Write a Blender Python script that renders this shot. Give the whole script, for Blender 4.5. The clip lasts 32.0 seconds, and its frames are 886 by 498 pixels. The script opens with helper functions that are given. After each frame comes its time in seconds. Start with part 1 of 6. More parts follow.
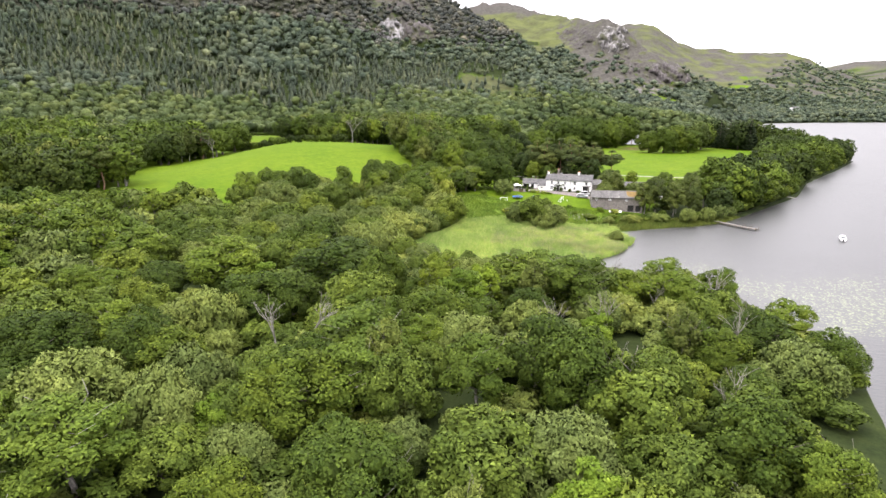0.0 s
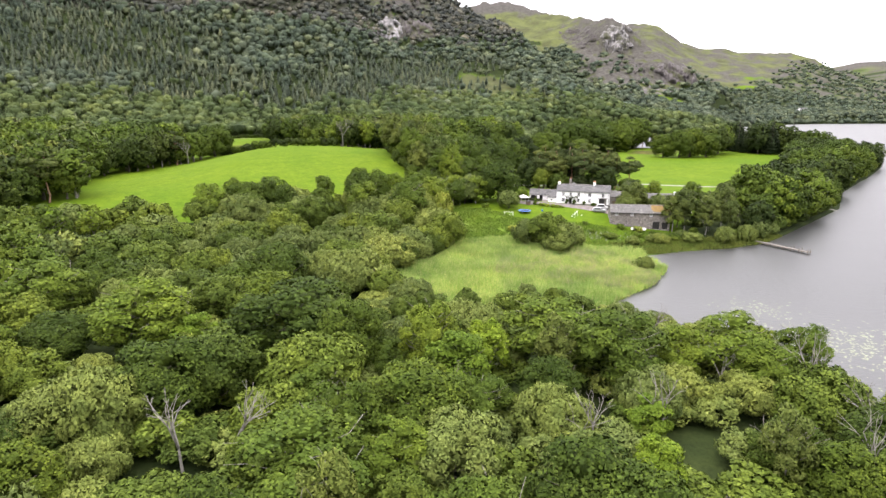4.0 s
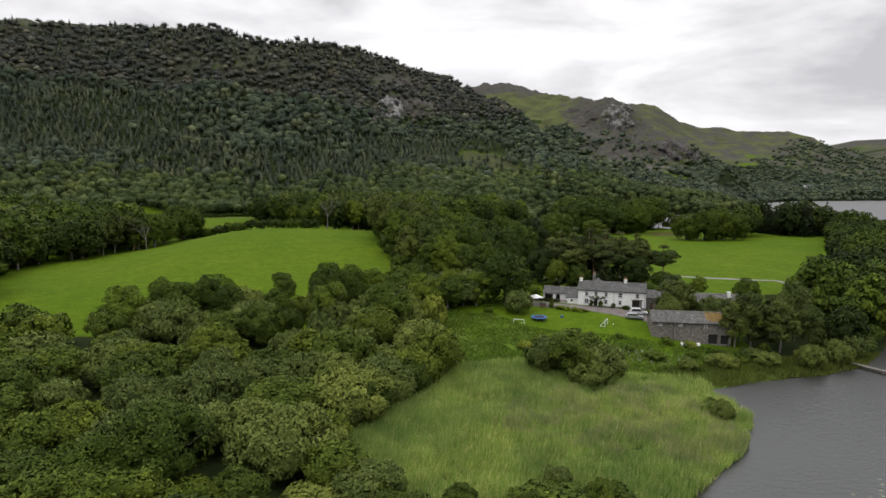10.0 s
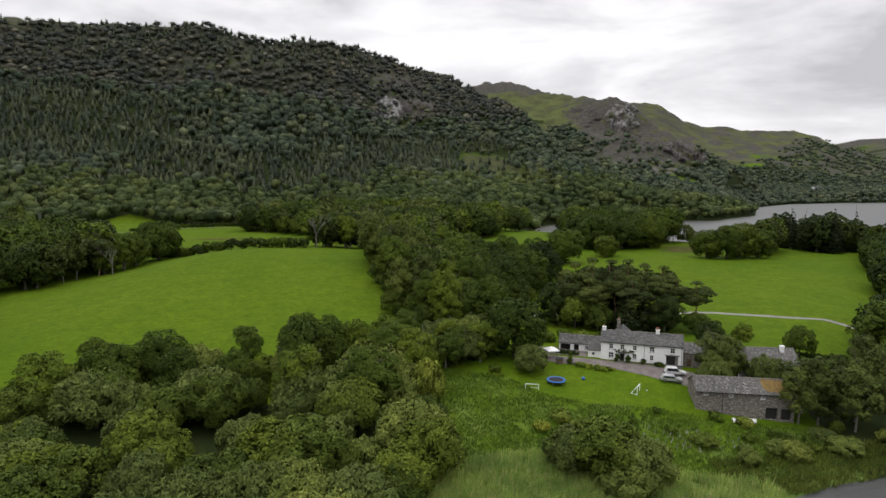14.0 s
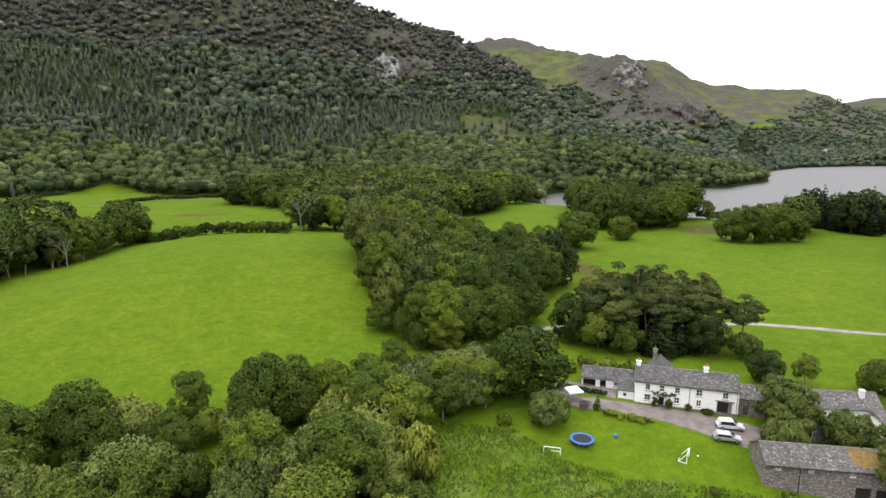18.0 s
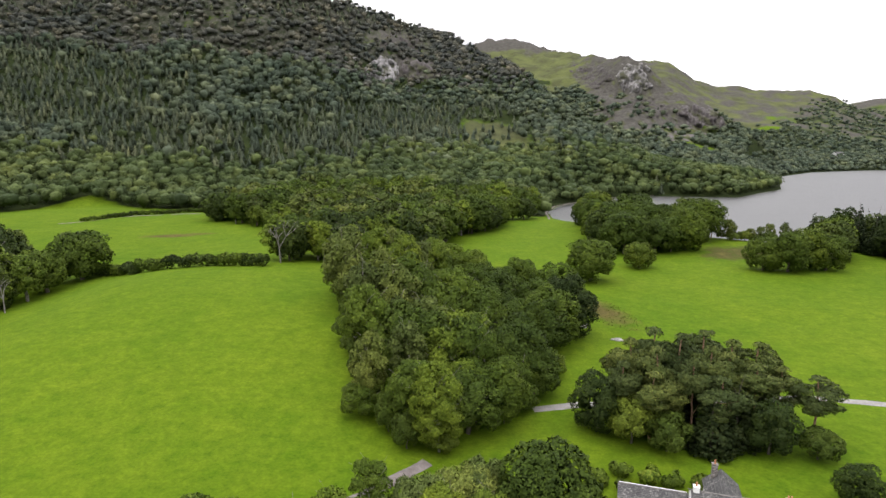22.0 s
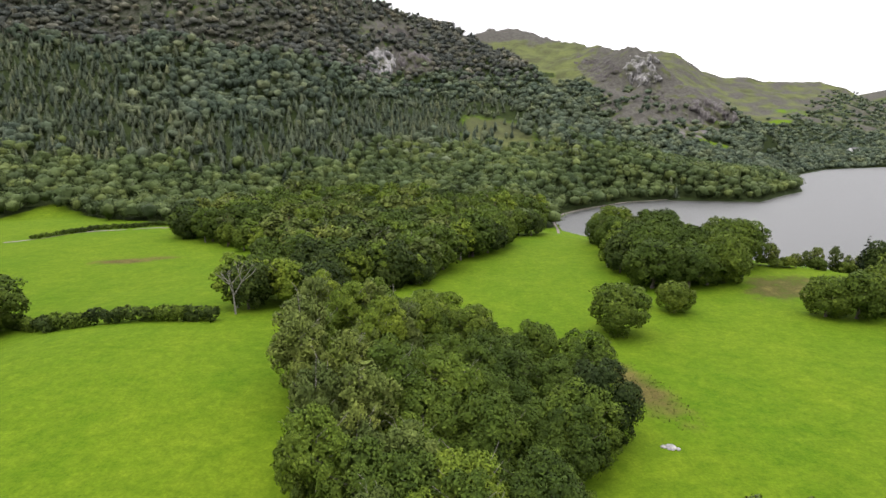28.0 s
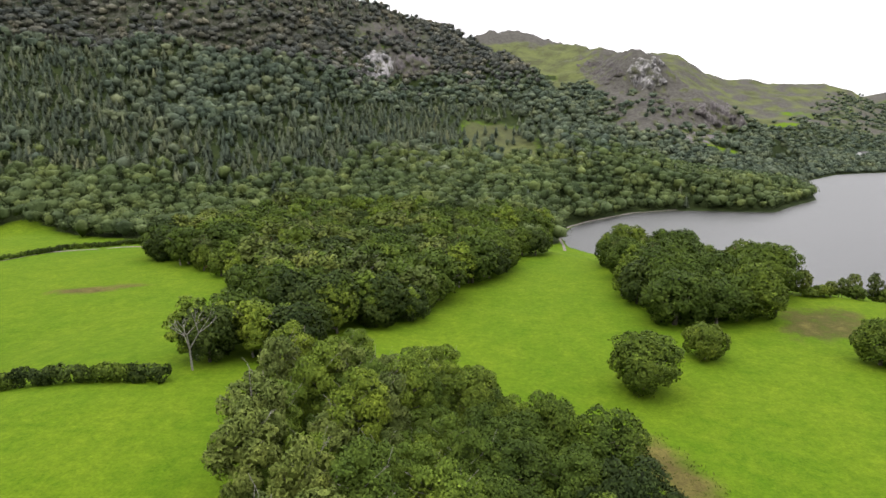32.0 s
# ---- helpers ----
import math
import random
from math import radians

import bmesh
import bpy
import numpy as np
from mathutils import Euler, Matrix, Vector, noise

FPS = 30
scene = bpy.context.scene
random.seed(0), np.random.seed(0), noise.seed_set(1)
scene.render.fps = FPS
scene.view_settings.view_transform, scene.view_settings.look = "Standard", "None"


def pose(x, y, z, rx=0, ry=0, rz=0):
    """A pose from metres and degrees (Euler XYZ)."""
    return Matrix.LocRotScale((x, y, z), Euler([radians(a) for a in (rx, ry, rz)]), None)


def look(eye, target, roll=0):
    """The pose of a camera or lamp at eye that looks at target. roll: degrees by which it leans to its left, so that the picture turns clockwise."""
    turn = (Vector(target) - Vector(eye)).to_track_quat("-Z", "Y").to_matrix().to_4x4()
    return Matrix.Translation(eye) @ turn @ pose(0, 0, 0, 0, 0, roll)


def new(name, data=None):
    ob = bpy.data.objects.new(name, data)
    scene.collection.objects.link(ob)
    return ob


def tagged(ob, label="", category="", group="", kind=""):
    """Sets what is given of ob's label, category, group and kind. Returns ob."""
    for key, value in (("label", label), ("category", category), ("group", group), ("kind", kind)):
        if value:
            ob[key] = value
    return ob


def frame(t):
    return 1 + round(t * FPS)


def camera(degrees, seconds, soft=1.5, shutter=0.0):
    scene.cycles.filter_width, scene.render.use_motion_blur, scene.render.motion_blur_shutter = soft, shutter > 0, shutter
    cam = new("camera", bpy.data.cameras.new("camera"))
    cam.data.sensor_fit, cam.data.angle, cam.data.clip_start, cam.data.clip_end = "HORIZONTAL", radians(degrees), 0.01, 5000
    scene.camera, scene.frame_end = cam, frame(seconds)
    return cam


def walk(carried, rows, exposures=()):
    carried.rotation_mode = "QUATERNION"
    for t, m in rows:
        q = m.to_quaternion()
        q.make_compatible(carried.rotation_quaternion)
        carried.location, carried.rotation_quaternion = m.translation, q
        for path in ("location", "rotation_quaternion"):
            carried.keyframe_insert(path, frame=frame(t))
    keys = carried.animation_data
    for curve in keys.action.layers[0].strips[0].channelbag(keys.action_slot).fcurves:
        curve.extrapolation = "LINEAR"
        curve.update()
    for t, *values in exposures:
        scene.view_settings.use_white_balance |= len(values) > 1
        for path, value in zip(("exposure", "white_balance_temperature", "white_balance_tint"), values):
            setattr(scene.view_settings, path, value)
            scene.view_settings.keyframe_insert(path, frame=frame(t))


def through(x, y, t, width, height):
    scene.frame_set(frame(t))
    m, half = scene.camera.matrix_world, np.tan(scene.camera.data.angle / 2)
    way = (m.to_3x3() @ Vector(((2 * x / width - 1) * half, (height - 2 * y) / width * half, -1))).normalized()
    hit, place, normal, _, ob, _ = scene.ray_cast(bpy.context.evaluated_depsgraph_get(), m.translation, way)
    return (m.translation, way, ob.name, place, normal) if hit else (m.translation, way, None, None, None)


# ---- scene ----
cam = camera(73.7, 32.0)
PATH = [
    (0, 0.02, 0.01, 41.53, 76.184, 0.282, 0.036),
    (1, 0.23, 7.83, 41.42, 76.222, 0.263, 0.056),
    (2, 0.57, 15.58, 41.43, 76.210, 0.294, 0.052),
    (3, 1.05, 23.56, 41.25, 76.237, 0.348, 0.011),
    (3.5, 1.33, 27.48, 41.26, 76.268, 0.354, 0.014),
    (5.5, 2.41, 43.08, 41.16, 76.291, 0.393, 0.058),
    (6, 2.61, 46.92, 41.19, 76.300, 0.383, 0.071),
    (7, 3.06, 54.38, 41.23, 76.313, 0.416, 0.043),
    (7.5, 3.35, 58.07, 41.30, 77.141, 0.449, 0.037),
    (8, 3.63, 61.74, 41.36, 81.658, 0.545, 0.025),
    (8.5, 3.83, 65.37, 41.34, 82.212, 0.573, 0.002),
    (9, 3.98, 68.98, 41.36, 83.120, 0.586, 0.021),
    (10, 4.21, 76.24, 41.99, 83.468, 0.589, 0.026),
    (11, 4.42, 83.41, 44.00, 83.538, 0.608, 0.034),
    (12, 4.55, 90.36, 46.14, 83.514, 0.619, 0.030),
    (13, 4.73, 97.21, 48.23, 83.483, 0.647, 0.035),
    (14, 4.77, 104.46, 49.98, 83.284, 0.679, 0.000),
    (14.5, 4.92, 108.09, 50.79, 80.438, 0.682, 0.027),
    (16.5, 4.89, 123.38, 54.76, 79.430, 0.701, 0.021),
    (17, 4.94, 127.28, 55.73, 79.398, 0.689, 0.034),
    (18, 5.09, 135.21, 57.80, 79.305, 0.705, 0.068),
    (19, 5.22, 143.24, 59.75, 79.244, 0.688, 0.048),
    (20, 5.43, 151.14, 61.66, 79.209, 0.715, 0.037),
    (21, 5.71, 158.98, 63.49, 79.234, 0.744, 0.023),
    (22, 6.01, 166.81, 65.33, 79.317, 0.768, -0.007),
    (22.5, 6.11, 171.08, 66.28, 81.813, 0.821, 0.005),
    (23, 6.17, 175.38, 67.20, 82.879, 0.826, 0.006),
    (23.5, 6.21, 179.65, 68.05, 82.920, 0.836, 0.002),
    (24, 6.23, 183.92, 68.86, 82.898, 0.815, -0.016),
    (24.5, 6.25, 188.12, 69.66, 80.958, 0.798, -0.018),
    (25, 6.30, 192.24, 70.50, 78.339, 0.792, -0.002),
    (25.5, 6.40, 196.21, 71.33, 78.327, 0.793, 0.006),
    (27.5, 7.21, 211.47, 74.58, 78.385, 0.836, 0.015),
    (28, 7.44, 215.26, 74.88, 78.397, 0.829, 0.005),
    (29, 8.02, 222.81, 75.35, 78.369, 0.874, 0.003),
    (30, 8.59, 230.42, 76.76, 78.464, 0.890, -0.024),
    (31, 8.71, 238.07, 78.44, 78.508, 0.877, -0.055),
    (32, 8.78, 245.76, 80.46, 78.524, 0.869, -0.066),
]
EXPOSURES = [(t, stops, 6500, tint) for t, stops, tint in ((0, -0.65, 20), (3.0, -0.72, 20), (6.0, -0.65, 20), (7.3, -0.65, 20), (8.0, -0.9, 18), (8.9, -2.05, 13), (10, -2.25, 13), (14.0, -2.3, 13), (16.2, -1.4, 15), (19, -1.45, 16), (22.0, -1.45, 16), (23.0, -2.2, 13), (24.2, -2.3, 13), (25.2, -1.6, 14), (28, -1.3, 15), (32, -1.3, 15))]
walk(cam, [(t, Matrix.Translation((x, y, z)) @ pose(0, 0, 0, 0, 0, yaw) @ pose(0, 0, 0, tilt) @ pose(0, 0, 0, 0, 0, lean)) for t, x, y, z, tilt, yaw, lean in PATH], EXPOSURES)


# ---- sky and light: a bright overcast day ----
def node(tree, kind, **values):
    n = tree.nodes.new(kind)
    for key, value in values.items():
        if key in n.inputs:
            n.inputs[key].default_value = value
    return n


world = bpy.data.worlds.new("overcast_sky")
scene.world = world
world.use_nodes = True
wt = world.node_tree
wt.nodes.clear()
w_out = wt.nodes.new("ShaderNodeOutputWorld")
w_back = wt.nodes.new("ShaderNodeBackground")
w_sky = wt.nodes.new("ShaderNodeTexSky")
w_sky.sky_type, w_sky.sun_disc, w_sky.sun_elevation, w_sky.sun_rotation = "NISHITA", False, radians(72), radians(228)
w_dim = node(wt, "ShaderNodeVectorMath", Scale=0.1)
w_dim.operation = "SCALE"
w_dim.inputs["Scale"].default_value = 0.1
w_co = wt.nodes.new("ShaderNodeTexCoord")
w_map = wt.nodes.new("ShaderNodeMapping")
w_map.inputs["Scale"].default_value = (1.0, 1.0, 3.6)
w_noise = node(wt, "ShaderNodeTexNoise", Scale=2.3, Detail=6.0, Roughness=0.55, Distortion=0.3)
w_ramp = wt.nodes.new("ShaderNodeValToRGB")
w_ramp.color_ramp.elements[0].position, w_ramp.color_ramp.elements[0].color = 0.36, (3.1, 3.13, 3.2, 1)
w_ramp.color_ramp.elements[1].position, w_ramp.color_ramp.elements[1].color = 0.60, (5.6, 5.62, 5.66, 1)
w_mix = wt.nodes.new("ShaderNodeMix")
w_mix.data_type = "RGBA"
w_mix.inputs[0].default_value = 0.9
wt.links.new(w_co.outputs["Generated"], w_map.inputs["Vector"])
wt.links.new(w_map.outputs["Vector"], w_noise.inputs["Vector"])
wt.links.new(w_noise.outputs["Fac"], w_ramp.inputs["Fac"])
wt.links.new(w_sky.outputs["Color"], w_dim.inputs[0])
wt.links.new(w_dim.outputs[0], w_mix.inputs[6])
wt.links.new(w_ramp.outputs["Color"], w_mix.inputs[7])
# an overcast sky is brightest overhead
w_sep = wt.nodes.new("ShaderNodeSeparateXYZ")
wt.links.new(w_co.outputs["Generated"], w_sep.inputs["Vector"])
w_high = wt.nodes.new("ShaderNodeMapRange")
w_high.interpolation_type = "SMOOTHSTEP"
for key, value in (("From Min", 0.22), ("From Max", 0.95), ("To Min", 1.0), ("To Max", 2.4)):
    w_high.inputs[key].default_value = value
wt.links.new(w_sep.outputs["Z"], w_high.inputs["Value"])
w_over = wt.nodes.new("ShaderNodeVectorMath")
w_over.operation = "SCALE"
wt.links.new(w_mix.outputs[2], w_over.inputs[0])
wt.links.new(w_high.outputs["Result"], w_over.inputs["Scale"])
wt.links.new(w_over.outputs[0], w_back.inputs["Color"])
wt.links.new(w_back.outputs["Background"], w_out.inputs["Surface"])
w_back.inputs["Strength"].default_value = 1.0

sun_data = bpy.data.lights.new("sun", "SUN")
sun_data.energy, sun_data.angle, sun_data.color = 2.8, radians(38), (1.0, 0.96, 0.9)
sun = new("sun", sun_data)
sun.matrix_world = look((-60, -55, 260), (0, 0, 0))

# ---- lie of the land ----
SHORE = [(30, -300), (36, -120), (42, 0), (47, 58), (55, 68), (63, 85), (62, 104), (54, 121), (43, 137), (32, 149), (40, 157), (49, 166), (56, 178), (54, 193),
         (68, 199), (84, 203), (97, 209), (108, 219), (134, 245), (160, 271), (192, 318), (228, 359), (244, 376), (303, 446), (285, 470), (245, 500), (214, 526),
         (185, 545), (150, 580), (100, 625), (88, 650), (90, 690), (106, 733), (130, 764), (184, 817), (237, 840), (324, 826), (368, 874), (428, 932), (492, 1055),
         (560, 1180), (700, 1320), (840, 1380), (1250, 1440), (2600, 1500), (4600, 900), (4600, -1200), (0, -1200)]
AZ = 4.0, 69.0
# wooded fell, grassy fell with the crags, far fells: bearing in degrees, skyline angle, distance of the crest
FELL_A = [(-75, 9.81, 1500), (-50, 11.81, 1450), (-36.4, 12.31, 1350), (-31.6, 12.16, 1280), (-27.6, 12.72, 1230), (-24.6, 12.83, 1190), (-21.4, 13.24, 1150), (-18.7, 12.04, 1110),
          (-16.3, 11.8, 1090), (-13.5, 12.05, 1090), (-10.7, 12.28, 1140), (-8.2, 11.79, 1220), (-5, 10.76, 1320), (-2.9, 9.97, 1360), (-0.3, 9.39, 1360), (2.4, 8.17, 1320),
          (4.5, 7.31, 1250), (6.7, 6.0, 1160), (8.8, 4.2, 1050), (10.9, 2.4, 1000), (13, 1.1, 950), (18, -1.0, 900), (40, -3.0, 900)]
FELL_B = [(-6, 5.0, 1900), (-2, 7.4, 1900), (2.4, 8.9, 1890), (3.2, 9.25, 1887), (4.2, 9.15, 1885), (5.6, 9.2, 1880), (6.9, 8.9, 1860), (8.7, 8.3, 1820), (11.8, 7.75, 1680), (13.9, 7.2, 1520), (15.4, 6.55, 1420),
          (16.9, 5.85, 1400), (18.9, 4.6, 1390), (20.8, 3.3, 1370), (22.5, 2.3, 1340), (25, 0.9, 1300), (29, -1.0, 1250), (45, -3, 1250)]
FELL_C = [(5, 5.0, 2600), (12, 6.0, 2550), (15.4, 6.7, 2500), (17.8, 7.05, 2490), (18.5, 6.95, 2485), (19.2, 6.45, 2480), (20.7, 5.3, 2520), (22.6, 4.8, 2600), (25.3, 4.4, 2650), (27.4, 4.25, 2700),
          (29.5, 4.0, 2750), (31.1, 3.4, 2750), (32.5, 2.7, 2750), (36, 1.5, 2750), (50, 0.0, 2700)]
FELL_D = [(24, 2.0, 3900), (30, 2.6, 3900), (32.5, 3.0, 3900), (34.1, 3.4, 3900), (35.8, 3.4, 3900), (42, 3.6, 3900), (60, 3.0, 3900), (80, 2.0, 3800)]


def ramp(v):
    v = np.clip(v, 0, 1)
    return v * v * (3 - 2 * v)


def waves(x, y, size, seed, octaves=4):
    """Smooth noise of about -1 to 1 from turned sums of sines."""
    total, gain = 0 * x, 0.0
    for n in range(octaves):
        for k in range(3):
            a, f = seed * 1.7 + n * 2.4 + k * 2.1, 2 ** n * (1 + 0.13 * k) / size * 6.283
            total = total + 0.5 ** n * np.sin((x * np.cos(a) + y * np.sin(a)) * f + 1.9 * np.sin((y * np.cos(a) - x * np.sin(a)) * f * 0.61 + seed + k) + seed * 3 + k)
        gain += 0.5 ** n * 1.7
    return total / gain


def ashore(x, y):
    """Distance to the shore in metres, positive on land."""
    x, y = np.asarray(x, float), np.asarray(y, float)
    near, inside = np.full(x.shape, 1e9), np.zeros(x.shape, bool)
    for (ax, ay), (bx, by) in zip(SHORE, SHORE[1:] + SHORE[:1]):
        dx, dy = bx - ax, by - ay
        u = np.clip(((x - ax) * dx + (y - ay) * dy) / (dx * dx + dy * dy), 0, 1)
        near = np.minimum(near, np.hypot(x - ax - u * dx, y - ay - u * dy))
        inside ^= ((ay > y) != (by > y)) & (x < (bx - ax) * (y - ay) / (by - ay + 1e-12) + ax)
    return np.where(inside, -near, near)


def fell(x, y, table, foot, low, bend):
    r, az = np.hypot(x - AZ[0], y - AZ[1]), np.degrees(np.arctan2(x - AZ[0], y - AZ[1]))
    b, e, d = np.array(table).T
    crest, top = np.interp(az, b, d), 41 + np.interp(az, b, d) * np.tan(np.radians(np.interp(az, b, e)))
    f = np.interp(az, *foot)
    s = (r - f) / np.maximum(crest - f, 50)
    up = np.clip(s, 0, 1)
    z = low + (top - low) * (bend * up + (1 - bend) * up ** 1.9)
    return np.where(s > 1, top - (r - crest) * 0.12, np.where(s < 0, -50, z))


def ground(x, y):
    """The height of the land at x, y."""
    x, y = np.asarray(x, float), np.asarray(y, float)
    sd = ashore(x, y)
    az = np.degrees(np.arctan2(x - AZ[0], y - AZ[1]))
    plain = 1.2 + 5.6 * ramp((y - 179) / 75) + 2.0 * ramp((-x - 30) / 60) + 1.2 * ramp((y - 280) / 150)
    plain = plain - 1.2 * np.exp(-((x - 66) / 26) ** 2 - ((y - 213) / 15) ** 2)
    plain = plain + 9.3 * np.exp(-((x + 62) / 62) ** 4 - ((y - 352) / 88) ** 2) + 0.25 * waves(x, y, 60, 1, 3)
    z = np.minimum(plain, 0.25 + np.maximum(sd, 0) * (0.055 + 0.12 * ramp((sd - 8) / 30)))
    hills = np.maximum(fell(x, y, FELL_A, ([-80, -30, 0, 8, 13, 40], [680, 640, 590, 640, 720, 820]), 9, 0.42),
                       fell(x, y, FELL_B, ([-6, 8, 12, 16, 20, 25, 45], [900, 760, 780, 820, 860, 960, 1100]), 4, 0.5))
    hills = np.maximum(hills, fell(x, y, FELL_C, ([0, 15, 25, 33, 50], [1500, 1350, 1380, 1500, 1500]), 3, 0.75))
    hills = np.maximum(hills, fell(x, y, FELL_D, ([0, 80], [2200, 2200]), 3, 0.8))
    rough = ramp((hills - 20) / 90)
    hills = hills + rough * (7 * waves(x, y, 230, 2, 4) + 2.5 * waves(x, y, 45, 3, 3))
    # the grey cliff and the crag stand out as steps
    for cx, cy, w, d, h in ((-68, 1180, 62, 60, 30), (378, 1400, 60, 70, 44), (465, 1290, 66, 50, 24), (-330, 1040, 130, 40, 18)):
        u, v = (x - cx) / w, (y - cy + 5 * waves(x, y, 40, 5, 2)) / d
        hills = hills + h * np.exp(-u ** 4) * (ramp(v + 0.5) - 0.5) * np.exp(-(v / 2.6) ** 2)
    z = np.maximum(z, np.where(sd > 0, np.minimum(hills, z + np.maximum(sd - 10, 0) * 0.42 + np.maximum(sd - 50, 0) * 4), -50))
    return np.where(sd > 0, z, np.maximum(-4.0, 0.2 + 0.12 * sd))


def gz(x, y):
    return float(ground(x, y))

# ---- materials ----
def material(name, rough=0.7, spec=0.3, metal=0.0):
    m = bpy.data.materials.new(name)
    m.use_nodes = True
    b = m.node_tree.nodes["Principled BSDF"]
    b.inputs["Roughness"].default_value, b.inputs["Metallic"].default_value = rough, metal
    b.inputs["Specular IOR Level"].default_value = spec
    return m, m.node_tree, b


def ramp_node(tree, stops):
    r = tree.nodes.new("ShaderNodeValToRGB")
    while len(r.color_ramp.elements) < len(stops):
        r.color_ramp.elements.new(0.5)
    for e, (p, c) in zip(r.color_ramp.elements, stops):
        e.position, e.color = p, (*c, 1)
    return r


def noise_node(tree, scale, detail=5.0, rough=0.6, vector=None):
    n = tree.nodes.new("ShaderNodeTexNoise")
    n.inputs["Scale"].default_value, n.inputs["Detail"].default_value, n.inputs["Roughness"].default_value = scale, detail, rough
    co = vector or tree.nodes.new("ShaderNodeTexCoord").outputs["Object"]
    tree.links.new(co, n.inputs["Vector"])
    return n


def mix_node(tree, a, b, fac, blend="MIX"):
    m = tree.nodes.new("ShaderNodeMix")
    m.data_type, m.blend_type = "RGBA", blend
    for socket, value in ((m.inputs[6], a), (m.inputs[7], b), (m.inputs[0], fac)):
        if hasattr(value, "is_linked"):
            tree.links.new(value, socket)
        else:
            socket.default_value = (*value, 1) if isinstance(value, tuple) else value
    return m.outputs[2]


def bump(tree, bsdf, height, strength=0.4, distance=0.05):
    n = tree.nodes.new("ShaderNodeBump")
    n.inputs["Strength"].default_value, n.inputs["Distance"].default_value = strength, distance
    tree.links.new(height, n.inputs["Height"])
    tree.links.new(n.outputs["Normal"], bsdf.inputs["Normal"])


def mottled(name, dark, light, scale=4.0, rough=0.8, fine=30.0, relief=0.3, spec=0.25, metal=0.0, depth=0.03):
    """A plain surface with variation at two sizes and a fine relief."""
    m, t, b = material(name, rough, spec, metal)
    big, small = noise_node(t, scale), noise_node(t, fine, 3)
    r = ramp_node(t, [(0.3, dark), (0.7, light)])
    t.links.new(big.outputs["Fac"], r.inputs["Fac"])
    g = ramp_node(t, [(0.25, (0.72, 0.72, 0.72)), (0.75, (1.18, 1.18, 1.18))])
    t.links.new(small.outputs["Fac"], g.inputs["Fac"])
    t.links.new(mix_node(t, r.outputs["Color"], g.outputs["Color"], 1.0, "MULTIPLY"), b.inputs["Base Color"])
    bump(t, b, small.outputs["Fac"], relief, depth)
    return m


def leafy(name, dark, light, tip, through=0.07, patch=0.12, clumps=0.7, each=False, leaf=5.0):
    """Leaves: each spray and each plant has its own green."""
    m, t, b = material(name, 0.7, 0.08)
    geo, info = t.nodes.new("ShaderNodeNewGeometry"), t.nodes.new("ShaderNodeObjectInfo")
    r = ramp_node(t, [(0.0, dark), (0.6, light), (1.0, tip)])
    t.links.new(geo.outputs["Random Per Island"], r.inputs["Fac"])
    tone = ramp_node(t, [(0.0, (0.62, 0.66, 0.68)), (0.4, (0.9, 0.92, 0.94)), (0.75, (1.15, 1.12, 1.0)), (1.0, (1.4, 1.28, 1.05))])
    if each:
        own = t.nodes.new("ShaderNodeAttribute")
        own.attribute_name = "tone"
        t.links.new(own.outputs["Fac"], tone.inputs["Fac"])
    else:
        t.links.new(info.outputs["Random"], tone.inputs["Fac"])
    c = mix_node(t, r.outputs["Color"], tone.outputs["Color"], 1.0, "MULTIPLY")
    n = noise_node(t, patch, 3, 0.5)
    shade = ramp_node(t, [(0.3, (0.78, 0.84, 0.82)), (0.5, (1, 1, 1)), (0.72, (1.22, 1.16, 1.05))])
    t.links.new(n.outputs["Fac"], shade.inputs["Fac"])
    c = mix_node(t, c, shade.outputs["Color"], 1.0, "MULTIPLY")
    clump = noise_node(t, clumps, 2, 0.5)
    fleck = ramp_node(t, [(0.32, (0.78, 0.82, 0.8)), (0.68, (1.22, 1.18, 1.1))])
    t.links.new(clump.outputs["Fac"], fleck.inputs["Fac"])
    c = mix_node(t, c, fleck.outputs["Color"], 1.0, "MULTIPLY")
    grain = noise_node(t, leaf, 2, 0.6)
    soft = 0.12 if each else 0.28
    fine = ramp_node(t, [(0.34, (1 - soft,) * 3), (0.66, (1 + soft,) * 3)])
    t.links.new(grain.outputs["Fac"], fine.inputs["Fac"])
    c = mix_node(t, c, fine.outputs["Color"], 1.0, "MULTIPLY")
    bump(t, b, grain.outputs["Fac"], 0.2 if each else 0.5, 0.35 / leaf)
    t.links.new(c, b.inputs["Base Color"])
    tr = t.nodes.new("ShaderNodeBsdfTranslucent")
    t.links.new(c, tr.inputs["Color"])
    ms = t.nodes.new("ShaderNodeMixShader")
    ms.inputs[0].default_value = through
    t.links.new(b.outputs[0], ms.inputs[1])
    t.links.new(tr.outputs[0], ms.inputs[2])
    t.links.new(ms.outputs[0], t.nodes["Material Output"].inputs["Surface"])
    return m


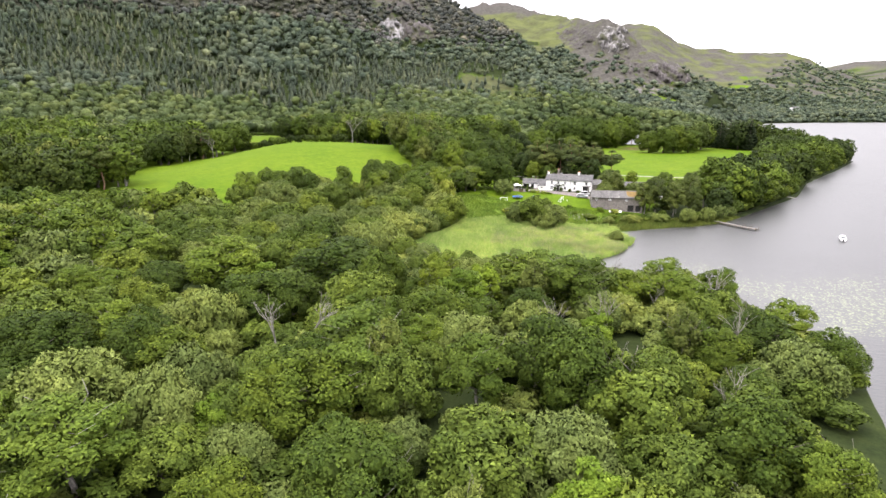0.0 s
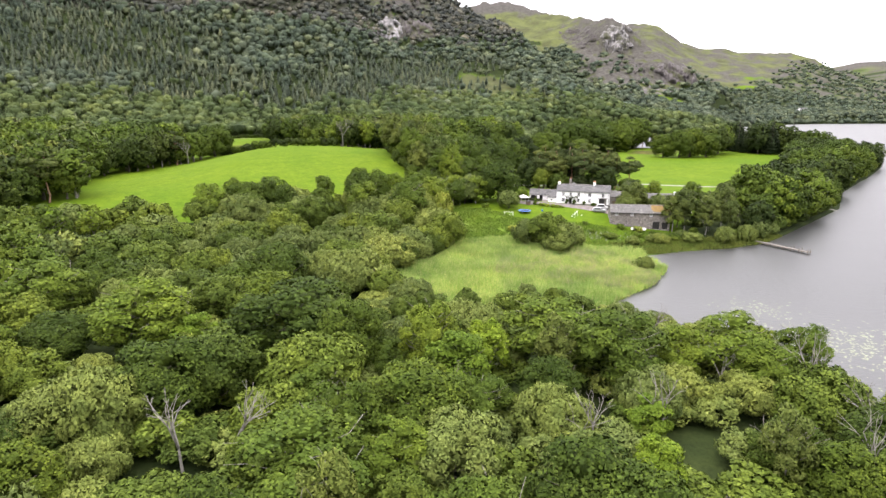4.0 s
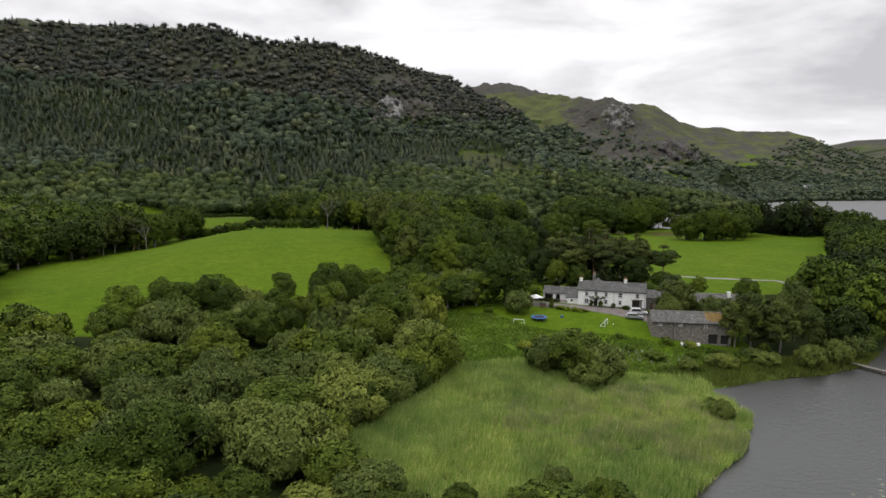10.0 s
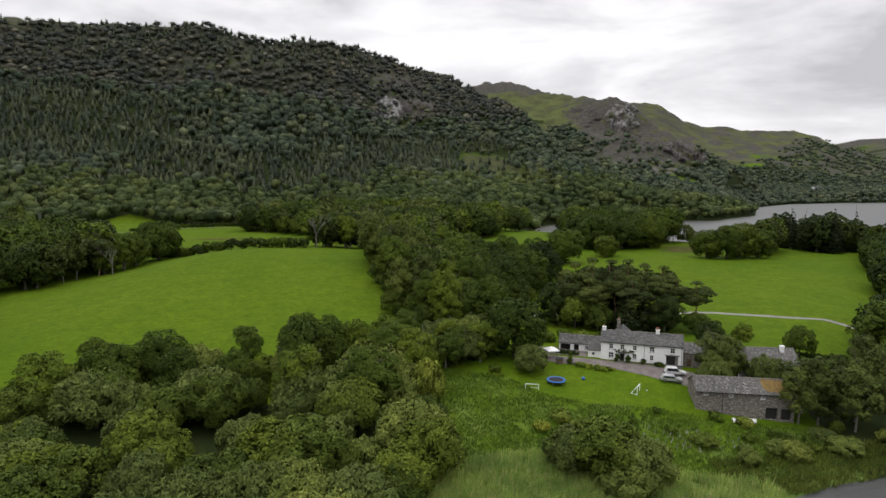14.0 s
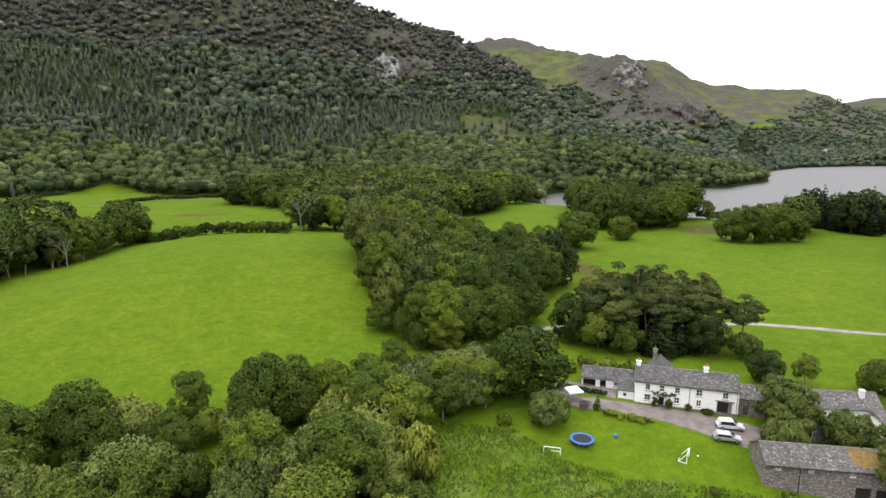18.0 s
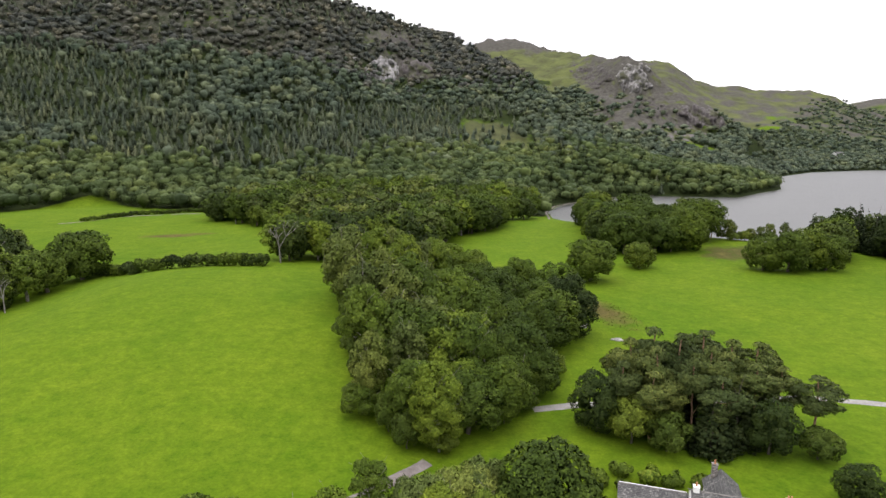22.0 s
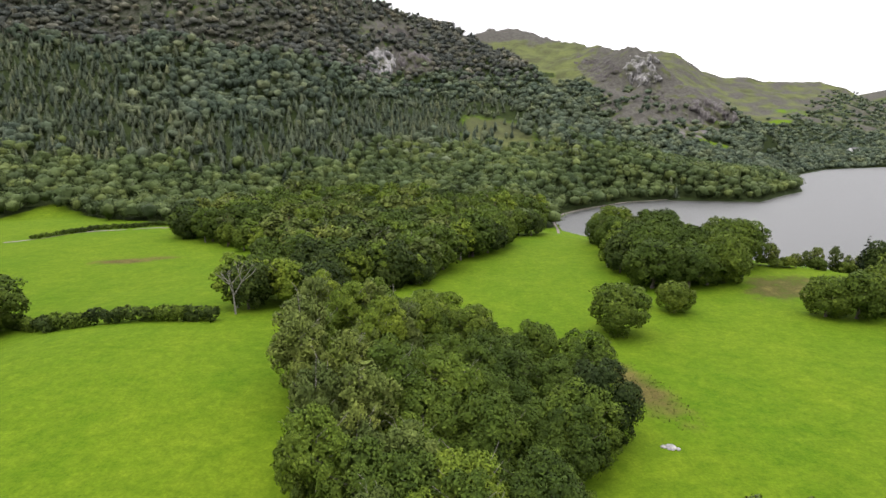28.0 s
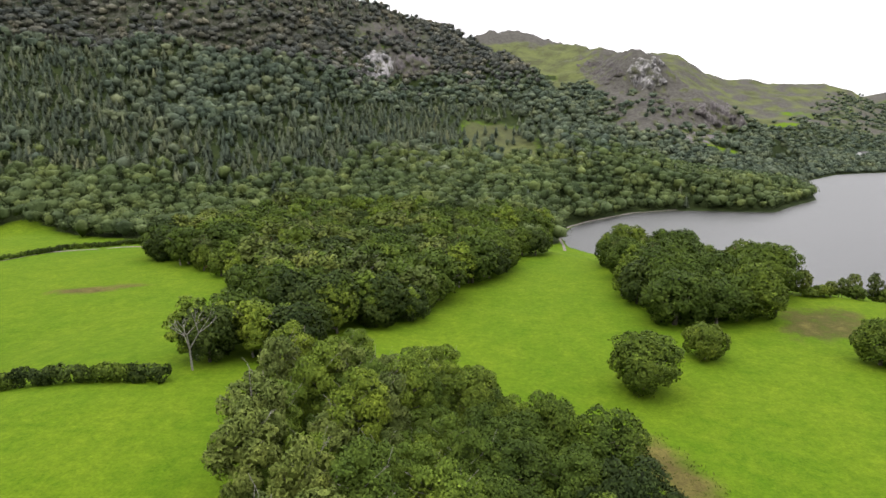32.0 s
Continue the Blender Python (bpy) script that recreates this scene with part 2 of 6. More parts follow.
M = {}
M["leaf_oak"] = leafy("leaf_oak", (0.029, 0.046, 0.006), (0.046, 0.071, 0.008), (0.072, 0.104, 0.014))
M["leaf_ash"] = leafy("leaf_ash", (0.047, 0.071, 0.008), (0.068, 0.101, 0.011), (0.100, 0.138, 0.018))
M["leaf_fresh"] = leafy("leaf_fresh", (0.062, 0.102, 0.008), (0.088, 0.136, 0.011), (0.122, 0.176, 0.020))
M["leaf_sallow"] = leafy("leaf_sallow", (0.070, 0.092, 0.021), (0.096, 0.124, 0.029), (0.136, 0.170, 0.046))
M["leaf_alder"] = leafy("leaf_alder", (0.042, 0.062, 0.009), (0.064, 0.092, 0.012), (0.096, 0.132, 0.021))
M["leaf_dark"] = leafy("leaf_dark", (0.017, 0.029, 0.006), (0.028, 0.043, 0.008), (0.044, 0.064, 0.012))
M["leaf_fir"] = leafy("leaf_fir", (0.013, 0.022, 0.008), (0.021, 0.032, 0.011), (0.033, 0.046, 0.015))
M["leaf_pine"] = leafy("leaf_pine", (0.033, 0.046, 0.014), (0.052, 0.070, 0.019), (0.082, 0.100, 0.028))
M["leaf_birch"] = leafy("leaf_birch", (0.054, 0.071, 0.015), (0.076, 0.098, 0.021), (0.108, 0.132, 0.034))
M["leaf_weeping"] = leafy("leaf_weeping", (0.110, 0.135, 0.018), (0.160, 0.190, 0.028), (0.215, 0.238, 0.042))
# leaves on the fells: grey-blue haze is put into all but leaf_foot
M["leaf_wood_haze"] = leafy("leaf_wood_haze", (0.050, 0.065, 0.045), (0.066, 0.087, 0.058), (0.088, 0.112, 0.076), 0.1, 0.012, 0.05, True, 1.1)
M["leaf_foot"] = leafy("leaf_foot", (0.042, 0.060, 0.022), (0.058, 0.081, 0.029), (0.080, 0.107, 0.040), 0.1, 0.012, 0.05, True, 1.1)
M["leaf_spruce_haze"] = leafy("leaf_spruce_haze", (0.050, 0.062, 0.044), (0.068, 0.085, 0.058), (0.092, 0.112, 0.076), 0.08, 0.012, 0.05, True, 1.1)
M["leaf_high_haze"] = leafy("leaf_high_haze", (0.052, 0.055, 0.050), (0.070, 0.074, 0.065), (0.092, 0.095, 0.083), 0.06, 0.012, 0.05, True, 1.1)
M["reed"] = leafy("reed", (0.130, 0.220, 0.055), (0.185, 0.285, 0.085), (0.34, 0.345, 0.17), 0.3, 0.05, 0.25)
M["reed_dry"] = leafy("reed_dry", (0.24, 0.24, 0.11), (0.33, 0.32, 0.16), (0.42, 0.40, 0.22), 0.3, 0.05, 0.25)
M["bark"] = mottled("bark", (0.05, 0.042, 0.033), (0.13, 0.115, 0.095), 3, 0.9, 14, 0.6)
M["bark_pale"] = mottled("bark_pale", (0.100, 0.092, 0.078), (0.230, 0.216, 0.194), 3, 0.85, 14, 0.4)
M["bark_pine"] = mottled("bark_pine", (0.12, 0.07, 0.045), (0.32, 0.2, 0.13), 2, 0.9, 12, 0.6)
M["render_white"] = mottled("render_white", (0.70, 0.70, 0.685), (0.80, 0.80, 0.79), 0.7, 0.85, 9, 0.25)
M["glass"] = mottled("glass", (0.012, 0.014, 0.016), (0.03, 0.033, 0.036), 2, 0.08, 8, 0.02, 0.6)
M["paint_white"] = mottled("paint_white", (0.7, 0.7, 0.7), (0.82, 0.82, 0.81), 3, 0.5, 20, 0.05)
M["dark"] = mottled("dark", (0.012, 0.012, 0.012), (0.03, 0.028, 0.026), 2, 0.8, 14, 0.2)
M["timber_grey"] = mottled("timber_grey", (0.109, 0.099, 0.085), (0.231, 0.218, 0.197), 2, 0.85, 18, 0.5)
M["timber_brown"] = mottled("timber_brown", (0.06, 0.045, 0.03), (0.15, 0.11, 0.075), 2, 0.85, 18, 0.5)
M["gravel"] = mottled("gravel", (0.098, 0.083, 0.077), (0.176, 0.155, 0.146), 0.5, 0.95, 6, 0.5)
M["track"] = mottled("track", (0.147, 0.142, 0.130), (0.250, 0.239, 0.223), 0.4, 0.95, 4, 0.4)
M["shingle"] = mottled("shingle", (0.14, 0.135, 0.125), (0.3, 0.29, 0.275), 0.3, 0.95, 3, 0.4)
M["stone"] = mottled("stone", (0.088, 0.082, 0.075), (0.231, 0.218, 0.204), 1.2, 0.9, 5, 0.6)
M["rubber"] = mottled("rubber", (0.012, 0.012, 0.013), (0.025, 0.025, 0.026), 3, 0.8, 14, 0.2)
M["blue"] = mottled("blue", (0.02, 0.09, 0.28), (0.04, 0.14, 0.38), 3, 0.5, 14, 0.1)
M["silver"] = mottled("silver", (0.42, 0.43, 0.45), (0.5, 0.51, 0.53), 1, 0.3, 14, 0.02, 0.5, 0.5)
M["white_car"] = mottled("white_car", (0.5, 0.5, 0.5), (0.56, 0.56, 0.56), 1, 0.25, 14, 0.02, 0.5)
M["metal"] = mottled("metal", (0.3, 0.3, 0.31), (0.45, 0.45, 0.46), 2, 0.4, 14, 0.1, 0.5, 0.8)
M["terracotta"] = mottled("terracotta", (0.26, 0.11, 0.06), (0.42, 0.19, 0.1), 3, 0.8, 14, 0.2)
M["moss"] = mottled("moss", (0.095, 0.061, 0.020), (0.190, 0.129, 0.041), 1.5, 0.95, 6, 0.6)
M["canvas"] = mottled("canvas", (0.78, 0.78, 0.77), (0.86, 0.86, 0.85), 2, 0.7, 14, 0.1)
M["meadow"] = leafy("meadow", (0.07, 0.12, 0.014), (0.1, 0.16, 0.022), (0.17, 0.21, 0.05), 0.3, 0.06, 0.3)
M["bloom"] = leafy("bloom", (0.3, 0.3, 0.26), (0.42, 0.42, 0.38), (0.5, 0.5, 0.46), 0.1)
M["leaf_lime"] = leafy("leaf_lime", (0.062, 0.103, 0.011), (0.138, 0.192, 0.017), (0.235, 0.260, 0.035))
# lily green made paler: the sky's reflection is put into the colour
M["lily_sheen"] = mottled("lily_sheen", (0.120, 0.144, 0.078), (0.216, 0.240, 0.162), 2, 0.35, 14, 0.1)
M["leaf_copper"] = leafy("leaf_copper", (0.035, 0.024, 0.015), (0.076, 0.051, 0.025), (0.118, 0.082, 0.041))


def slates(name, dark, light, lichen):
    """Roofing slates in courses, each with its own grey, with scattered lichen."""
    m, t, b = material(name, 0.7, 0.3)
    co = t.nodes.new("ShaderNodeTexCoord").outputs["Object"]
    parts = t.nodes.new("ShaderNodeSeparateXYZ")
    t.links.new(co, parts.inputs[0])
    flat = t.nodes.new("ShaderNodeCombineXYZ")
    t.links.new(parts.outputs["X"], flat.inputs["X"])
    t.links.new(parts.outputs["Z"], flat.inputs["Y"])
    courses = t.nodes.new("ShaderNodeTexBrick")
    courses.offset = 0.5
    for key, value in (("Scale", 1.0), ("Mortar Size", 0.02), ("Brick Width", 0.42), ("Row Height", 0.16), ("Color1", (*dark, 1)), ("Color2", (*light, 1)), ("Mortar", (0.02, 0.02, 0.02, 1))):
        courses.inputs[key].default_value = value
    t.links.new(flat.outputs[0], courses.inputs["Vector"])
    spots, stains = noise_node(t, 2.2, 6, 0.7, co), noise_node(t, 0.35, 4, 0.6, co)
    on = ramp_node(t, [(0.54, (0, 0, 0)), (0.62, (1, 1, 1))])
    t.links.new(spots.outputs["Fac"], on.inputs["Fac"])
    c = mix_node(t, courses.outputs["Color"], lichen, on.outputs["Color"])
    wash = ramp_node(t, [(0.3, (0.7, 0.7, 0.68)), (0.7, (1.25, 1.25, 1.22))])
    t.links.new(stains.outputs["Fac"], wash.inputs["Fac"])
    t.links.new(mix_node(t, c, wash.outputs["Color"], 1.0, "MULTIPLY"), b.inputs["Base Color"])
    bump(t, b, courses.outputs["Fac"], 0.5, -0.02)
    return m


M["slate"] = slates("slate", (0.04, 0.04, 0.042), (0.085, 0.083, 0.08), (0.14, 0.14, 0.13))
M["slate_pale"] = slates("slate_pale", (0.055, 0.053, 0.05), (0.11, 0.106, 0.1), (0.2, 0.195, 0.18))


def rubble():
    """Lakeland rubble walling: courses of uneven grey and brown stones."""
    m, t, b = material("rubble", 0.9, 0.2)
    co = t.nodes.new("ShaderNodeTexCoord")
    mp = t.nodes.new("ShaderNodeMapping")
    mp.inputs["Scale"].default_value = (1.0, 1.0, 2.1)
    t.links.new(co.outputs["Object"], mp.inputs["Vector"])
    v = t.nodes.new("ShaderNodeTexVoronoi")
    v.inputs["Scale"].default_value = 2.6
    t.links.new(mp.outputs["Vector"], v.inputs["Vector"])
    r = ramp_node(t, [(0.0, (0.084, 0.073, 0.066)), (0.5, (0.175, 0.158, 0.140)), (1.0, (0.294, 0.273, 0.252))])
    t.links.new(v.outputs["Color"], r.inputs["Fac"])
    e = t.nodes.new("ShaderNodeTexVoronoi")
    e.feature = "DISTANCE_TO_EDGE"
    e.inputs["Scale"].default_value = 2.6
    t.links.new(mp.outputs["Vector"], e.inputs["Vector"])
    j = ramp_node(t, [(0.0, (0.5, 0.5, 0.5)), (0.12, (1, 1, 1))])
    t.links.new(e.outputs["Distance"], j.inputs["Fac"])
    t.links.new(mix_node(t, r.outputs["Color"], j.outputs["Color"], 1.0, "MULTIPLY"), b.inputs["Base Color"])
    bump(t, b, j.outputs["Color"], 0.7, 0.05)
    return m


M["rubble"] = rubble()


def crag_material(name, deep, mid, pale):
    """Weathered fell rock with upright stains and patches of heather."""
    m, t, b = material(name, 0.95, 0.15)
    co = t.nodes.new("ShaderNodeTexCoord").outputs["Object"]
    mp = t.nodes.new("ShaderNodeMapping")
    mp.inputs["Scale"].default_value = (0.2, 0.2, 0.05)
    t.links.new(co, mp.inputs["Vector"])
    streak, spots = noise_node(t, 1.0, 6, 0.65, mp.outputs["Vector"]), noise_node(t, 0.045, 5, 0.65, co)
    r = ramp_node(t, [(0.36, deep), (0.5, mid), (0.66, pale)])
    t.links.new(streak.outputs["Fac"], r.inputs["Fac"])
    heather = ramp_node(t, [(0.5, (0, 0, 0)), (0.6, (1, 1, 1))])
    t.links.new(spots.outputs["Fac"], heather.inputs["Fac"])
    t.links.new(mix_node(t, r.outputs["Color"], (0.05, 0.052, 0.03), heather.outputs["Color"]), b.inputs["Base Color"])
    bump(t, b, streak.outputs["Fac"], 0.8, 1.5)
    return m


M["crag"] = crag_material("crag", (0.028, 0.025, 0.024), (0.06, 0.054, 0.052), (0.12, 0.112, 0.108))
M["crag_dark"] = crag_material("crag_dark", (0.022, 0.02, 0.018), (0.042, 0.038, 0.035), (0.075, 0.068, 0.064))
M["crag_pale"] = crag_material("crag_pale", (0.05, 0.048, 0.046), (0.115, 0.111, 0.106), (0.24, 0.235, 0.226))


M["crag_white"] = crag_material("crag_white", (0.07, 0.068, 0.066), (0.165, 0.161, 0.157), (0.29, 0.285, 0.278))


def land_material():
    """Pasture, marsh, leaf litter darkened for tree shade, heath, rock and scree, laid by the zones that the land's
    mesh carries.
    """
    m, t, b = material("land", 0.95, 0.05)
    co = t.nodes.new("ShaderNodeTexCoord").outputs["Object"]
    zone = t.nodes.new("ShaderNodeAttribute")
    zone.attribute_name = "zone"
    sep = t.nodes.new("ShaderNodeSeparateColor")
    t.links.new(zone.outputs["Color"], sep.inputs["Color"])
    zone2 = t.nodes.new("ShaderNodeAttribute")
    zone2.attribute_name = "zone_two"
    sep2 = t.nodes.new("ShaderNodeSeparateColor")
    t.links.new(zone2.outputs["Color"], sep2.inputs["Color"])
    big, mid, fine = noise_node(t, 0.022, 5, 0.6, co), noise_node(t, 0.16, 6, 0.62, co), noise_node(t, 1.7, 4, 0.65, co)

    def tones(source, a, c, lo=0.3, hi=0.7):
        r = ramp_node(t, [(lo, a), (hi, c)])
        t.links.new(source.outputs["Fac"], r.inputs["Fac"])
        return r.outputs["Color"]

    pasture = mix_node(t, tones(big, (0.041, 0.089, 0.003), (0.082, 0.122, 0.006)), tones(mid, (0.038, 0.081, 0.003), (0.085, 0.126, 0.008)), 0.5)
    pasture = mix_node(t, pasture, tones(fine, (0.8, 0.82, 0.78), (1.16, 1.14, 1.1)), 1.0, "MULTIPLY")
    tuft = noise_node(t, 0.5, 7, 0.72, co)
    pasture = mix_node(t, pasture, tones(tuft, (0.8, 0.84, 0.78), (1.2, 1.14, 1.1), 0.36, 0.64), 1.0, "MULTIPLY")
    marsh = mix_node(t, tones(mid, (0.048, 0.088, 0.016), (0.100, 0.135, 0.036)), tones(fine, (0.75, 0.75, 0.75), (1.2, 1.2, 1.2)), 1.0, "MULTIPLY")
    # leaf litter, taken near black so its colour holds the shade beneath trees
    shaded_litter = mix_node(t, tones(mid, (0.011, 0.018, 0.006), (0.026, 0.036, 0.010)), tones(fine, (0.7, 0.7, 0.7), (1.2, 1.2, 1.2)), 1.0, "MULTIPLY")
    heath = mix_node(t, tones(big, (0.034, 0.038, 0.018), (0.088, 0.104, 0.031), 0.38, 0.62), tones(mid, (0.034, 0.032, 0.021), (0.078, 0.092, 0.030)), 0.45)
    rock = mix_node(t, tones(mid, (0.030, 0.028, 0.024), (0.078, 0.075, 0.064)), tones(fine, (0.75, 0.75, 0.75), (1.2, 1.2, 1.2)), 1.0, "MULTIPLY")
    scree = tones(mid, (0.062, 0.059, 0.058), (0.123, 0.114, 0.111))
    brown = mix_node(t, tones(mid, (0.045, 0.036, 0.013), (0.090, 0.080, 0.022)), tones(fine, (0.7, 0.7, 0.7), (1.2, 1.2, 1.2)), 1.0, "MULTIPLY")

    def soft(socket, width=0.35):
        """The zone's edge, broken up by noise."""
        add = t.nodes.new("ShaderNodeMath")
        add.operation = "MULTIPLY_ADD"
        t.links.new(mid.outputs["Fac"], add.inputs[0])
        add.inputs[1].default_value = 0.7
        t.links.new(socket, add.inputs[2])
        r = ramp_node(t, [(0.85 - width / 2, (0, 0, 0)), (0.85 + width / 2, (1, 1, 1))])
        t.links.new(add.outputs[0], r.inputs["Fac"])
        return r.outputs["Color"]

    c = mix_node(t, pasture, marsh, soft(sep.outputs[0]))
    c = mix_node(t, c, heath, soft(sep.outputs[2], 0.2))
    c = mix_node(t, c, shaded_litter, soft(sep.outputs[1], 0.2))
    c = mix_node(t, c, scree, soft(sep2.outputs[1], 0.2))
    c = mix_node(t, c, rock, soft(sep2.outputs[0], 0.25))
    c = mix_node(t, c, brown, soft(sep2.outputs[2], 0.4))
    t.links.new(c, b.inputs["Base Color"])
    bump(t, b, fine.outputs["Fac"], 0.5, 0.12)
    return m


def water_material():
    m, t, b = material("water", 0.38, 0.85)
    b.inputs["Base Color"].default_value = (0.013, 0.013, 0.012, 1)
    b.inputs["IOR"].default_value = 1.5
    b.inputs["Specular Tint"].default_value = (0.95, 1.0, 0.97, 1)
    co = t.nodes.new("ShaderNodeTexCoord").outputs["Object"]
    mp = t.nodes.new("ShaderNodeMapping")
    mp.inputs["Scale"].default_value, mp.inputs["Rotation"].default_value = (0.45, 1.1, 1.0), (0, 0, radians(25))
    t.links.new(co, mp.inputs["Vector"])
    small, large = noise_node(t, 1.3, 4, 0.55, mp.outputs["Vector"]), noise_node(t, 0.03, 3, 0.5, co)
    calm = ramp_node(t, [(0.35, (0.25, 0.25, 0.25)), (0.65, (1, 1, 1))])
    t.links.new(large.outputs["Fac"], calm.inputs["Fac"])
    h = mix_node(t, small.outputs["Fac"], calm.outputs["Color"], 1.0, "MULTIPLY")
    bump(t, b, h, 0.6, 0.25)
    return m


M["land"], M["water"] = land_material(), water_material()

# ---- building helpers ----
def mesh_from(name, verts, faces, mats, smooth=False, index=None, normals=None):
    """A mesh from numpy vertices and faces of one size; leaves may take the normals of the crown they clothe."""
    me = bpy.data.meshes.new(name)
    verts, faces = np.asarray(verts, np.float32).reshape(-1, 3), np.asarray(faces, np.int32)
    me.vertices.add(len(verts))
    me.vertices.foreach_set("co", verts.ravel())
    n, k = faces.shape
    me.loops.add(n * k)
    me.loops.foreach_set("vertex_index", faces.ravel())
    me.polygons.add(n)
    me.polygons.foreach_set("loop_start", np.arange(0, n * k, k, dtype=np.int32))
    for m in mats:
        me.materials.append(m)
    if index is not None:
        me.polygons.foreach_set("material_index", np.asarray(index, np.int32))
    me.update(calc_edges=True)
    if smooth or normals is not None:
        me.shade_smooth()
    if normals is not None:
        me.normals_split_custom_set_from_vertices(np.asarray(normals, np.float32))
    return me


def part(name, bm, mat, parent, label=""):
    """Links a bmesh (or a mesh) as one object under a thing or a part."""
    if isinstance(bm, bmesh.types.BMesh):
        me = bpy.data.meshes.new(name)
        bm.normal_update()
        bm.to_mesh(me)
        bm.free()
    else:
        me = bm
    if mat and not me.materials:
        me.materials.append(mat)
    ob = new(name, me)
    ob.parent = parent
    return tagged(ob, label) if label else ob


def thing(name, m, label, category, group="", kind=""):
    ob = new(name)
    ob.matrix_world = m
    return tagged(ob, label, category, group, kind)


def box(bm, x0, x1, y0, y1, z0, z1, bevel=0.0):
    made = bmesh.ops.create_cube(bm, size=1.0, matrix=Matrix.Translation(((x0 + x1) / 2, (y0 + y1) / 2, (z0 + z1) / 2)) @ Matrix.Diagonal((x1 - x0, y1 - y0, z1 - z0, 1)))
    if bevel:
        edges = list({e for v in made["verts"] for e in v.link_edges})
        bmesh.ops.bevel(bm, geom=edges, offset=bevel, segments=1, affect="EDGES", profile=0.5)
    return bm


def boxed(*a, bevel=0.0):
    return box(bmesh.new(), *a, bevel=bevel)


def rod(bm, a, b, ra, rb=None, sides=6):
    a, b = Vector(a), Vector(b)
    m = Matrix.Translation((a + b) / 2) @ (b - a).to_track_quat("Z", "Y").to_matrix().to_4x4()
    bmesh.ops.create_cone(bm, cap_ends=True, segments=sides, radius1=ra, radius2=ra if rb is None else rb, depth=(b - a).length, matrix=m)
    return bm


def prism(bm, outline, y0, y1):
    """A solid from an outline in x, z, drawn out along y."""
    a = [bm.verts.new((x, y0, z)) for x, z in outline]
    b = [bm.verts.new((x, y1, z)) for x, z in outline]
    n = len(outline)
    bm.faces.new(a[::-1]), bm.faces.new(b)
    for i in range(n):
        bm.faces.new((a[i], a[(i + 1) % n], b[(i + 1) % n], b[i]))
    bmesh.ops.recalc_face_normals(bm, faces=bm.faces[:])
    return bm


def within(x, y, polygon):
    x, y = np.asarray(x, float), np.asarray(y, float)
    inside = np.zeros(x.shape, bool)
    for (ax, ay), (bx, by) in zip(polygon, polygon[1:] + polygon[:1]):
        inside ^= ((ay > y) != (by > y)) & (x < (bx - ax) * (y - ay) / (by - ay + 1e-12) + ax)
    return inside


# ---- what grows where ----
WET_WOOD = [(-300, -120), (-300, 205), (-150, 200), (-100, 204), (-66, 212), (-30, 217), (-4, 216), (1, 204), (2, 191), (-6, 178), (-14, 165), (-11, 151), (0, 143), (10, 147), (22, 152),
            (31, 147), (42, 137), (53, 121), (61, 104), (62, 85), (54, 69), (46, 58), (41, 0), (36, -120)]
REEDS = [(-14, 165), (-11, 151), (0, 143), (10, 147), (22, 152), (31, 146), (42, 154), (53, 163), (61, 178), (57, 196), (44, 199), (20, 203), (6, 200), (2, 190), (-6, 178)]
MEADOW = [(-2, 226), (2, 190), (20, 200), (53, 193), (68, 199), (84, 204), (78, 216), (54, 219), (34, 221), (24, 226), (17, 234), (2, 236)]
BELT = [(0, 264), (-14, 270), (-19, 300), (-27, 340), (-34, 372), (-32, 392), (-10, 394), (12, 396), (30, 372), (44, 352), (42, 330), (34, 312), (24, 290), (14, 270)]
LEFT_WOOD = [(-133, 366), (-144, 336), (-156, 304), (-154, 262), (-122, 236), (-150, 215), (-420, 215), (-480, 560), (-330, 560), (-270, 470), (-200, 432), (-172, 402)]
SHORE_WOOD = [(76, 214), (85, 206), (97, 212), (109, 223), (135, 249), (161, 275), (193, 321), (229, 363), (297, 443), (262, 462), (228, 424), (196, 368), (160, 312), (128, 268), (100, 242), (84, 232)]
DEAD_CLUMP = [(-64, 402), (-34, 402), (-34, 425), (-50, 432), (-66, 424)]
MID_WOOD = [(-34, 434), (-2, 462), (8, 508), (34, 532), (42, 578), (44, 640), (84, 655), (84, 690), (-120, 690), (-160, 620), (-152, 552), (-97, 516), (-72, 470), (-48, 440)]
COPSE = [(80, 512), (88, 462), (100, 455), (122, 460), (150, 502), (162, 530), (120, 570), (92, 566)]
OAKS = [(138, 424), (150, 412), (176, 418), (182, 432), (160, 442)]
DARK_CLUMP = [(205, 470), (222, 440), (262, 470), (240, 500), (214, 512)]
HEDGEROW = [(-78, 210), (-45, 221), (-20, 225), (0, 229), (14, 238), (15, 250), (8, 250), (-4, 243), (-30, 236), (-60, 224)]


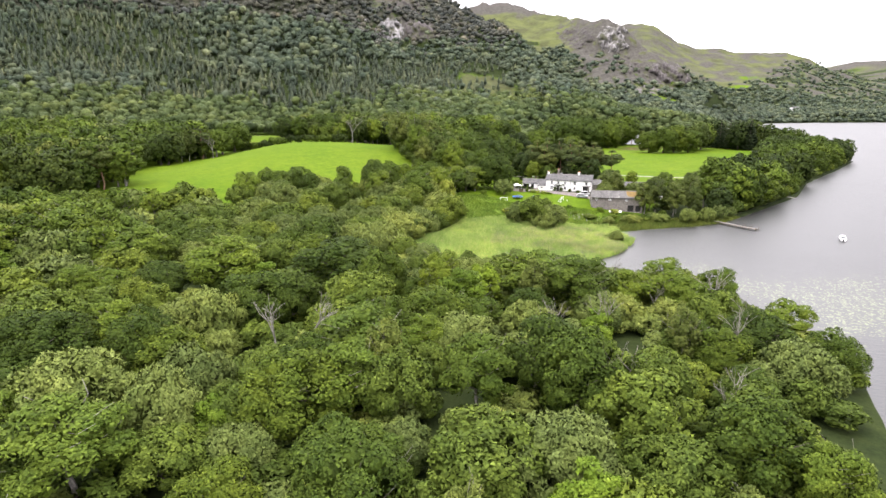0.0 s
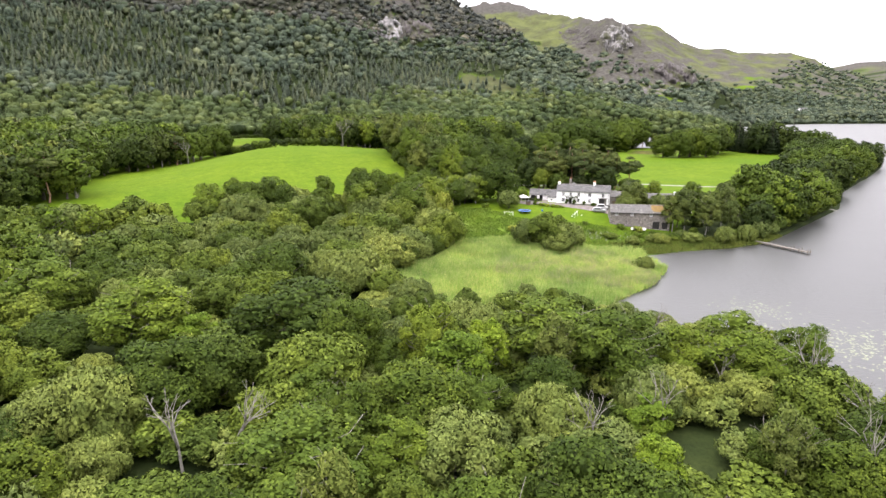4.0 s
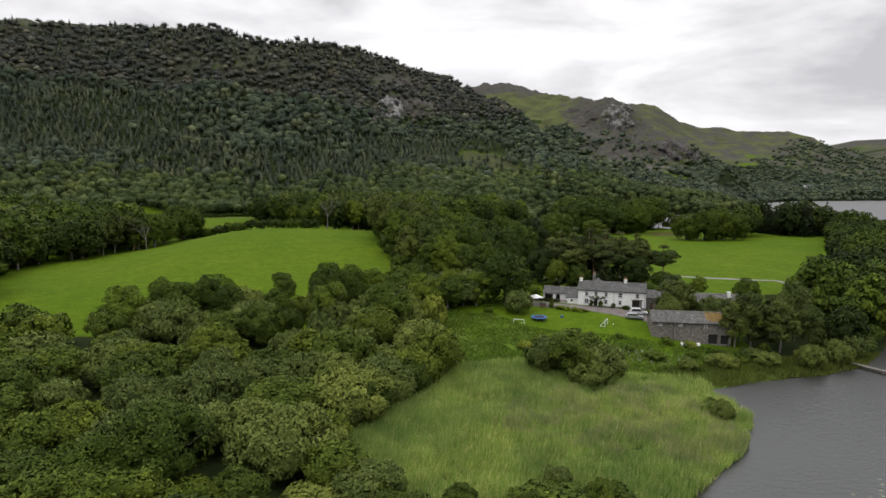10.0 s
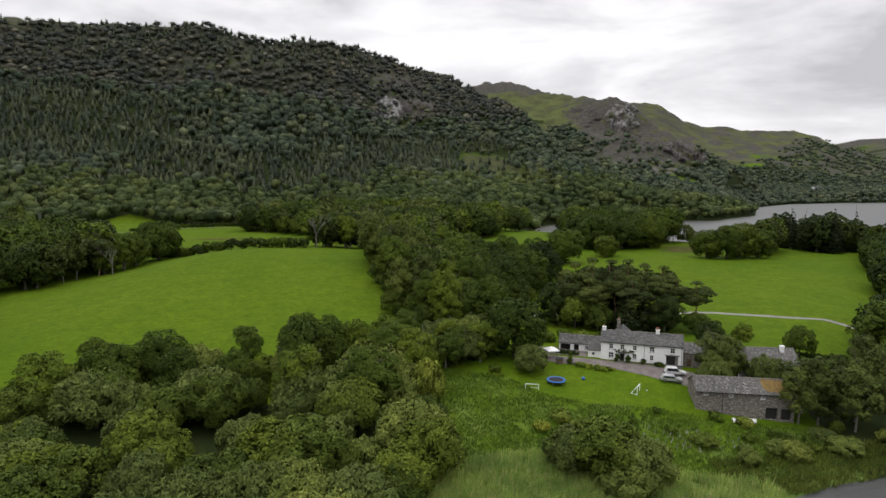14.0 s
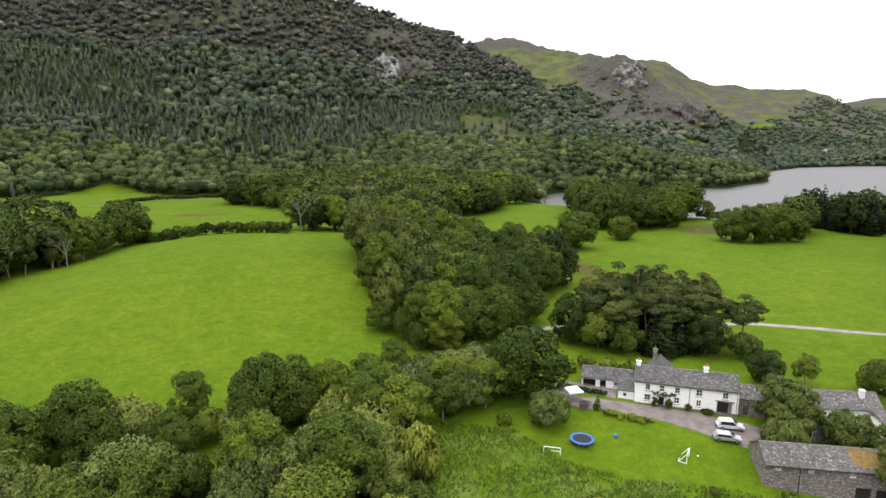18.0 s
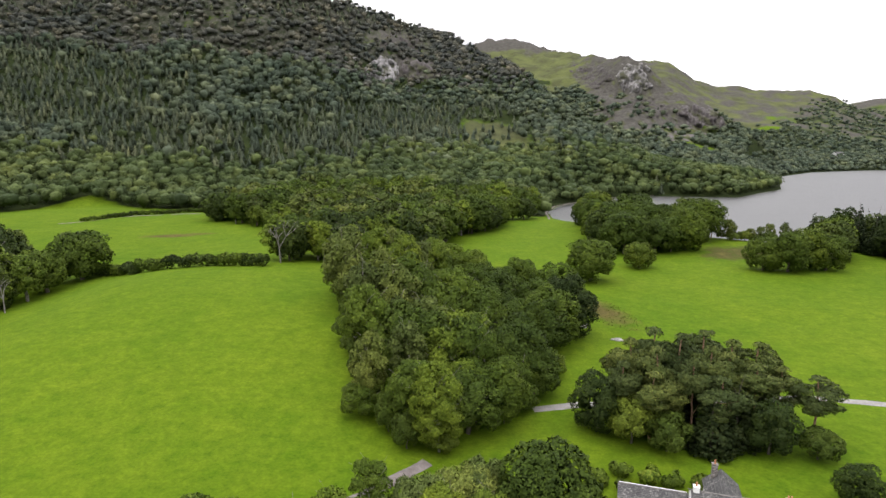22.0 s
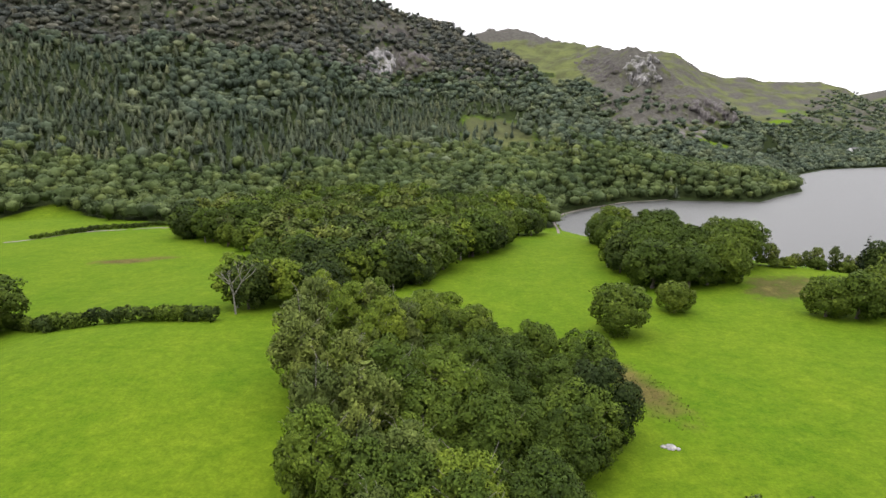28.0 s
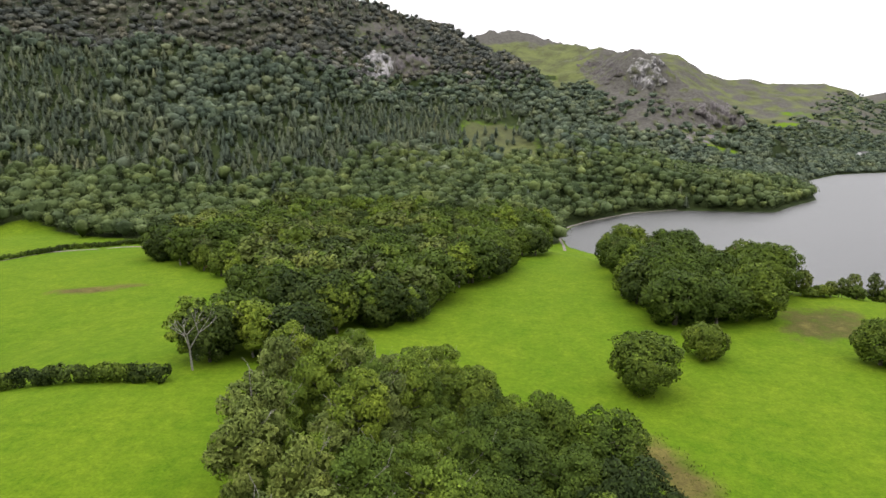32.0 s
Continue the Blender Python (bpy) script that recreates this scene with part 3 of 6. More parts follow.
def fell_zone(x, y, z):
    """Cover on the fells: trees 0 to 1, heath, rock, scree."""
    r, az = np.hypot(x - AZ[0], y - AZ[1]), np.degrees(np.arctan2(x - AZ[0], y - AZ[1]))
    n = waves(x, y, 130, 7, 3)
    # upper limit of the trees by bearing
    limit = np.interp(az, [-40, -25, -18, -12, -4, 2, 5, 8, 11, 14, 18, 22, 26, 28, 29.5, 36], [330, 330, 330, 400, 400, 320, 235, 190, 165, 145, 125, 118, 112, 140, 200, 240])
    trees = ramp((limit - z + 22 * n) / 20) * (1 - 0.08 * ramp((z - 190) / 60) * ramp((-az - 9) / 6))

    def face(cx, w, cz, h, near, beyond):
        return np.exp(-((x - cx) / w) ** 4 - ((z - cz) / h) ** 4) * (y > near) * (y < beyond) * (0.8 + 0.5 * waves(x, y, 30, 9, 3))

    rocks = np.maximum(face(-64, 60, 178, 24, 1000, 1450), face(-90, 60, 235, 36, 1050, 1500) * 0.75)
    rocks = np.maximum(rocks, np.maximum(face(374, 40, 182, 38, 1220, 1640), 0.75 * face(312, 34, 200, 42, 1220, 1760)))
    rocks = np.maximum(rocks, np.maximum(face(468, 60, 104, 26, 1150, 1450), 0.7 * face(372, 50, 122, 28, 1130, 1500)))
    rocks = np.maximum(rocks, 0.45 * face(-330, 130, 232, 28, 900, 1300))
    rocks = np.maximum(rocks, 0.3 * ramp((z - limit - 5) / 60) * (1 + waves(x, y, 60, 11, 4)) * (az > -40) * (r < 2200))
    el = np.degrees(np.arctan2(z - 41, r))
    side = ramp((az - 11.0 - 0.9 * n) / 2.0) * ramp((25.0 - az) / 3.0) * ramp((el - 1.3) / 1.0) * (r < 1700) * (r > 900)
    rocks = np.maximum(rocks, side * (0.72 + 0.5 * waves(x, y, 48, 27, 4)))
    # the brown heathery cap of the grassy fell, and the bare fell behind it
    rocks = np.maximum(rocks, np.where((az > -3) & (az < 13) & (r > 1500), 0.75 * ramp((z - 284 - 8 * n) / 14), 0))
    rocks = np.maximum(rocks, 0.62 * (r > 1950) * (az > 12) * (0.8 + 0.5 * n))
    scree = np.maximum(np.exp(-((x - 385) / 95) ** 4 - ((z - 79) / 20) ** 4) * (y < 1300) * (0.55 + 0.75 * waves(x, y, 55, 14, 2)), np.exp(-((x - 312) / 9) ** 4 - ((z - 156) / 16) ** 4) * (y < 1500))
    green = np.exp(-((x - 405) / 26) ** 4 - ((y - 1130) / 18) ** 4)
    for cx, cy, w, d in ((842, 1800, 40, 22), (945, 1950, 60, 22)):
        green = np.maximum(green, np.exp(-((x - cx) / w) ** 4 - ((y - cy) / d) ** 4))
    thin = np.exp(-((x - 64) / 52) ** 4 - ((y - 955) / 75) ** 4)
    trees = trees * (1 - ramp(rocks * 1.6 - 0.25)) * (1 - ramp(scree * 2)) * (1 - ramp(green * 2)) * (1 - 0.85 * thin)
    # brown heather between the trees high on the wooded fell
    rocks = np.maximum(rocks, np.where((az < 1) & (r < 1500), 0.5 * ramp((z - 150) / 40), 0))
    return trees, np.where(green > 0.4, 0, 1.0), rocks, scree


def front(x):
    """Where the woods at the foot of the fells begin."""
    return np.interp(x, [-900, -500, -330, -300, -240, -185, -150, 30, 60, 84, 106, 184, 240, 324, 430, 560, 700, 900], [560, 560, 600, 660, 628, 612, 600, 600, 640, 650, 725, 800, 822, 808, 912, 1160, 1300, 1365])


# ---- the land, one sheet to the horizon ----
def steps(*runs):
    out = [runs[0][0]]
    for a, b, d in runs:
        n = max(1, round((b - a) / d))
        out += [a + (b - a) * (i + 1) / n for i in range(n)]
    return np.array(out)


gx = steps((-4700, -1500, 160), (-1500, -420, 22), (-420, -150, 8), (-150, 200, 4), (200, 620, 9), (620, 1500, 20), (1500, 4700, 160))
gy = steps((-1500, -60, 90), (-60, 20, 8), (20, 480, 4), (480, 1000, 9), (1000, 1600, 10), (1600, 2900, 32), (2900, 4800, 120))
GX, GY = np.meshgrid(gx, gy)
GZ = ground(GX, GY)
ny, nx = GX.shape
quad = (np.arange(ny - 1)[:, None] * nx + np.arange(nx - 1)[None]).ravel()
land_mesh = mesh_from("ground", np.stack([GX, GY, GZ], -1), np.stack([quad, quad + 1, quad + nx + 1, quad + nx], -1), [M["land"]], True)
SD = ashore(GX, GY)
t_fell, heath_fell, rock_fell, scree_fell = fell_zone(GX, GY, GZ)
on_fell = ramp((GY - front(GX)) / 14)
marsh = np.maximum(within(GX, GY, REEDS) * 1.0, 0.3 * ramp((9 - SD) / 8) * (GY < 600))
marsh = np.maximum(marsh, within(GX, GY, MEADOW) * 0.42)
shaded_litter = np.maximum(np.any([within(GX, GY, p) for p in (WET_WOOD, SHORE_WOOD)], axis=0) * 1.0, on_fell * t_fell)
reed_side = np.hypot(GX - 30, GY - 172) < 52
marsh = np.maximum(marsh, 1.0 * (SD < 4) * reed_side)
shaded_litter = np.maximum(shaded_litter, 0.8 * ramp((6 - SD) / 3) * (GY < 480) * ~reed_side)
heath = on_fell * (1 - t_fell) * heath_fell
brown = np.maximum(0.74 * np.exp(-((GX - 57 + 0.25 * (GY - 362)) / 8) ** 2 - ((GY - 362) / 24) ** 2), 0.95 * np.exp(-((GX + 152) / 24) ** 2 - ((GY - 500 - 0.35 * (GX + 152)) / 6) ** 2))
hollow = np.exp(-((GX - 150 - 0.45 * (GY - 462)) / 22) ** 4 - ((GY - 462) / 27) ** 4)
brown, shaded_litter = np.maximum(brown, 0.5 * hollow), np.maximum(shaded_litter, 0.56 * hollow)
for attr, chans in (("zone", (marsh, shaded_litter, heath)), ("zone_two", (on_fell * rock_fell, on_fell * scree_fell, brown))):
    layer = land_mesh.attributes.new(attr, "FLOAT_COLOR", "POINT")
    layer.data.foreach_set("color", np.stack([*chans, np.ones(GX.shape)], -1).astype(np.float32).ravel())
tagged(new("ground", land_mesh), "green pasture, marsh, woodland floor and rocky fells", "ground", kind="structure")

wx = steps((-20, 320, 20), (320, 4700, 400))
wy = steps((-1400, 0, 200), (0, 700, 25), (700, 1600, 100))
WX, WY = np.meshgrid(wx, wy)
quad = (np.arange(len(wy) - 1)[:, None] * len(wx) + np.arange(len(wx) - 1)[None]).ravel()
lake = new("water", mesh_from("water", np.stack([WX, WY, 0 * WX], -1), np.stack([quad, quad + 1, quad + len(wx) + 1, quad + len(wx)], -1), [M["water"]]))
tagged(lake, "calm grey lake with small ripples reflecting the overcast sky", "lake", kind="structure")

# ---- trees ----
rng = np.random.default_rng(11)


def ball(level):
    bm = bmesh.new()
    bmesh.ops.create_icosphere(bm, subdivisions=level, radius=1.0)
    v, f = np.array([w.co[:] for w in bm.verts]), np.array([[w.index for w in p.verts] for p in bm.faces])
    bm.free()
    return v, f


BALL0 = ball(1)


def unit(v):
    return v / np.linalg.norm(v, axis=-1, keepdims=True)


def kites(at, facing, size, droop=0.0, loose=0.45):
    """Leaf sprays: pointed leaves at the points, turned about their facing, which points out of the crown."""
    n = len(at)
    up = unit(unit(facing) + rng.normal(0, loose, (n, 3)))
    a = unit(np.cross(up, rng.normal(0, 1, (n, 3))))
    b = np.cross(up, a)
    s = (size * rng.uniform(0.65, 1.35, n))[:, None]
    a[:, 2] -= droop
    v = np.stack([at - a * s * 0.35 - b * s * 0.44, at + a * s * 0.75 - up * s * 0.15, at - a * s * 0.35 + b * s * 0.44], 1)
    return v.reshape(-1, 3), np.arange(3 * n).reshape(-1, 3)


def canopy(radius, low, top, n, share=0.42, bumps=7, start=-0.75, squat=1.0):
    """The build of a crown: boughs (x, y, z, radius) over an uneven ellipsoid, and the smaller bosses of leaves that they carry."""
    mid, half = (low + top) / 2, (top - low) / 2
    boughs = [(0, 0, mid + half * 0.15, radius * 0.52), (0, 0, mid - half * 0.3, radius * 0.5)]
    for i in range(n):
        k = 1 - (1 - start) * (i + 0.5) / n
        a, r = i * 2.39996 + rng.uniform(-0.6, 0.6), radius * share * rng.uniform(0.72, 1.3)
        w = math.sqrt(max(0.02, 1 - k * k)) * (radius - r * 0.8) * rng.uniform(0.8, 1.08)
        boughs.append((w * math.cos(a), w * math.sin(a), mid + (half - r * 0.8) * k * rng.uniform(0.8, 1.12), r))
    boughs = np.array(boughs)
    heart = np.array((0, 0, mid - half * 0.35))
    out = unit(boughs[:, None, :3] - heart + (0, 0, 0.01))
    d = unit(rng.normal(0, 0.8, (len(boughs), bumps, 3)) + out * 0.9 + (0, 0, 0.25))
    c = boughs[:, None, :3] + d * boughs[:, None, 3:] * 0.8 * (1, 1, squat)
    r = boughs[:, None, 3:] * rng.uniform(0.3, 0.52, (len(boughs), bumps, 1))
    return boughs, np.concatenate([c, r], -1).reshape(-1, 4), heart, squat


def lobed(build, leaves, size, droop=0.0, rise=1.0, loose=0.5):
    """A crown: fine leaf sprays over the bosses, coarser ones over the boughs behind them, and a ragged heart. Returns points, triangles and normals."""
    boughs, bosses, heart, squat = build
    parts = []
    for balls, many, low, high, wide, free, tall in ((bosses, leaves, 0.74, 1.12, size, loose, squat * rise), (boughs, int(leaves * 0.62), 0.84, 1.02, size * 1.3, loose * 0.8, squat)):
        weight = balls[:, 3] ** 2 / (balls[:, 3] ** 2).sum()
        pick = rng.choice(len(balls), int(many * 2.2), p=weight)
        out = unit(balls[pick, :3] - heart + (0, 0, 0.01))
        d = unit(rng.normal(0, 0.75, (len(pick), 3)) + out * 0.7 + (0, 0, 0.1))
        reach = np.where(rng.random(len(pick)) < 0.14, 1.2, 1.0) * rng.uniform(low, high, len(pick))
        at = balls[pick, :3] + d * (balls[pick, 3] * reach)[:, None] * (1, 1, tall)
        deep = np.zeros(len(at), bool)
        for x, y, z, r in bosses:
            deep |= (((at - (x, y, z)) / (1, 1, tall)) ** 2).sum(1) < (0.68 * r) ** 2
        for x, y, z, r in boughs:
            deep |= (((at - (x, y, z)) / (1, 1, squat)) ** 2).sum(1) < (0.78 * r) ** 2
        keep = np.flatnonzero(~deep)[:many]
        v, f = kites(at[keep], d[keep] + (0, 0, 0.2), wide, droop, free)
        parts.append((v, f, np.repeat(unit(0.75 * d[keep] + 0.4 * out[keep] + (0, 0, 0.1) + rng.normal(0, 0.2, (len(keep), 3))), 3, 0)))
    v0, f0 = BALL0
    k, m = len(v0), len(boughs)
    core = boughs[:, None, :3] + v0[None] * (boughs[:, 3] * 0.62)[:, None, None] * rng.uniform(0.6, 1.15, (m, k, 1)) * (1, 1, squat)
    parts.append((core.reshape(-1, 3), (f0[None] + (np.arange(m) * k)[:, None, None]).reshape(-1, 3), unit(np.tile(v0, (m, 1)) + rng.normal(0, 0.5, (m * k, 3)))))
    first = np.cumsum([0] + [len(q[0]) for q in parts])
    return np.concatenate([q[0] for q in parts]), np.concatenate([q[1] + a for q, a in zip(parts, first)]), np.concatenate([q[2] for q in parts])


def leaf_mesh(name, crown, mat):
    return mesh_from(name, crown[0], crown[1], [mat], normals=crown[2])


def trunk_bm(height, radius, limbs=4, spread=2.5, lean=0.3):
    bm = bmesh.new()
    p, r = Vector((0, 0, -0.6)), radius
    for i in range(4):
        q = Vector((rng.uniform(-lean, lean), rng.uniform(-lean, lean), height * (i + 1) / 4))
        rod(bm, p, q, r, r * 0.78, 7)
        p, r = q, r * 0.78
        if i:
            for k in range(limbs // 2 + (i > 1)):
                a = rng.uniform(0, 6.28)
                e = q + Vector((math.cos(a) * spread, math.sin(a) * spread, height * rng.uniform(0.12, 0.35)))
                rod(bm, q, e, r * 0.55, r * 0.2, 5)
                rod(bm, e, e + Vector((math.cos(a + 0.8), math.sin(a + 0.8), 0.9)) * spread * 0.45, r * 0.2, 0.02, 4)
    return bm


PROTO = {}


def prototype(kind, trunk, trunk_mat, crown, crown_mat):
    """Keeps a trunk and a crown, from which trees of the kind are made."""
    tr = bpy.data.meshes.new("trunk")
    trunk.to_mesh(tr)
    trunk.free()
    tr.materials.append(M[trunk_mat])
    PROTO.setdefault(kind, []).append((tr, leaf_mesh("crown", crown, M[crown_mat])))


for far in ("", "_far"):
    k, w = (0.42, 1.45) if far else (1.55, 0.78)
    for i in range(4):
        prototype("oak" + far, trunk_bm(6.5, 0.4, 4, 3), "bark", lobed(canopy(5.0, 0.5, 11.5, 22, 0.37, 8), int(3300 * k), 0.34 * w), "leaf_oak")
        prototype("ash" + far, trunk_bm(8, 0.28, 6, 2.8), "bark_pale", lobed(canopy(4.3, 1.4, 12.2, 17, 0.36, 7, -0.75, 0.78), int(3000 * k), 0.31 * w, 0.1, 1.0, 0.4), "leaf_ash")
        prototype("sallow" + far, trunk_bm(2.2, 0.2, 4, 1.8), "bark", lobed(canopy(3.6, 0.3, 5.8, 26, 0.28, 9, -0.7), int(3100 * k), 0.25 * w, -0.6, 1.35), "leaf_sallow")
        prototype("alder" + far, trunk_bm(2.6, 0.2, 4, 1.8), "bark", lobed(canopy(3.5, 0.4, 6.5, 21, 0.32, 8, -0.7), int(2600 * k), 0.28 * w), "leaf_alder")
    for i in range(3):
        prototype("birch" + far, trunk_bm(9.5, 0.16, 4, 1.6), "bark_pale", lobed(canopy(2.9, 2.2, 12.0, 17, 0.34, 6, -0.85, 1.25), int(2300 * k), 0.28 * w, 0.5), "leaf_birch")
        prototype("dark" + far, trunk_bm(5, 0.35, 3, 2), "bark", lobed(canopy(4.9, 0.2, 11.2, 20, 0.38, 8, -0.9), int(3300 * k), 0.34 * w), "leaf_dark")
        prototype("lime" + far, trunk_bm(5.5, 0.22, 4, 1.8), "bark_pale", lobed(canopy(3.3, 1.4, 10.5, 16, 0.36, 7, -0.8), int(2500 * k), 0.3 * w), "leaf_fresh")

for i in range(3):
    prototype("spreading", trunk_bm(6, 0.55, 4, 3.4), "bark", lobed(canopy(6.4, 0.5, 13.4, 26, 0.36, 8, -0.92), 4400, 0.42), "leaf_oak")


def pine_build():
    """Flat pads of needles about the heads of a few crooked limbs."""
    pads = [(0, 0, 15.2, 1.5)]
    for i in range(14):
        a, r = i * 2.4 + rng.uniform(-0.4, 0.4), rng.uniform(1.0, 3.7)
        pads.append((r * math.cos(a), r * math.sin(a), 14.6 - 0.5 * r - rng.uniform(0, 5.2), rng.uniform(1.3, 2.3)))
    pads = np.array(pads)
    d = unit(rng.normal(0, 1, (len(pads), 8, 3)) + (0, 0, 0.5))
    c = pads[:, None, :3] + d * pads[:, None, 3:] * (0.9, 0.9, 0.42)
    return pads, np.concatenate([c, pads[:, None, 3:] * rng.uniform(0.3, 0.5, (len(pads), 8, 1))], -1).reshape(-1, 4), np.array((0, 0, 11.0)), 0.5


def pine_trunk(pads):
    bm = bmesh.new()
    p, r, line = Vector((0, 0, -0.6)), 0.3, []
    for i in range(6):
        q = Vector((rng.uniform(-0.35, 0.35), rng.uniform(-0.35, 0.35), 2.5 * (i + 1)))
        rod(bm, p, q, r, r * 0.86, 7)
        p, r = q, r * 0.86
        line.append((q, r))
    for x, y, z, w in pads[1:]:
        q, r = min(line, key=lambda at: abs(at[0].z - (z - 1.6)))
        knee = Vector((x * 0.55, y * 0.55, (q.z + z) / 2 - 0.2))
        rod(bm, q, knee, r * 0.42, r * 0.3, 5)
        rod(bm, knee, (x, y, z), r * 0.3, 0.03, 5)
    return bm


for i in range(4):
    build = pine_build()
    prototype("pine", pine_trunk(build[0]), "bark_pine", lobed(build, 4200, 0.28, 0.0, 1.1), "leaf_pine")


def spruce_build():
    """Tiers of drooping boughs that shorten to a point."""
    tiers = []
    for i in range(13):
        w = 2.9 * (1 - i / 13.5) + 0.12
        for j in range(max(1, int(w * 3))):
            a = i * 1.1 + j * 6.283 / max(1, int(w * 3))
            tiers.append((w * 0.6 * math.cos(a), w * 0.6 * math.sin(a), 1.3 + i * 1.0, 0.32 * w + 0.16))
    tiers = np.array(tiers)
    d = unit(rng.normal(0, 0.6, (len(tiers), 4, 3)) + unit(tiers[:, None, :3] * (1, 1, 0) + (0, 0, 0.001)))
    c = tiers[:, None, :3] + d * tiers[:, None, 3:] * (1.0, 1.0, 0.5) - (0, 0, 0.15)
    return tiers, np.concatenate([c, tiers[:, None, 3:] * rng.uniform(0.35, 0.5, (len(tiers), 4, 1))], -1).reshape(-1, 4), np.array((0, 0, 4.0)), 0.6


for i in range(2):
    prototype("spruce", trunk_bm(12, 0.25, 0, 0.5, lean=0.1), "bark", lobed(spruce_build(), 2000, 0.34, 0.5), "leaf_fir")
prototype("weeping", trunk_bm(6, 0.25, 4, 1.4), "bark", lobed(canopy(2.9, 0.6, 8.4, 18, 0.34, 7, -0.9, 1.5), 3200, 0.27, 1.5), "leaf_weeping")

LABELS = {"oak": ("broad mid-green oak with rounded crown", "oak_tree"), "ash": ("bright green feathery broadleaf tree", "ash_tree"),
          "sallow": ("grey-green rounded sallow bush", "sallow_bush"), "spreading": ("large dense rounded broadleaf tree", "spreading_tree"), "alder": ("olive-green rounded alder bush", "alder_bush"), "birch": ("slender birch with pale trunk", "birch_tree"),
          "dark": ("dense dark green broadleaf tree", "dark_tree"), "pine": ("tall Scots pine with reddish trunk", "pine_tree"),
          "spruce": ("narrow dark green pointed conifer", "spruce_tree"), "weeping": ("yellow-green weeping willow", "weeping_willow"), "lime": ("young tree with fresh lime-green leaves", "young_tree")}


def tree(kind, x, y, height=1.0, girth=None, where="", turn=None):
    """Stands a tree of that kind at x, y; height and girth are factors."""
    some = PROTO.get(kind + "_far", PROTO[kind]) if y > 402 or x > 100 or x < -75 or "low in" in where else PROTO[kind]
    tr, cr = some[int(rng.integers(len(some)))]
    label, name = LABELS[kind]
    if "wet wood" in where or "bank" in where:
        reach = {"oak": 5.0, "ash": 4.3, "sallow": 3.6, "alder": 3.5, "lime": 3.3}.get(kind, 3.0)
        near = max(0.45, (float(ashore(x, y)) + 1.5) / reach)
        if near < (girth or height):
            girth, height = near, min(height, near * 1.1 + 0.15)
    m = pose(x, y, gz(x, y), 0, 0, rng.uniform(0, 360) if turn is None else turn) @ Matrix.Diagonal((girth or height, girth or height, height, 1))
    ob = thing(name, m, label + (" " + where if where else ""), "bush" if kind in ("sallow", "alder") else "tree", "trees " + where if where else "trees")
    part("trunk", tr, None, ob), part("crown", cr, None, ob)
    return ob


def spread(polygon, gap, jitter=0.4):
    """Jittered places within a polygon."""
    xs, ys = zip(*polygon)
    out = []
    for j, y in enumerate(np.arange(min(ys), max(ys), gap * 0.87)):
        for x in np.arange(min(xs) + (j % 2) * gap / 2, max(xs), gap):
            out.append((x + rng.uniform(-jitter, jitter) * gap, y + rng.uniform(-jitter, jitter) * gap))
    q = np.array(out)
    q = q[within(q[:, 0], q[:, 1], polygon)]
    return q[ashore(q[:, 0], q[:, 1]) > 1.0]


# the wet wood below the start of the flight, only where the camera looks
HEROES = [("ash", -46.6, 120.5, 1.05, 1.8), ("oak", -22.6, 120.7, 1.1, 2.0), ("ash", -69.9, 132.2, 0.95, 1.6), ("ash", -12.4, 81.3, 0.9, 1.75), ("ash", 18.1, 117, 0.95, 1.7), ("sallow", 12.2, 53.8, 1.5, 1.7),
          ("oak", -18.5, 65.6, 0.95, 1.25), ("sallow", -46.2, 66.9, 1.6, 2.0), ("ash", -38.5, 53.4, 0.95, 1.5), ("lime", 3.1, 105.4, 1.0, 1.4), ("ash", 26, 110.4, 0.95, 1.6), ("ash", 43.4, 112.7, 0.85, 1.4),
          ("lime", 7.5, 112, 0.9, 1.1), ("oak", -30.5, 133.5, 0.9, 1.3), ("lime", -38, 118, 0.8, 1.2), ("sallow", -12.3, 174.1, 1.35, 2.1), ("alder", -23.7, 170.3, 1.3, 1.9), ("alder", -65.6, 160.2, 1.3, 1.9), ("oak", -34.6, 101, 0.95, 1.3)]
for kind, x, y, h, g in HEROES:
    tree(kind, x, y, h, g, "in wet wood")
for x, y in spread(WET_WOOD, 9.4, 0.48):
    if y < 24 or abs(x) > 26 + 0.78 * y or math.hypot(x - 1, y - 213) < 6.5 or any(math.hypot(x - q[1], y - q[2]) < 2.6 + 2.6 * q[4] for q in HEROES):
        continue
    n = float(waves(np.array(x), np.array(y), 58, 21, 2))
    rim = y > 150 or (y > 118 and x > -24)
    if rim and x > -80:
        h = rng.uniform(0.8, 1.3) if y < 150 else rng.uniform(1.05, 1.6)
        h = rng.uniform(0.5, 0.8) if x > -13 and 130 < y < 156 else h
        tree("alder" if rng.random() < 0.45 else "sallow", x, y, h, h * rng.uniform(0.95, 1.3), "in wet wood")
    else:
        kind = "oak" if n > 0.4 else "ash" if n > 0.1 else "alder" if n > -0.2 else "sallow"
        if rng.random() < 0.22:
            kind = ("birch", "ash", "sallow", "oak", "alder", "lime")[int(rng.integers(6))]
        h = rng.uniform(0.5, 1.05) if kind not in ("sallow", "alder") else rng.uniform(0.8, 1.6)
        tree(kind, x, y, h, (0.32 + h * 0.9) * rng.uniform(0.8, 1.2) if kind != "birch" else h * 1.1, "in wet wood")
for x, y in spread(WET_WOOD, 7.6, 0.5):
    if 26 < y < 150 and abs(x) < 24 + 0.72 * y:
        tree(("alder", "sallow")[int(rng.integers(2))], x, y, rng.uniform(0.4, 0.75), rng.uniform(0.8, 1.2), "low in wet wood")
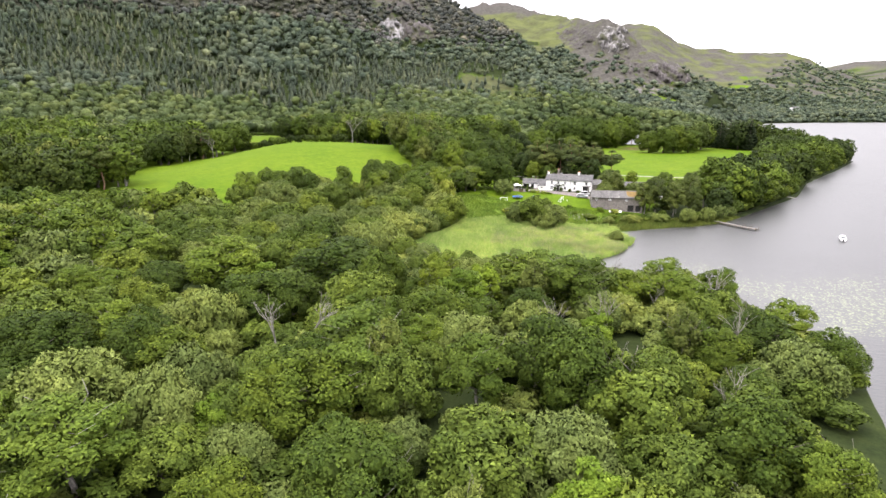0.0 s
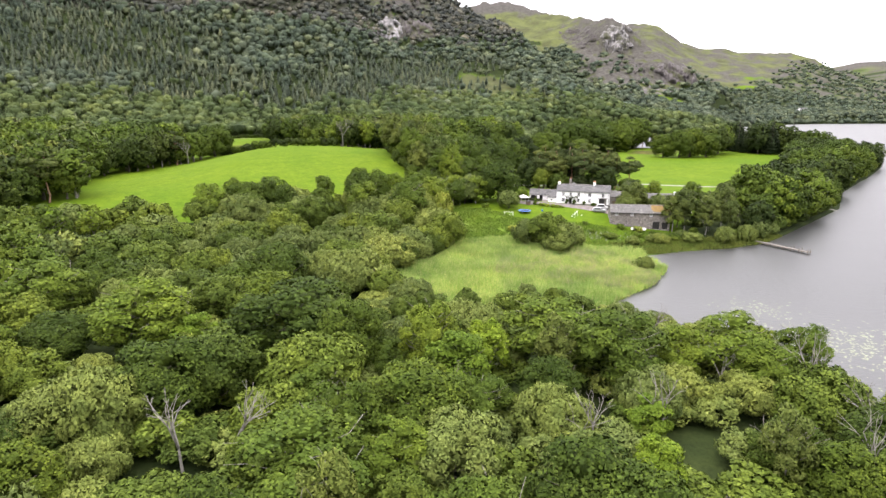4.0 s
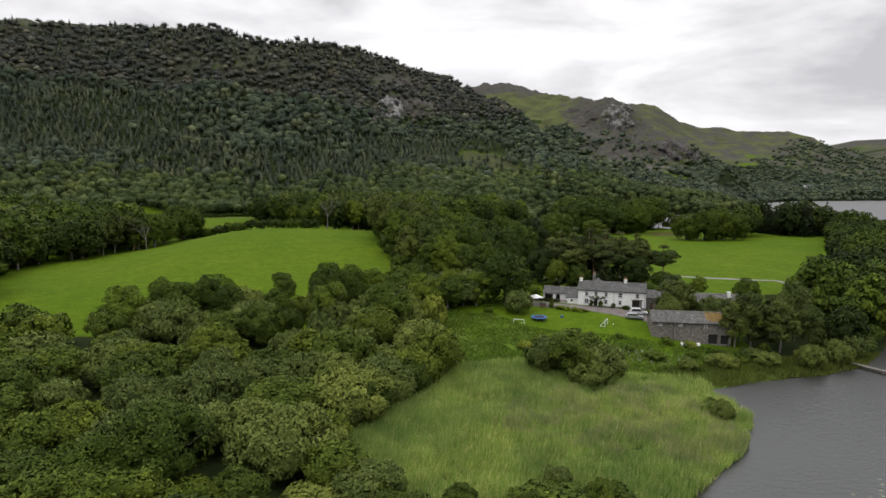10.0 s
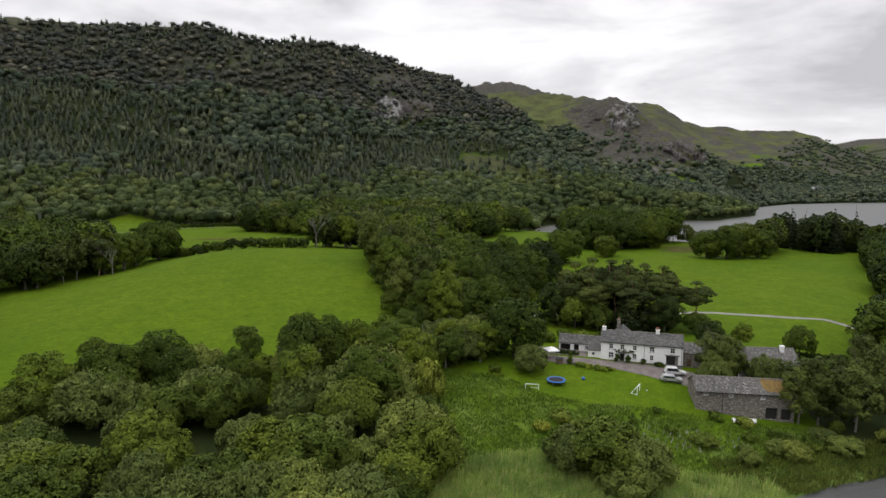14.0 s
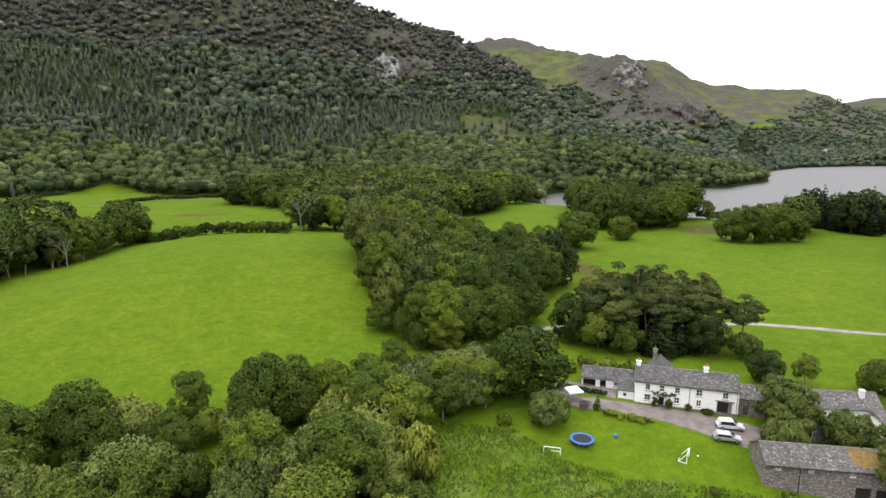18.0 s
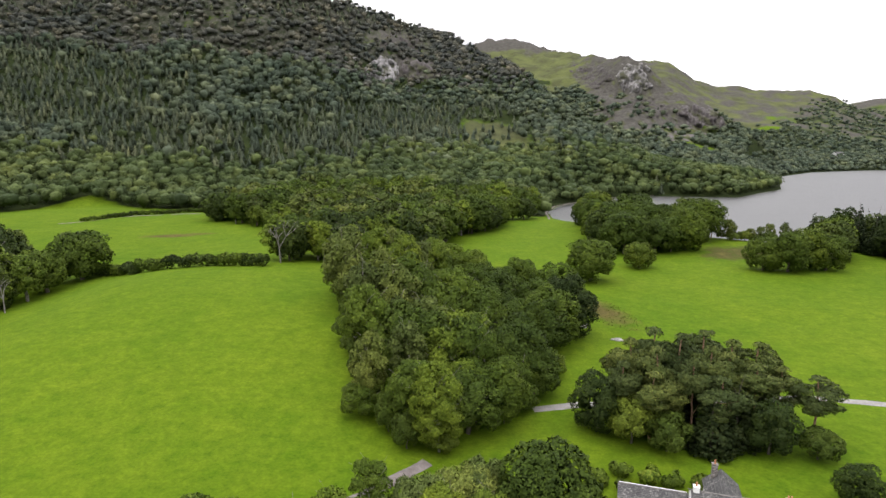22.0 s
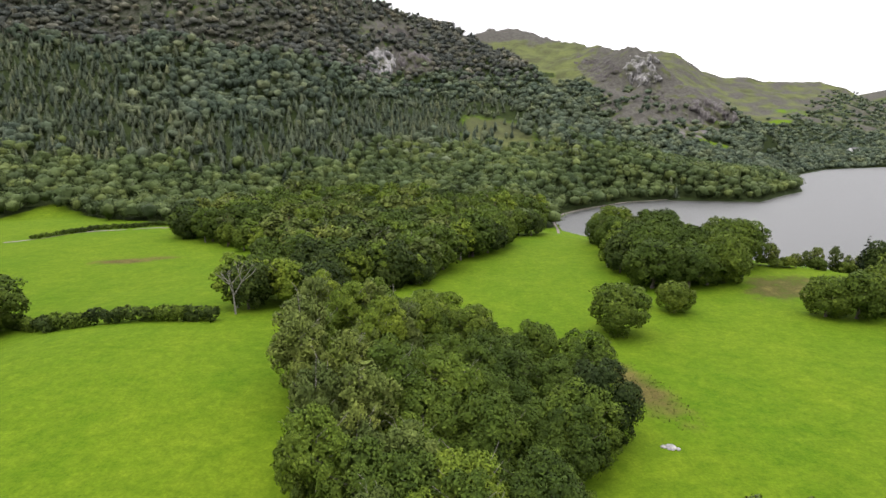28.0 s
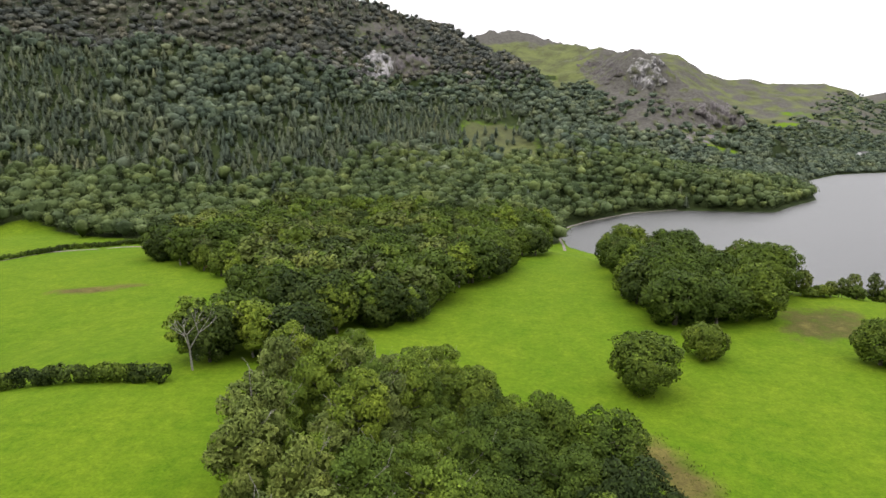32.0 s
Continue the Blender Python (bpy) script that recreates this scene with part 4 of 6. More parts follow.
for x, y in spread(BELT, 8.6, 0.5):
    if math.hypot(x - 40, y - 336) < 8:
        continue
    east = (x - np.interp(y, [264, 330, 392], [0, -4, -10])) / 30 + rng.normal(0, 0.35)
    kind = "oak" if east > 0.45 else "ash" if east > 0.1 else "birch" if rng.random() < 0.6 else "ash"
    h = rng.uniform(1.0, 1.85) * (0.85 if y < 282 or y > 375 else 1.0)
    tree(kind, x, y, h * (0.85 if kind == "oak" else 1), (0.35 + 0.72 * h) * rng.uniform(0.8, 1.1) * (1.3 if kind == "birch" else 1), "in tree belt")
for polygon, gap, kinds, low, high, where in (
        (SHORE_WOOD, 9.4, ("oak", "ash", "alder", "dark", "oak"), 0.95, 1.6, "along the shore"),
        (DEAD_CLUMP, 9.0, ("oak", "dark", "ash"), 1.2, 1.6, "at hedge end"),
        (COPSE, 11.5, ("spreading", "dark", "oak", "ash", "spreading", "pine"), 1.1, 1.75, "by the bay"),
        (HEDGEROW, 6.4, ("alder", "oak", "ash", "sallow"), 0.7, 1.1, "in the hedgerow"),
        (DARK_CLUMP, 11.0, ("dark", "spruce", "dark"), 1.5, 2.0, "by the shore"),
        ([(-78, 209), (-45, 217), (-20, 221), (-2, 226), (1, 219), (-4, 213), (-30, 214), (-66, 206)], 6.2, ("alder", "sallow", "ash", "alder"), 0.85, 1.2, "at wood edge")):
    for x, y in spread(polygon, gap):
        k = kinds[int(rng.integers(len(kinds)))]
        if math.hypot(x - 0.5, y - 221) < 5.5 or (where == "along the shore" and x < 82):
            continue
        k = "birch" if where == "along the shore" and x < 98 else k
        h = 1.15 if k == "pine" else rng.uniform(low, high) * (1.4 if k == "sallow" else 0.72 if where == "along the shore" and x < 104 else 1.0)
        tree(k, x, y, h, h * rng.uniform(0.9, 1.2), where)
# the pines behind the house stand over a dark underwood
for x, y, h, g in ((43, 283, 1.12, 1.05), (49, 287, 1.2, 1.1), (47, 279, 1.1, 1.0), (54, 284, 1.18, 1.1), (58, 279, 1.12, 1.05), (60, 287, 1.15, 1.1), (64, 283, 1.1, 1.05), (53, 275, 1.05, 0.95), (70, 284, 1.05, 1.05), (76, 273, 0.88, 1.05), (40, 277, 0.95, 0.9), (66, 277, 0.95, 1.1), (57, 272, 0.9, 1.1), (45, 274, 0.9, 1.1), (62, 280, 1.0, 1.15), (72, 279, 0.85, 1.0)):
    tree("pine", x, y, h, g, "behind the farmhouse")
for x, y, h, g in ((36, 278, 0.85, 1.0), (41, 273, 0.95, 0.95), (47, 270, 0.8, 0.9), (45, 283, 0.9, 1.0), (52, 281, 0.85, 1.0), (55, 270, 0.9, 0.95), (61, 273, 0.95, 1.0), (66, 270, 0.75, 0.85), (57, 286, 0.8, 0.9), (68, 279, 0.7, 0.8), (74, 268, 0.6, 0.75)):
    tree(("dark", "spruce", "alder")[int(x) % 3], x, y, h * (1.25, 0.95, 1.5)[int(x) % 3], g * (1.15, 1.5, 1.4)[int(x) % 3], "under the pines")
# trees that stand alone or in the hedges
for kind, x, y, h, g, where in (
        ("spreading", 63, 402, 1.25, 1.5, "in pasture"), ("spruce", -225, 457, 1.55, 2.3, "at the field wood"), ("oak", 50, 585, 1.4, 1.6, "by the bay"), ("dark", 58, 584, 1.35, 1.5, "by the bay"), ("oak", 62, 592, 1.3, 1.4, "by the bay"), ("spreading", 90, 426, 0.85, 1.05, "in pasture"), ("spreading", 143, 422, 1.1, 1.25, "in pasture"), ("spreading", 152, 419, 1.3, 1.35, "in pasture"), ("spreading", 161, 424, 1.35, 1.4, "in pasture"), ("spreading", 171, 423, 1.15, 1.3, "in pasture"), ("dark", 184, 440, 1.7, 1.9, "in pasture"), ("oak", 192, 452, 1.7, 1.9, "in pasture"), ("spreading", -138, 390, 1.4, 1.7, "in the hedge"), ("dark", 40, 336, 1.65, 1.75, "in tree belt"),
        ("spreading", 20.5, 246, 1.04, 1.18, "beside the farmhouse"), ("sallow", 23.2, 236, 1.0, 1.1, "beside the lawn"), ("weeping", 0.5, 219.5, 1.05, 1.1, "beside the meadow"),
        ("oak", -28, 230, 1.15, 1.1, "in the hedge"), ("oak", -22, 234, 1.0, 1.0, "in the hedge"), ("ash", -40, 231, 0.95, 0.8, "in the hedge"), ("oak", -66, 219, 1.0, 0.95, "in the hedge"),
        ("ash", -10, 238, 1.0, 0.9, "in the hedge"), ("sallow", -4, 233, 1.3, 1.2, "in the hedge"), ("sallow", 8, 241, 1.4, 1.4, "in the hedge"), ("ash", -6, 247, 0.9, 0.75, "in the hedge"),
        ("sallow", 2, 246, 1.4, 1.4, "in the hedge"), ("sallow", 11, 250, 1.5, 1.3, "in the hedge"), ("pine", 140, 497, 1.0, 1.0, "by the shore"), ("pine", 146, 502, 1.1, 1.1, "by the shore"), ("pine", 151, 509, 1.0, 1.0, "by the shore"), ("pine", 155, 503, 0.95, 0.9, "by the shore"),
        ("birch", 163, 500, 1.0, 1.0, "by the shore"), ("birch", 168, 505, 0.85, 0.9, "by the shore"), ("birch", 176, 500, 0.6, 0.9, "by the shore"), ("birch", 183, 503, 0.75, 0.9, "by the shore"), ("birch", 190, 506, 1.0, 1.0, "by the shore"),
        ("birch", 197, 503, 1.1, 1.1, "by the shore"), ("birch", 205, 505, 0.8, 0.9, "by the shore"), ("birch", 212, 507, 0.9, 1.0, "by the shore"), ("alder", 172, 498, 0.8, 1.0, "by the shore"), ("alder", 186, 498, 0.9, 1.1, "by the shore"), ("alder", 200, 498, 0.9, 1.2, "by the shore"), ("birch", 64, 231, 0.75, 1.2, "beside the barn"), ("birch", 67, 233, 0.8, 1.2, "beside the barn"),
        ("sallow", 62, 228, 1.1, 1.0, "beside the barn"), ("sallow", 74, 230, 1.2, 1.1, "beside the barn"), ("birch", 78, 218, 1.1, 1.6, "beside the barn"), ("birch", 84, 216, 1.0, 1.5, "beside the barn"),
        ("alder", 30, 196, 1.5, 1.75, "in the reeds"), ("sallow", 25, 197.5, 1.25, 1.3, "in the reeds"), ("sallow", 35.5, 193.5, 1.2, 1.4, "in the reeds"), ("sallow", 32, 191, 0.9, 1.2, "in the reeds"), ("sallow", 52, 176, 0.6, 0.6, "in the reeds"), ("sallow", 57, 203, 0.44, 0.59, "on the bank"), ("sallow", 66, 205, 0.50, 0.78, "on the bank"), ("sallow", 76, 207, 0.50, 0.85, "on the bank"), ("sallow", 88, 211, 0.50, 0.85, "on the bank"), ("sallow", 98, 217, 0.55, 0.85, "on the bank"),
        ("dark", 72, 254, 0.65, 0.7, "behind the farmhouse"), ("birch", 65, 236, 0.8, 1.5, "in the yard"), ("alder", 69, 235, 0.7, 0.8, "in the yard"), ("birch", 77, 222, 0.95, 1.5, "beside the barn"), ("birch", 74, 218, 0.9, 1.3, "beside the barn"), ("ash", 79, 252, 0.6, 0.6, "in the yard"), ("oak", 92, 249, 0.7, 0.7, "in the yard")):
    tree(kind, x, y, h, g, where)


# scrub that overhangs the water all along the bank
line = [(82, 204.5), (96, 211), (107, 221), (133, 247), (159, 273), (191, 320), (227, 361), (243, 378), (300, 447)]
for (ax, ay), (bx, by) in zip(line, line[1:]):
    many = max(1, int(math.hypot(bx - ax, by - ay) / 7))
    for i in range(many):
        u = (i + rng.uniform(0.2, 0.8)) / many
        x, y = ax + (bx - ax) * u + 0.6, ay + (by - ay) * u - 0.6
        tree(("alder", "sallow", "oak", "alder")[int(rng.integers(4 if y > 225 else 2))], x, y, rng.uniform(0.55, 0.9), rng.uniform(0.7, 1.1), "on the lake bank")
for x, y in spread([(50, 212), (62, 213), (78, 216), (98, 222), (94, 215), (80, 208), (66, 203), (56, 200)], 7.5):
    tree(("sallow", "alder")[int(rng.integers(2))], x, y, rng.uniform(0.22, 0.5), rng.uniform(0.35, 0.75), "on the rough bank")


for i in range(16):
    x = 160 + i * 3.8 + rng.uniform(-1.5, 1.5)
    tree("alder", x, 499 + 0.12 * (x - 160) + rng.uniform(-1.5, 3.5), rng.uniform(0.4, 0.9), rng.uniform(0.6, 1.1), "by the shore")


# single trees along the fronts of the woods beyond the pasture
for line in ([(-52, 442), (-34, 437), (-4, 464), (6, 508), (30, 534), (40, 578), (42, 636)], [(-174, 402), (-136, 368), (-147, 336), (-159, 304), (-157, 262), (-126, 238)]):
    for (ax, ay), (bx, by) in zip(line, line[1:]):
        many = max(1, int(math.hypot(bx - ax, by - ay) / 11))
        for i in range(many):
            u = (i + rng.uniform(0.2, 0.8)) / many
            h = rng.uniform(1.0, 1.6)
            tree(("oak", "ash", "dark", "oak", "birch")[int(rng.integers(5))], ax + (bx - ax) * u, ay + (by - ay) * u, h, h * rng.uniform(0.95, 1.25), "along the wood's edge")
for line in ([(-15, 298), (-11, 276), (0, 270), (13, 274), (24, 292), (34, 313)], [(-9, 272), (0, 267), (12, 270)], [(-6, 276), (4, 273), (14, 279), (22, 290)], [(-17, 302), (-25, 340), (-31, 372), (-30, 390)]):
    for (ax, ay), (bx, by) in zip(line, line[1:]):
        many = max(1, int(math.hypot(bx - ax, by - ay) / 8))
        for i in range(many):
            u = (i + rng.uniform(0.2, 0.8)) / many
            tree(("alder", "oak")[i % 2], ax + (bx - ax) * u, ay + (by - ay) * u, rng.uniform(0.5, 0.9) * (1.4 if i % 2 == 0 else 1), rng.uniform(0.7, 1.0), "at the belt's edge")
edge = [(-1, 212), (1, 204), (0, 192), (-7, 179), (-15, 166), (-13, 152), (-2, 144)]
for (ax, ay), (bx, by) in zip(edge, edge[1:]):
    for i in range(2):
        u = (i + rng.uniform(0.2, 0.8)) / 2
        tree(("alder", "sallow")[i], ax + (bx - ax) * u, ay + (by - ay) * u, rng.uniform(0.75, 1.1), rng.uniform(0.95, 1.25), "at the reeds' edge")


# far woods, one mass for each kind: nobody could count them
def far_woods(name, label, at, radius, height, mat, sprays, size, cone=False):
    """Trees far off: uneven domes down to the ground, or cones, with coarse sprays over them."""
    n = len(at)
    z = ground(at[:, 0], at[:, 1])
    v0, f0 = BALL0
    k = len(v0)
    pick = np.repeat(np.arange(n), sprays)
    m = len(pick)
    r, h = radius[pick], height[pick]
    base = np.stack([at[pick, 0], at[pick, 1], z[pick]], -1)
    spot = unit(rng.normal(0, 1, (n, 6, 3)) * (1, 1, 0.7) + (0, 0, 0.35))

    def swell(d, own):
        """How far a dome bulges in a direction: boughs of its own."""
        return 0.72 + 0.36 * np.clip((np.einsum("nkj,nlj->nkl", d, own).max(-1) - 0.55) / 0.4, 0, 1)

    if cone:
        u = rng.uniform(0.02, 1, m) ** 0.65
        a = rng.uniform(0, 6.283, m)
        w = r * 0.62 * u * rng.uniform(0.85, 1.15, m)
        p = base + np.stack([w * np.cos(a), w * np.sin(a), h * (1.04 - 0.95 * u)], -1)
        d = np.stack([np.cos(a), np.sin(a), 0.6 + 0 * a], -1)
        shape = np.stack([v0[:, 0] * 0.6 * (1 - v0[:, 2]) * 0.5, v0[:, 1] * 0.6 * (1 - v0[:, 2]) * 0.5, v0[:, 2]], -1)
        v = np.stack([at[:, 0], at[:, 1], z], -1)[:, None] + np.stack([shape[None, :, 0] * radius[:, None], shape[None, :, 1] * radius[:, None], (0.47 + 0.47 * shape[None, :, 2]) * height[:, None]], -1)
    else:
        d = unit(rng.normal(0, 1, (n, sprays, 3)) * (1, 1, 0.8) + (0, 0, 0.3))
        q = (d * (swell(d, spot) * rng.uniform(0.86, 1.06, (n, sprays)))[..., None]).reshape(-1, 3)
        d = d.reshape(-1, 3)
        tall = np.maximum(h - r * 0.7, 0.2)
        p = base + np.stack([q[:, 0] * r, q[:, 1] * r, tall + np.where(q[:, 2] < 0, q[:, 2] * tall * 0.95, q[:, 2] * r * 0.7)], -1)
        ball_d = np.repeat(v0[None], n, 0)
        q = ball_d * swell(ball_d, spot)[..., None] * rng.uniform(0.66, 0.92, (n, k, 1))
        tall = np.maximum(height - radius * 0.7, 0.2)[:, None]
        v = np.stack([at[:, :1] + q[..., 0] * radius[:, None], at[:, 1:] + q[..., 1] * radius[:, None], z[:, None] + tall + np.where(q[..., 2] < 0, q[..., 2] * tall * 1.05, q[..., 2] * radius[:, None] * 0.7)], -1)
    d = unit(d)
    kv, kf = kites(p, d + (0, 0, 0.15), size, loose=0.45)
    tone = np.clip(0.5 + 0.22 * waves(at[:, 0], at[:, 1], 90, 17, 2) + rng.normal(0, 0.26, n), 0, 1)
    ns = [np.repeat(unit(d + (0, 0, 0.1) + rng.normal(0, 0.25, d.shape)), 3, 0), unit(np.tile(unit(v0), (n, 1)) + rng.normal(0, 0.3, (n * k, 3)))]
    fs = [kf, (f0[None] + (np.arange(n) * k)[:, None, None]).reshape(-1, 3) + len(kv)]
    me = mesh_from(name, np.concatenate([kv, v.reshape(-1, 3)]), np.concatenate(fs), [mat], normals=np.concatenate(ns))
    me.attributes.new("tone", "FLOAT", "POINT").data.foreach_set("value", np.concatenate([np.repeat(tone[pick], 3), np.repeat(tone, k)]).astype(np.float32))
    return tagged(new(name, me), label, "woodland", kind="stuff")


def scatter(x0, x1, y0, y1, gap):
    xs, ys = np.meshgrid(np.arange(x0, x1, gap), np.arange(y0, y1, gap))
    xs = xs + (np.arange(xs.shape[0]) % 2)[:, None] * gap / 2
    return np.stack([xs.ravel(), ys.ravel()], -1) + rng.uniform(-0.42, 0.42, (xs.size, 2)) * gap


def viewed(q):
    az = np.degrees(np.arctan2(q[:, 0] - 6, q[:, 1] - 60))
    return (az > -47) & (az < 39) & (ashore(q[:, 0], q[:, 1]) > 1.5)


# the woods beyond the pasture, tree by tree where they stand near enough
for polygon, where in ((MID_WOOD, "in the far wood"), (LEFT_WOOD, "in the field wood")):
    q = spread(polygon, 11.2, 0.48)
    az = np.degrees(np.arctan2(q[:, 0] - 6, q[:, 1] + 10))
    for x, y in q[(az > -42) & (np.hypot(q[:, 0], q[:, 1] - 90) < 620)]:
        h = rng.uniform(1.0, 1.9)
        n = float(waves(np.array(x), np.array(y), 80, 33, 2)) + rng.uniform(-0.4, 0.4)
        kind = "pine" if rng.random() < 0.06 else "dark" if n > 0.45 else "oak" if n > 0 else "ash" if n > -0.5 else "birch"
        h = 1.1 if kind == "pine" else h
        tree(kind, x, y, h, h * rng.uniform(0.95, 1.25) * (1.5 if kind == "birch" else 1), where)


def bearing(q):
    """Bearing and height angle of the ground at the points, from over the marsh."""
    zq = ground(q[:, 0], q[:, 1])
    return np.degrees(np.arctan2(q[:, 0] - AZ[0], q[:, 1] - AZ[1])), np.degrees(np.arctan2(zq - 41, np.hypot(q[:, 0] - AZ[0], q[:, 1] - AZ[1])))


def conifers(q):
    """Where the plantations lie: two blocks low on the wooded fell and one over its left shoulder."""
    az, el = bearing(q)
    here = np.zeros(len(q))
    for a, wa, e, we in ((-31, 10, 4.6, 3.0), (-13, 7, 1.0, 1.7), (-2, 9, 2.6, 1.6), (-24, 5, 1.6, 1.6)):
        here = np.maximum(here, np.exp(-((az - a) / wa) ** 4 - ((el - e) / we) ** 4))
    high = 0.34 * ramp((el - 9.3) / 1.5) * (az < 3)
    return np.maximum(here * 0.9, high) + 0.05 > rng.random(len(q)) * 0.75 + 0.2 * (waves(q[:, 0], q[:, 1], 70, 31, 2) + 0.5)


near_q = scatter(-800, 1000, 540, 1000, 8.7)
near_q = near_q[viewed(near_q) & (near_q[:, 1] > front(near_q[:, 0]))]
zq = ground(near_q[:, 0], near_q[:, 1])
near_q = near_q[rng.random(len(near_q)) < fell_zone(near_q[:, 0], near_q[:, 1], zq)[0] + 0.05]
near_q = near_q[~np.any([within(near_q[:, 0], near_q[:, 1], p) for p in (MID_WOOD, LEFT_WOOD)], axis=0)]
cone = conifers(near_q)
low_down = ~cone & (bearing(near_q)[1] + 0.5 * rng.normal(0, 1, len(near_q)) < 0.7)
for some, mat, label in ((low_down, "leaf_foot", "green broadleaf woodland at the foot of the fell"), (~cone & ~low_down, "leaf_wood_haze", "broadleaf woodland on the lower fell, greyed with painted haze")):
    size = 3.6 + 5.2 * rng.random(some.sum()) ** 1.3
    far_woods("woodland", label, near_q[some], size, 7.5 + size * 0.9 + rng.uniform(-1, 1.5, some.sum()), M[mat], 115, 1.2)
far_woods("conifer_plantation", "dark conifer plantation on the lower fell", near_q[cone], rng.uniform(5.0, 7.2, cone.sum()), rng.uniform(11, 16, cone.sum()), M["leaf_spruce_haze"], 90, 1.1, True)
far_q = np.concatenate([scatter(-1150, 1700, 1000, 1500, 9.8), scatter(300, 2300, 1500, 2600, 16)])
far_q = far_q[viewed(far_q)]
zq = ground(far_q[:, 0], far_q[:, 1])
far_q = far_q[rng.random(len(far_q)) < fell_zone(far_q[:, 0], far_q[:, 1], zq)[0] + 0.04 * (far_q[:, 0] < 100)]
hidden = np.hypot(far_q[:, 0] - AZ[0], far_q[:, 1] - AZ[1]) > np.interp(np.degrees(np.arctan2(far_q[:, 0] - AZ[0], far_q[:, 1] - AZ[1])), [r[0] for r in FELL_A], [r[2] for r in FELL_A]) + 60
far_q = far_q[~(hidden & (np.degrees(np.arctan2(far_q[:, 0] - AZ[0], far_q[:, 1] - AZ[1])) < 6))]
cone = conifers(far_q)
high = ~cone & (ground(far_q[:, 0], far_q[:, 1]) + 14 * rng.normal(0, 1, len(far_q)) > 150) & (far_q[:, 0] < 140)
for some, mat, label in ((~cone & ~high, "leaf_wood_haze", "broadleaf woodland on the upper slope"), (high, "leaf_high_haze", "scrub and trees high on the fell, greyed with painted haze")):
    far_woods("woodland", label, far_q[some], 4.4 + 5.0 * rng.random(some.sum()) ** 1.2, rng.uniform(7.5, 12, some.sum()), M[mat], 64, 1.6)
far_woods("conifer_plantation", "dark conifers high on the fell", far_q[cone], rng.uniform(4.6, 6.4, cone.sum()), rng.uniform(8, 13, cone.sum()), M["leaf_spruce_haze"], 50, 1.3, True)

# ---- the farm: walls with real openings ----
def gable(bm, x0, x1, y0, y1, z0, eave, ridge):
    """A long block with a pitched top, its ridge along x."""
    a = [(y0, z0), (y1, z0), (y1, eave), ((y0 + y1) / 2, ridge), (y0, eave)]
    va, vb = [bm.verts.new((x0, y, z)) for y, z in a], [bm.verts.new((x1, y, z)) for y, z in a]
    bm.faces.new(va), bm.faces.new(vb[::-1])
    for i in range(5):
        bm.faces.new((va[i], vb[i], vb[(i + 1) % 5], va[(i + 1) % 5]))
    bmesh.ops.recalc_face_normals(bm, faces=bm.faces[:])
    return bm


def slab(x0, x1, ya, za, yb, zb, thick=0.14):
    """A sloping slab between two edges along x."""
    bm = bmesh.new()
    lower = [bm.verts.new(c) for c in ((x0, ya, za), (x1, ya, za), (x1, yb, zb), (x0, yb, zb))]
    upper = [bm.verts.new((v.co.x, v.co.y, v.co.z + thick)) for v in lower]
    bm.faces.new(lower[::-1]), bm.faces.new(upper)
    for i in range(4):
        bm.faces.new((lower[i], lower[(i + 1) % 4], upper[(i + 1) % 4], upper[i]))
    bmesh.ops.recalc_face_normals(bm, faces=bm.faces[:])
    return bm


def front_wall(x0, x1, y0, thick, z0, z1, openings):
    """A wall along x with openings (left, right, bottom, top) cut through it."""
    bm = bmesh.new()
    xs = sorted({x0, x1, *[v for o in openings for v in o[:2]]})
    zs = sorted({z0, z1, *[v for o in openings for v in o[2:]]})
    for a, b in zip(xs, xs[1:]):
        low = z0
        for c, d in zip(zs, zs[1:]):
            if any(o[0] <= a and b <= o[1] and o[2] <= c and d <= o[3] for o in openings):
                if c > low:
                    box(bm, a, b, y0, y0 + thick, low, c)
                low = d
        if z1 > low:
            box(bm, a, b, y0, y0 + thick, low, z1)
    bmesh.ops.remove_doubles(bm, verts=bm.verts[:], dist=0.001)
    return bm


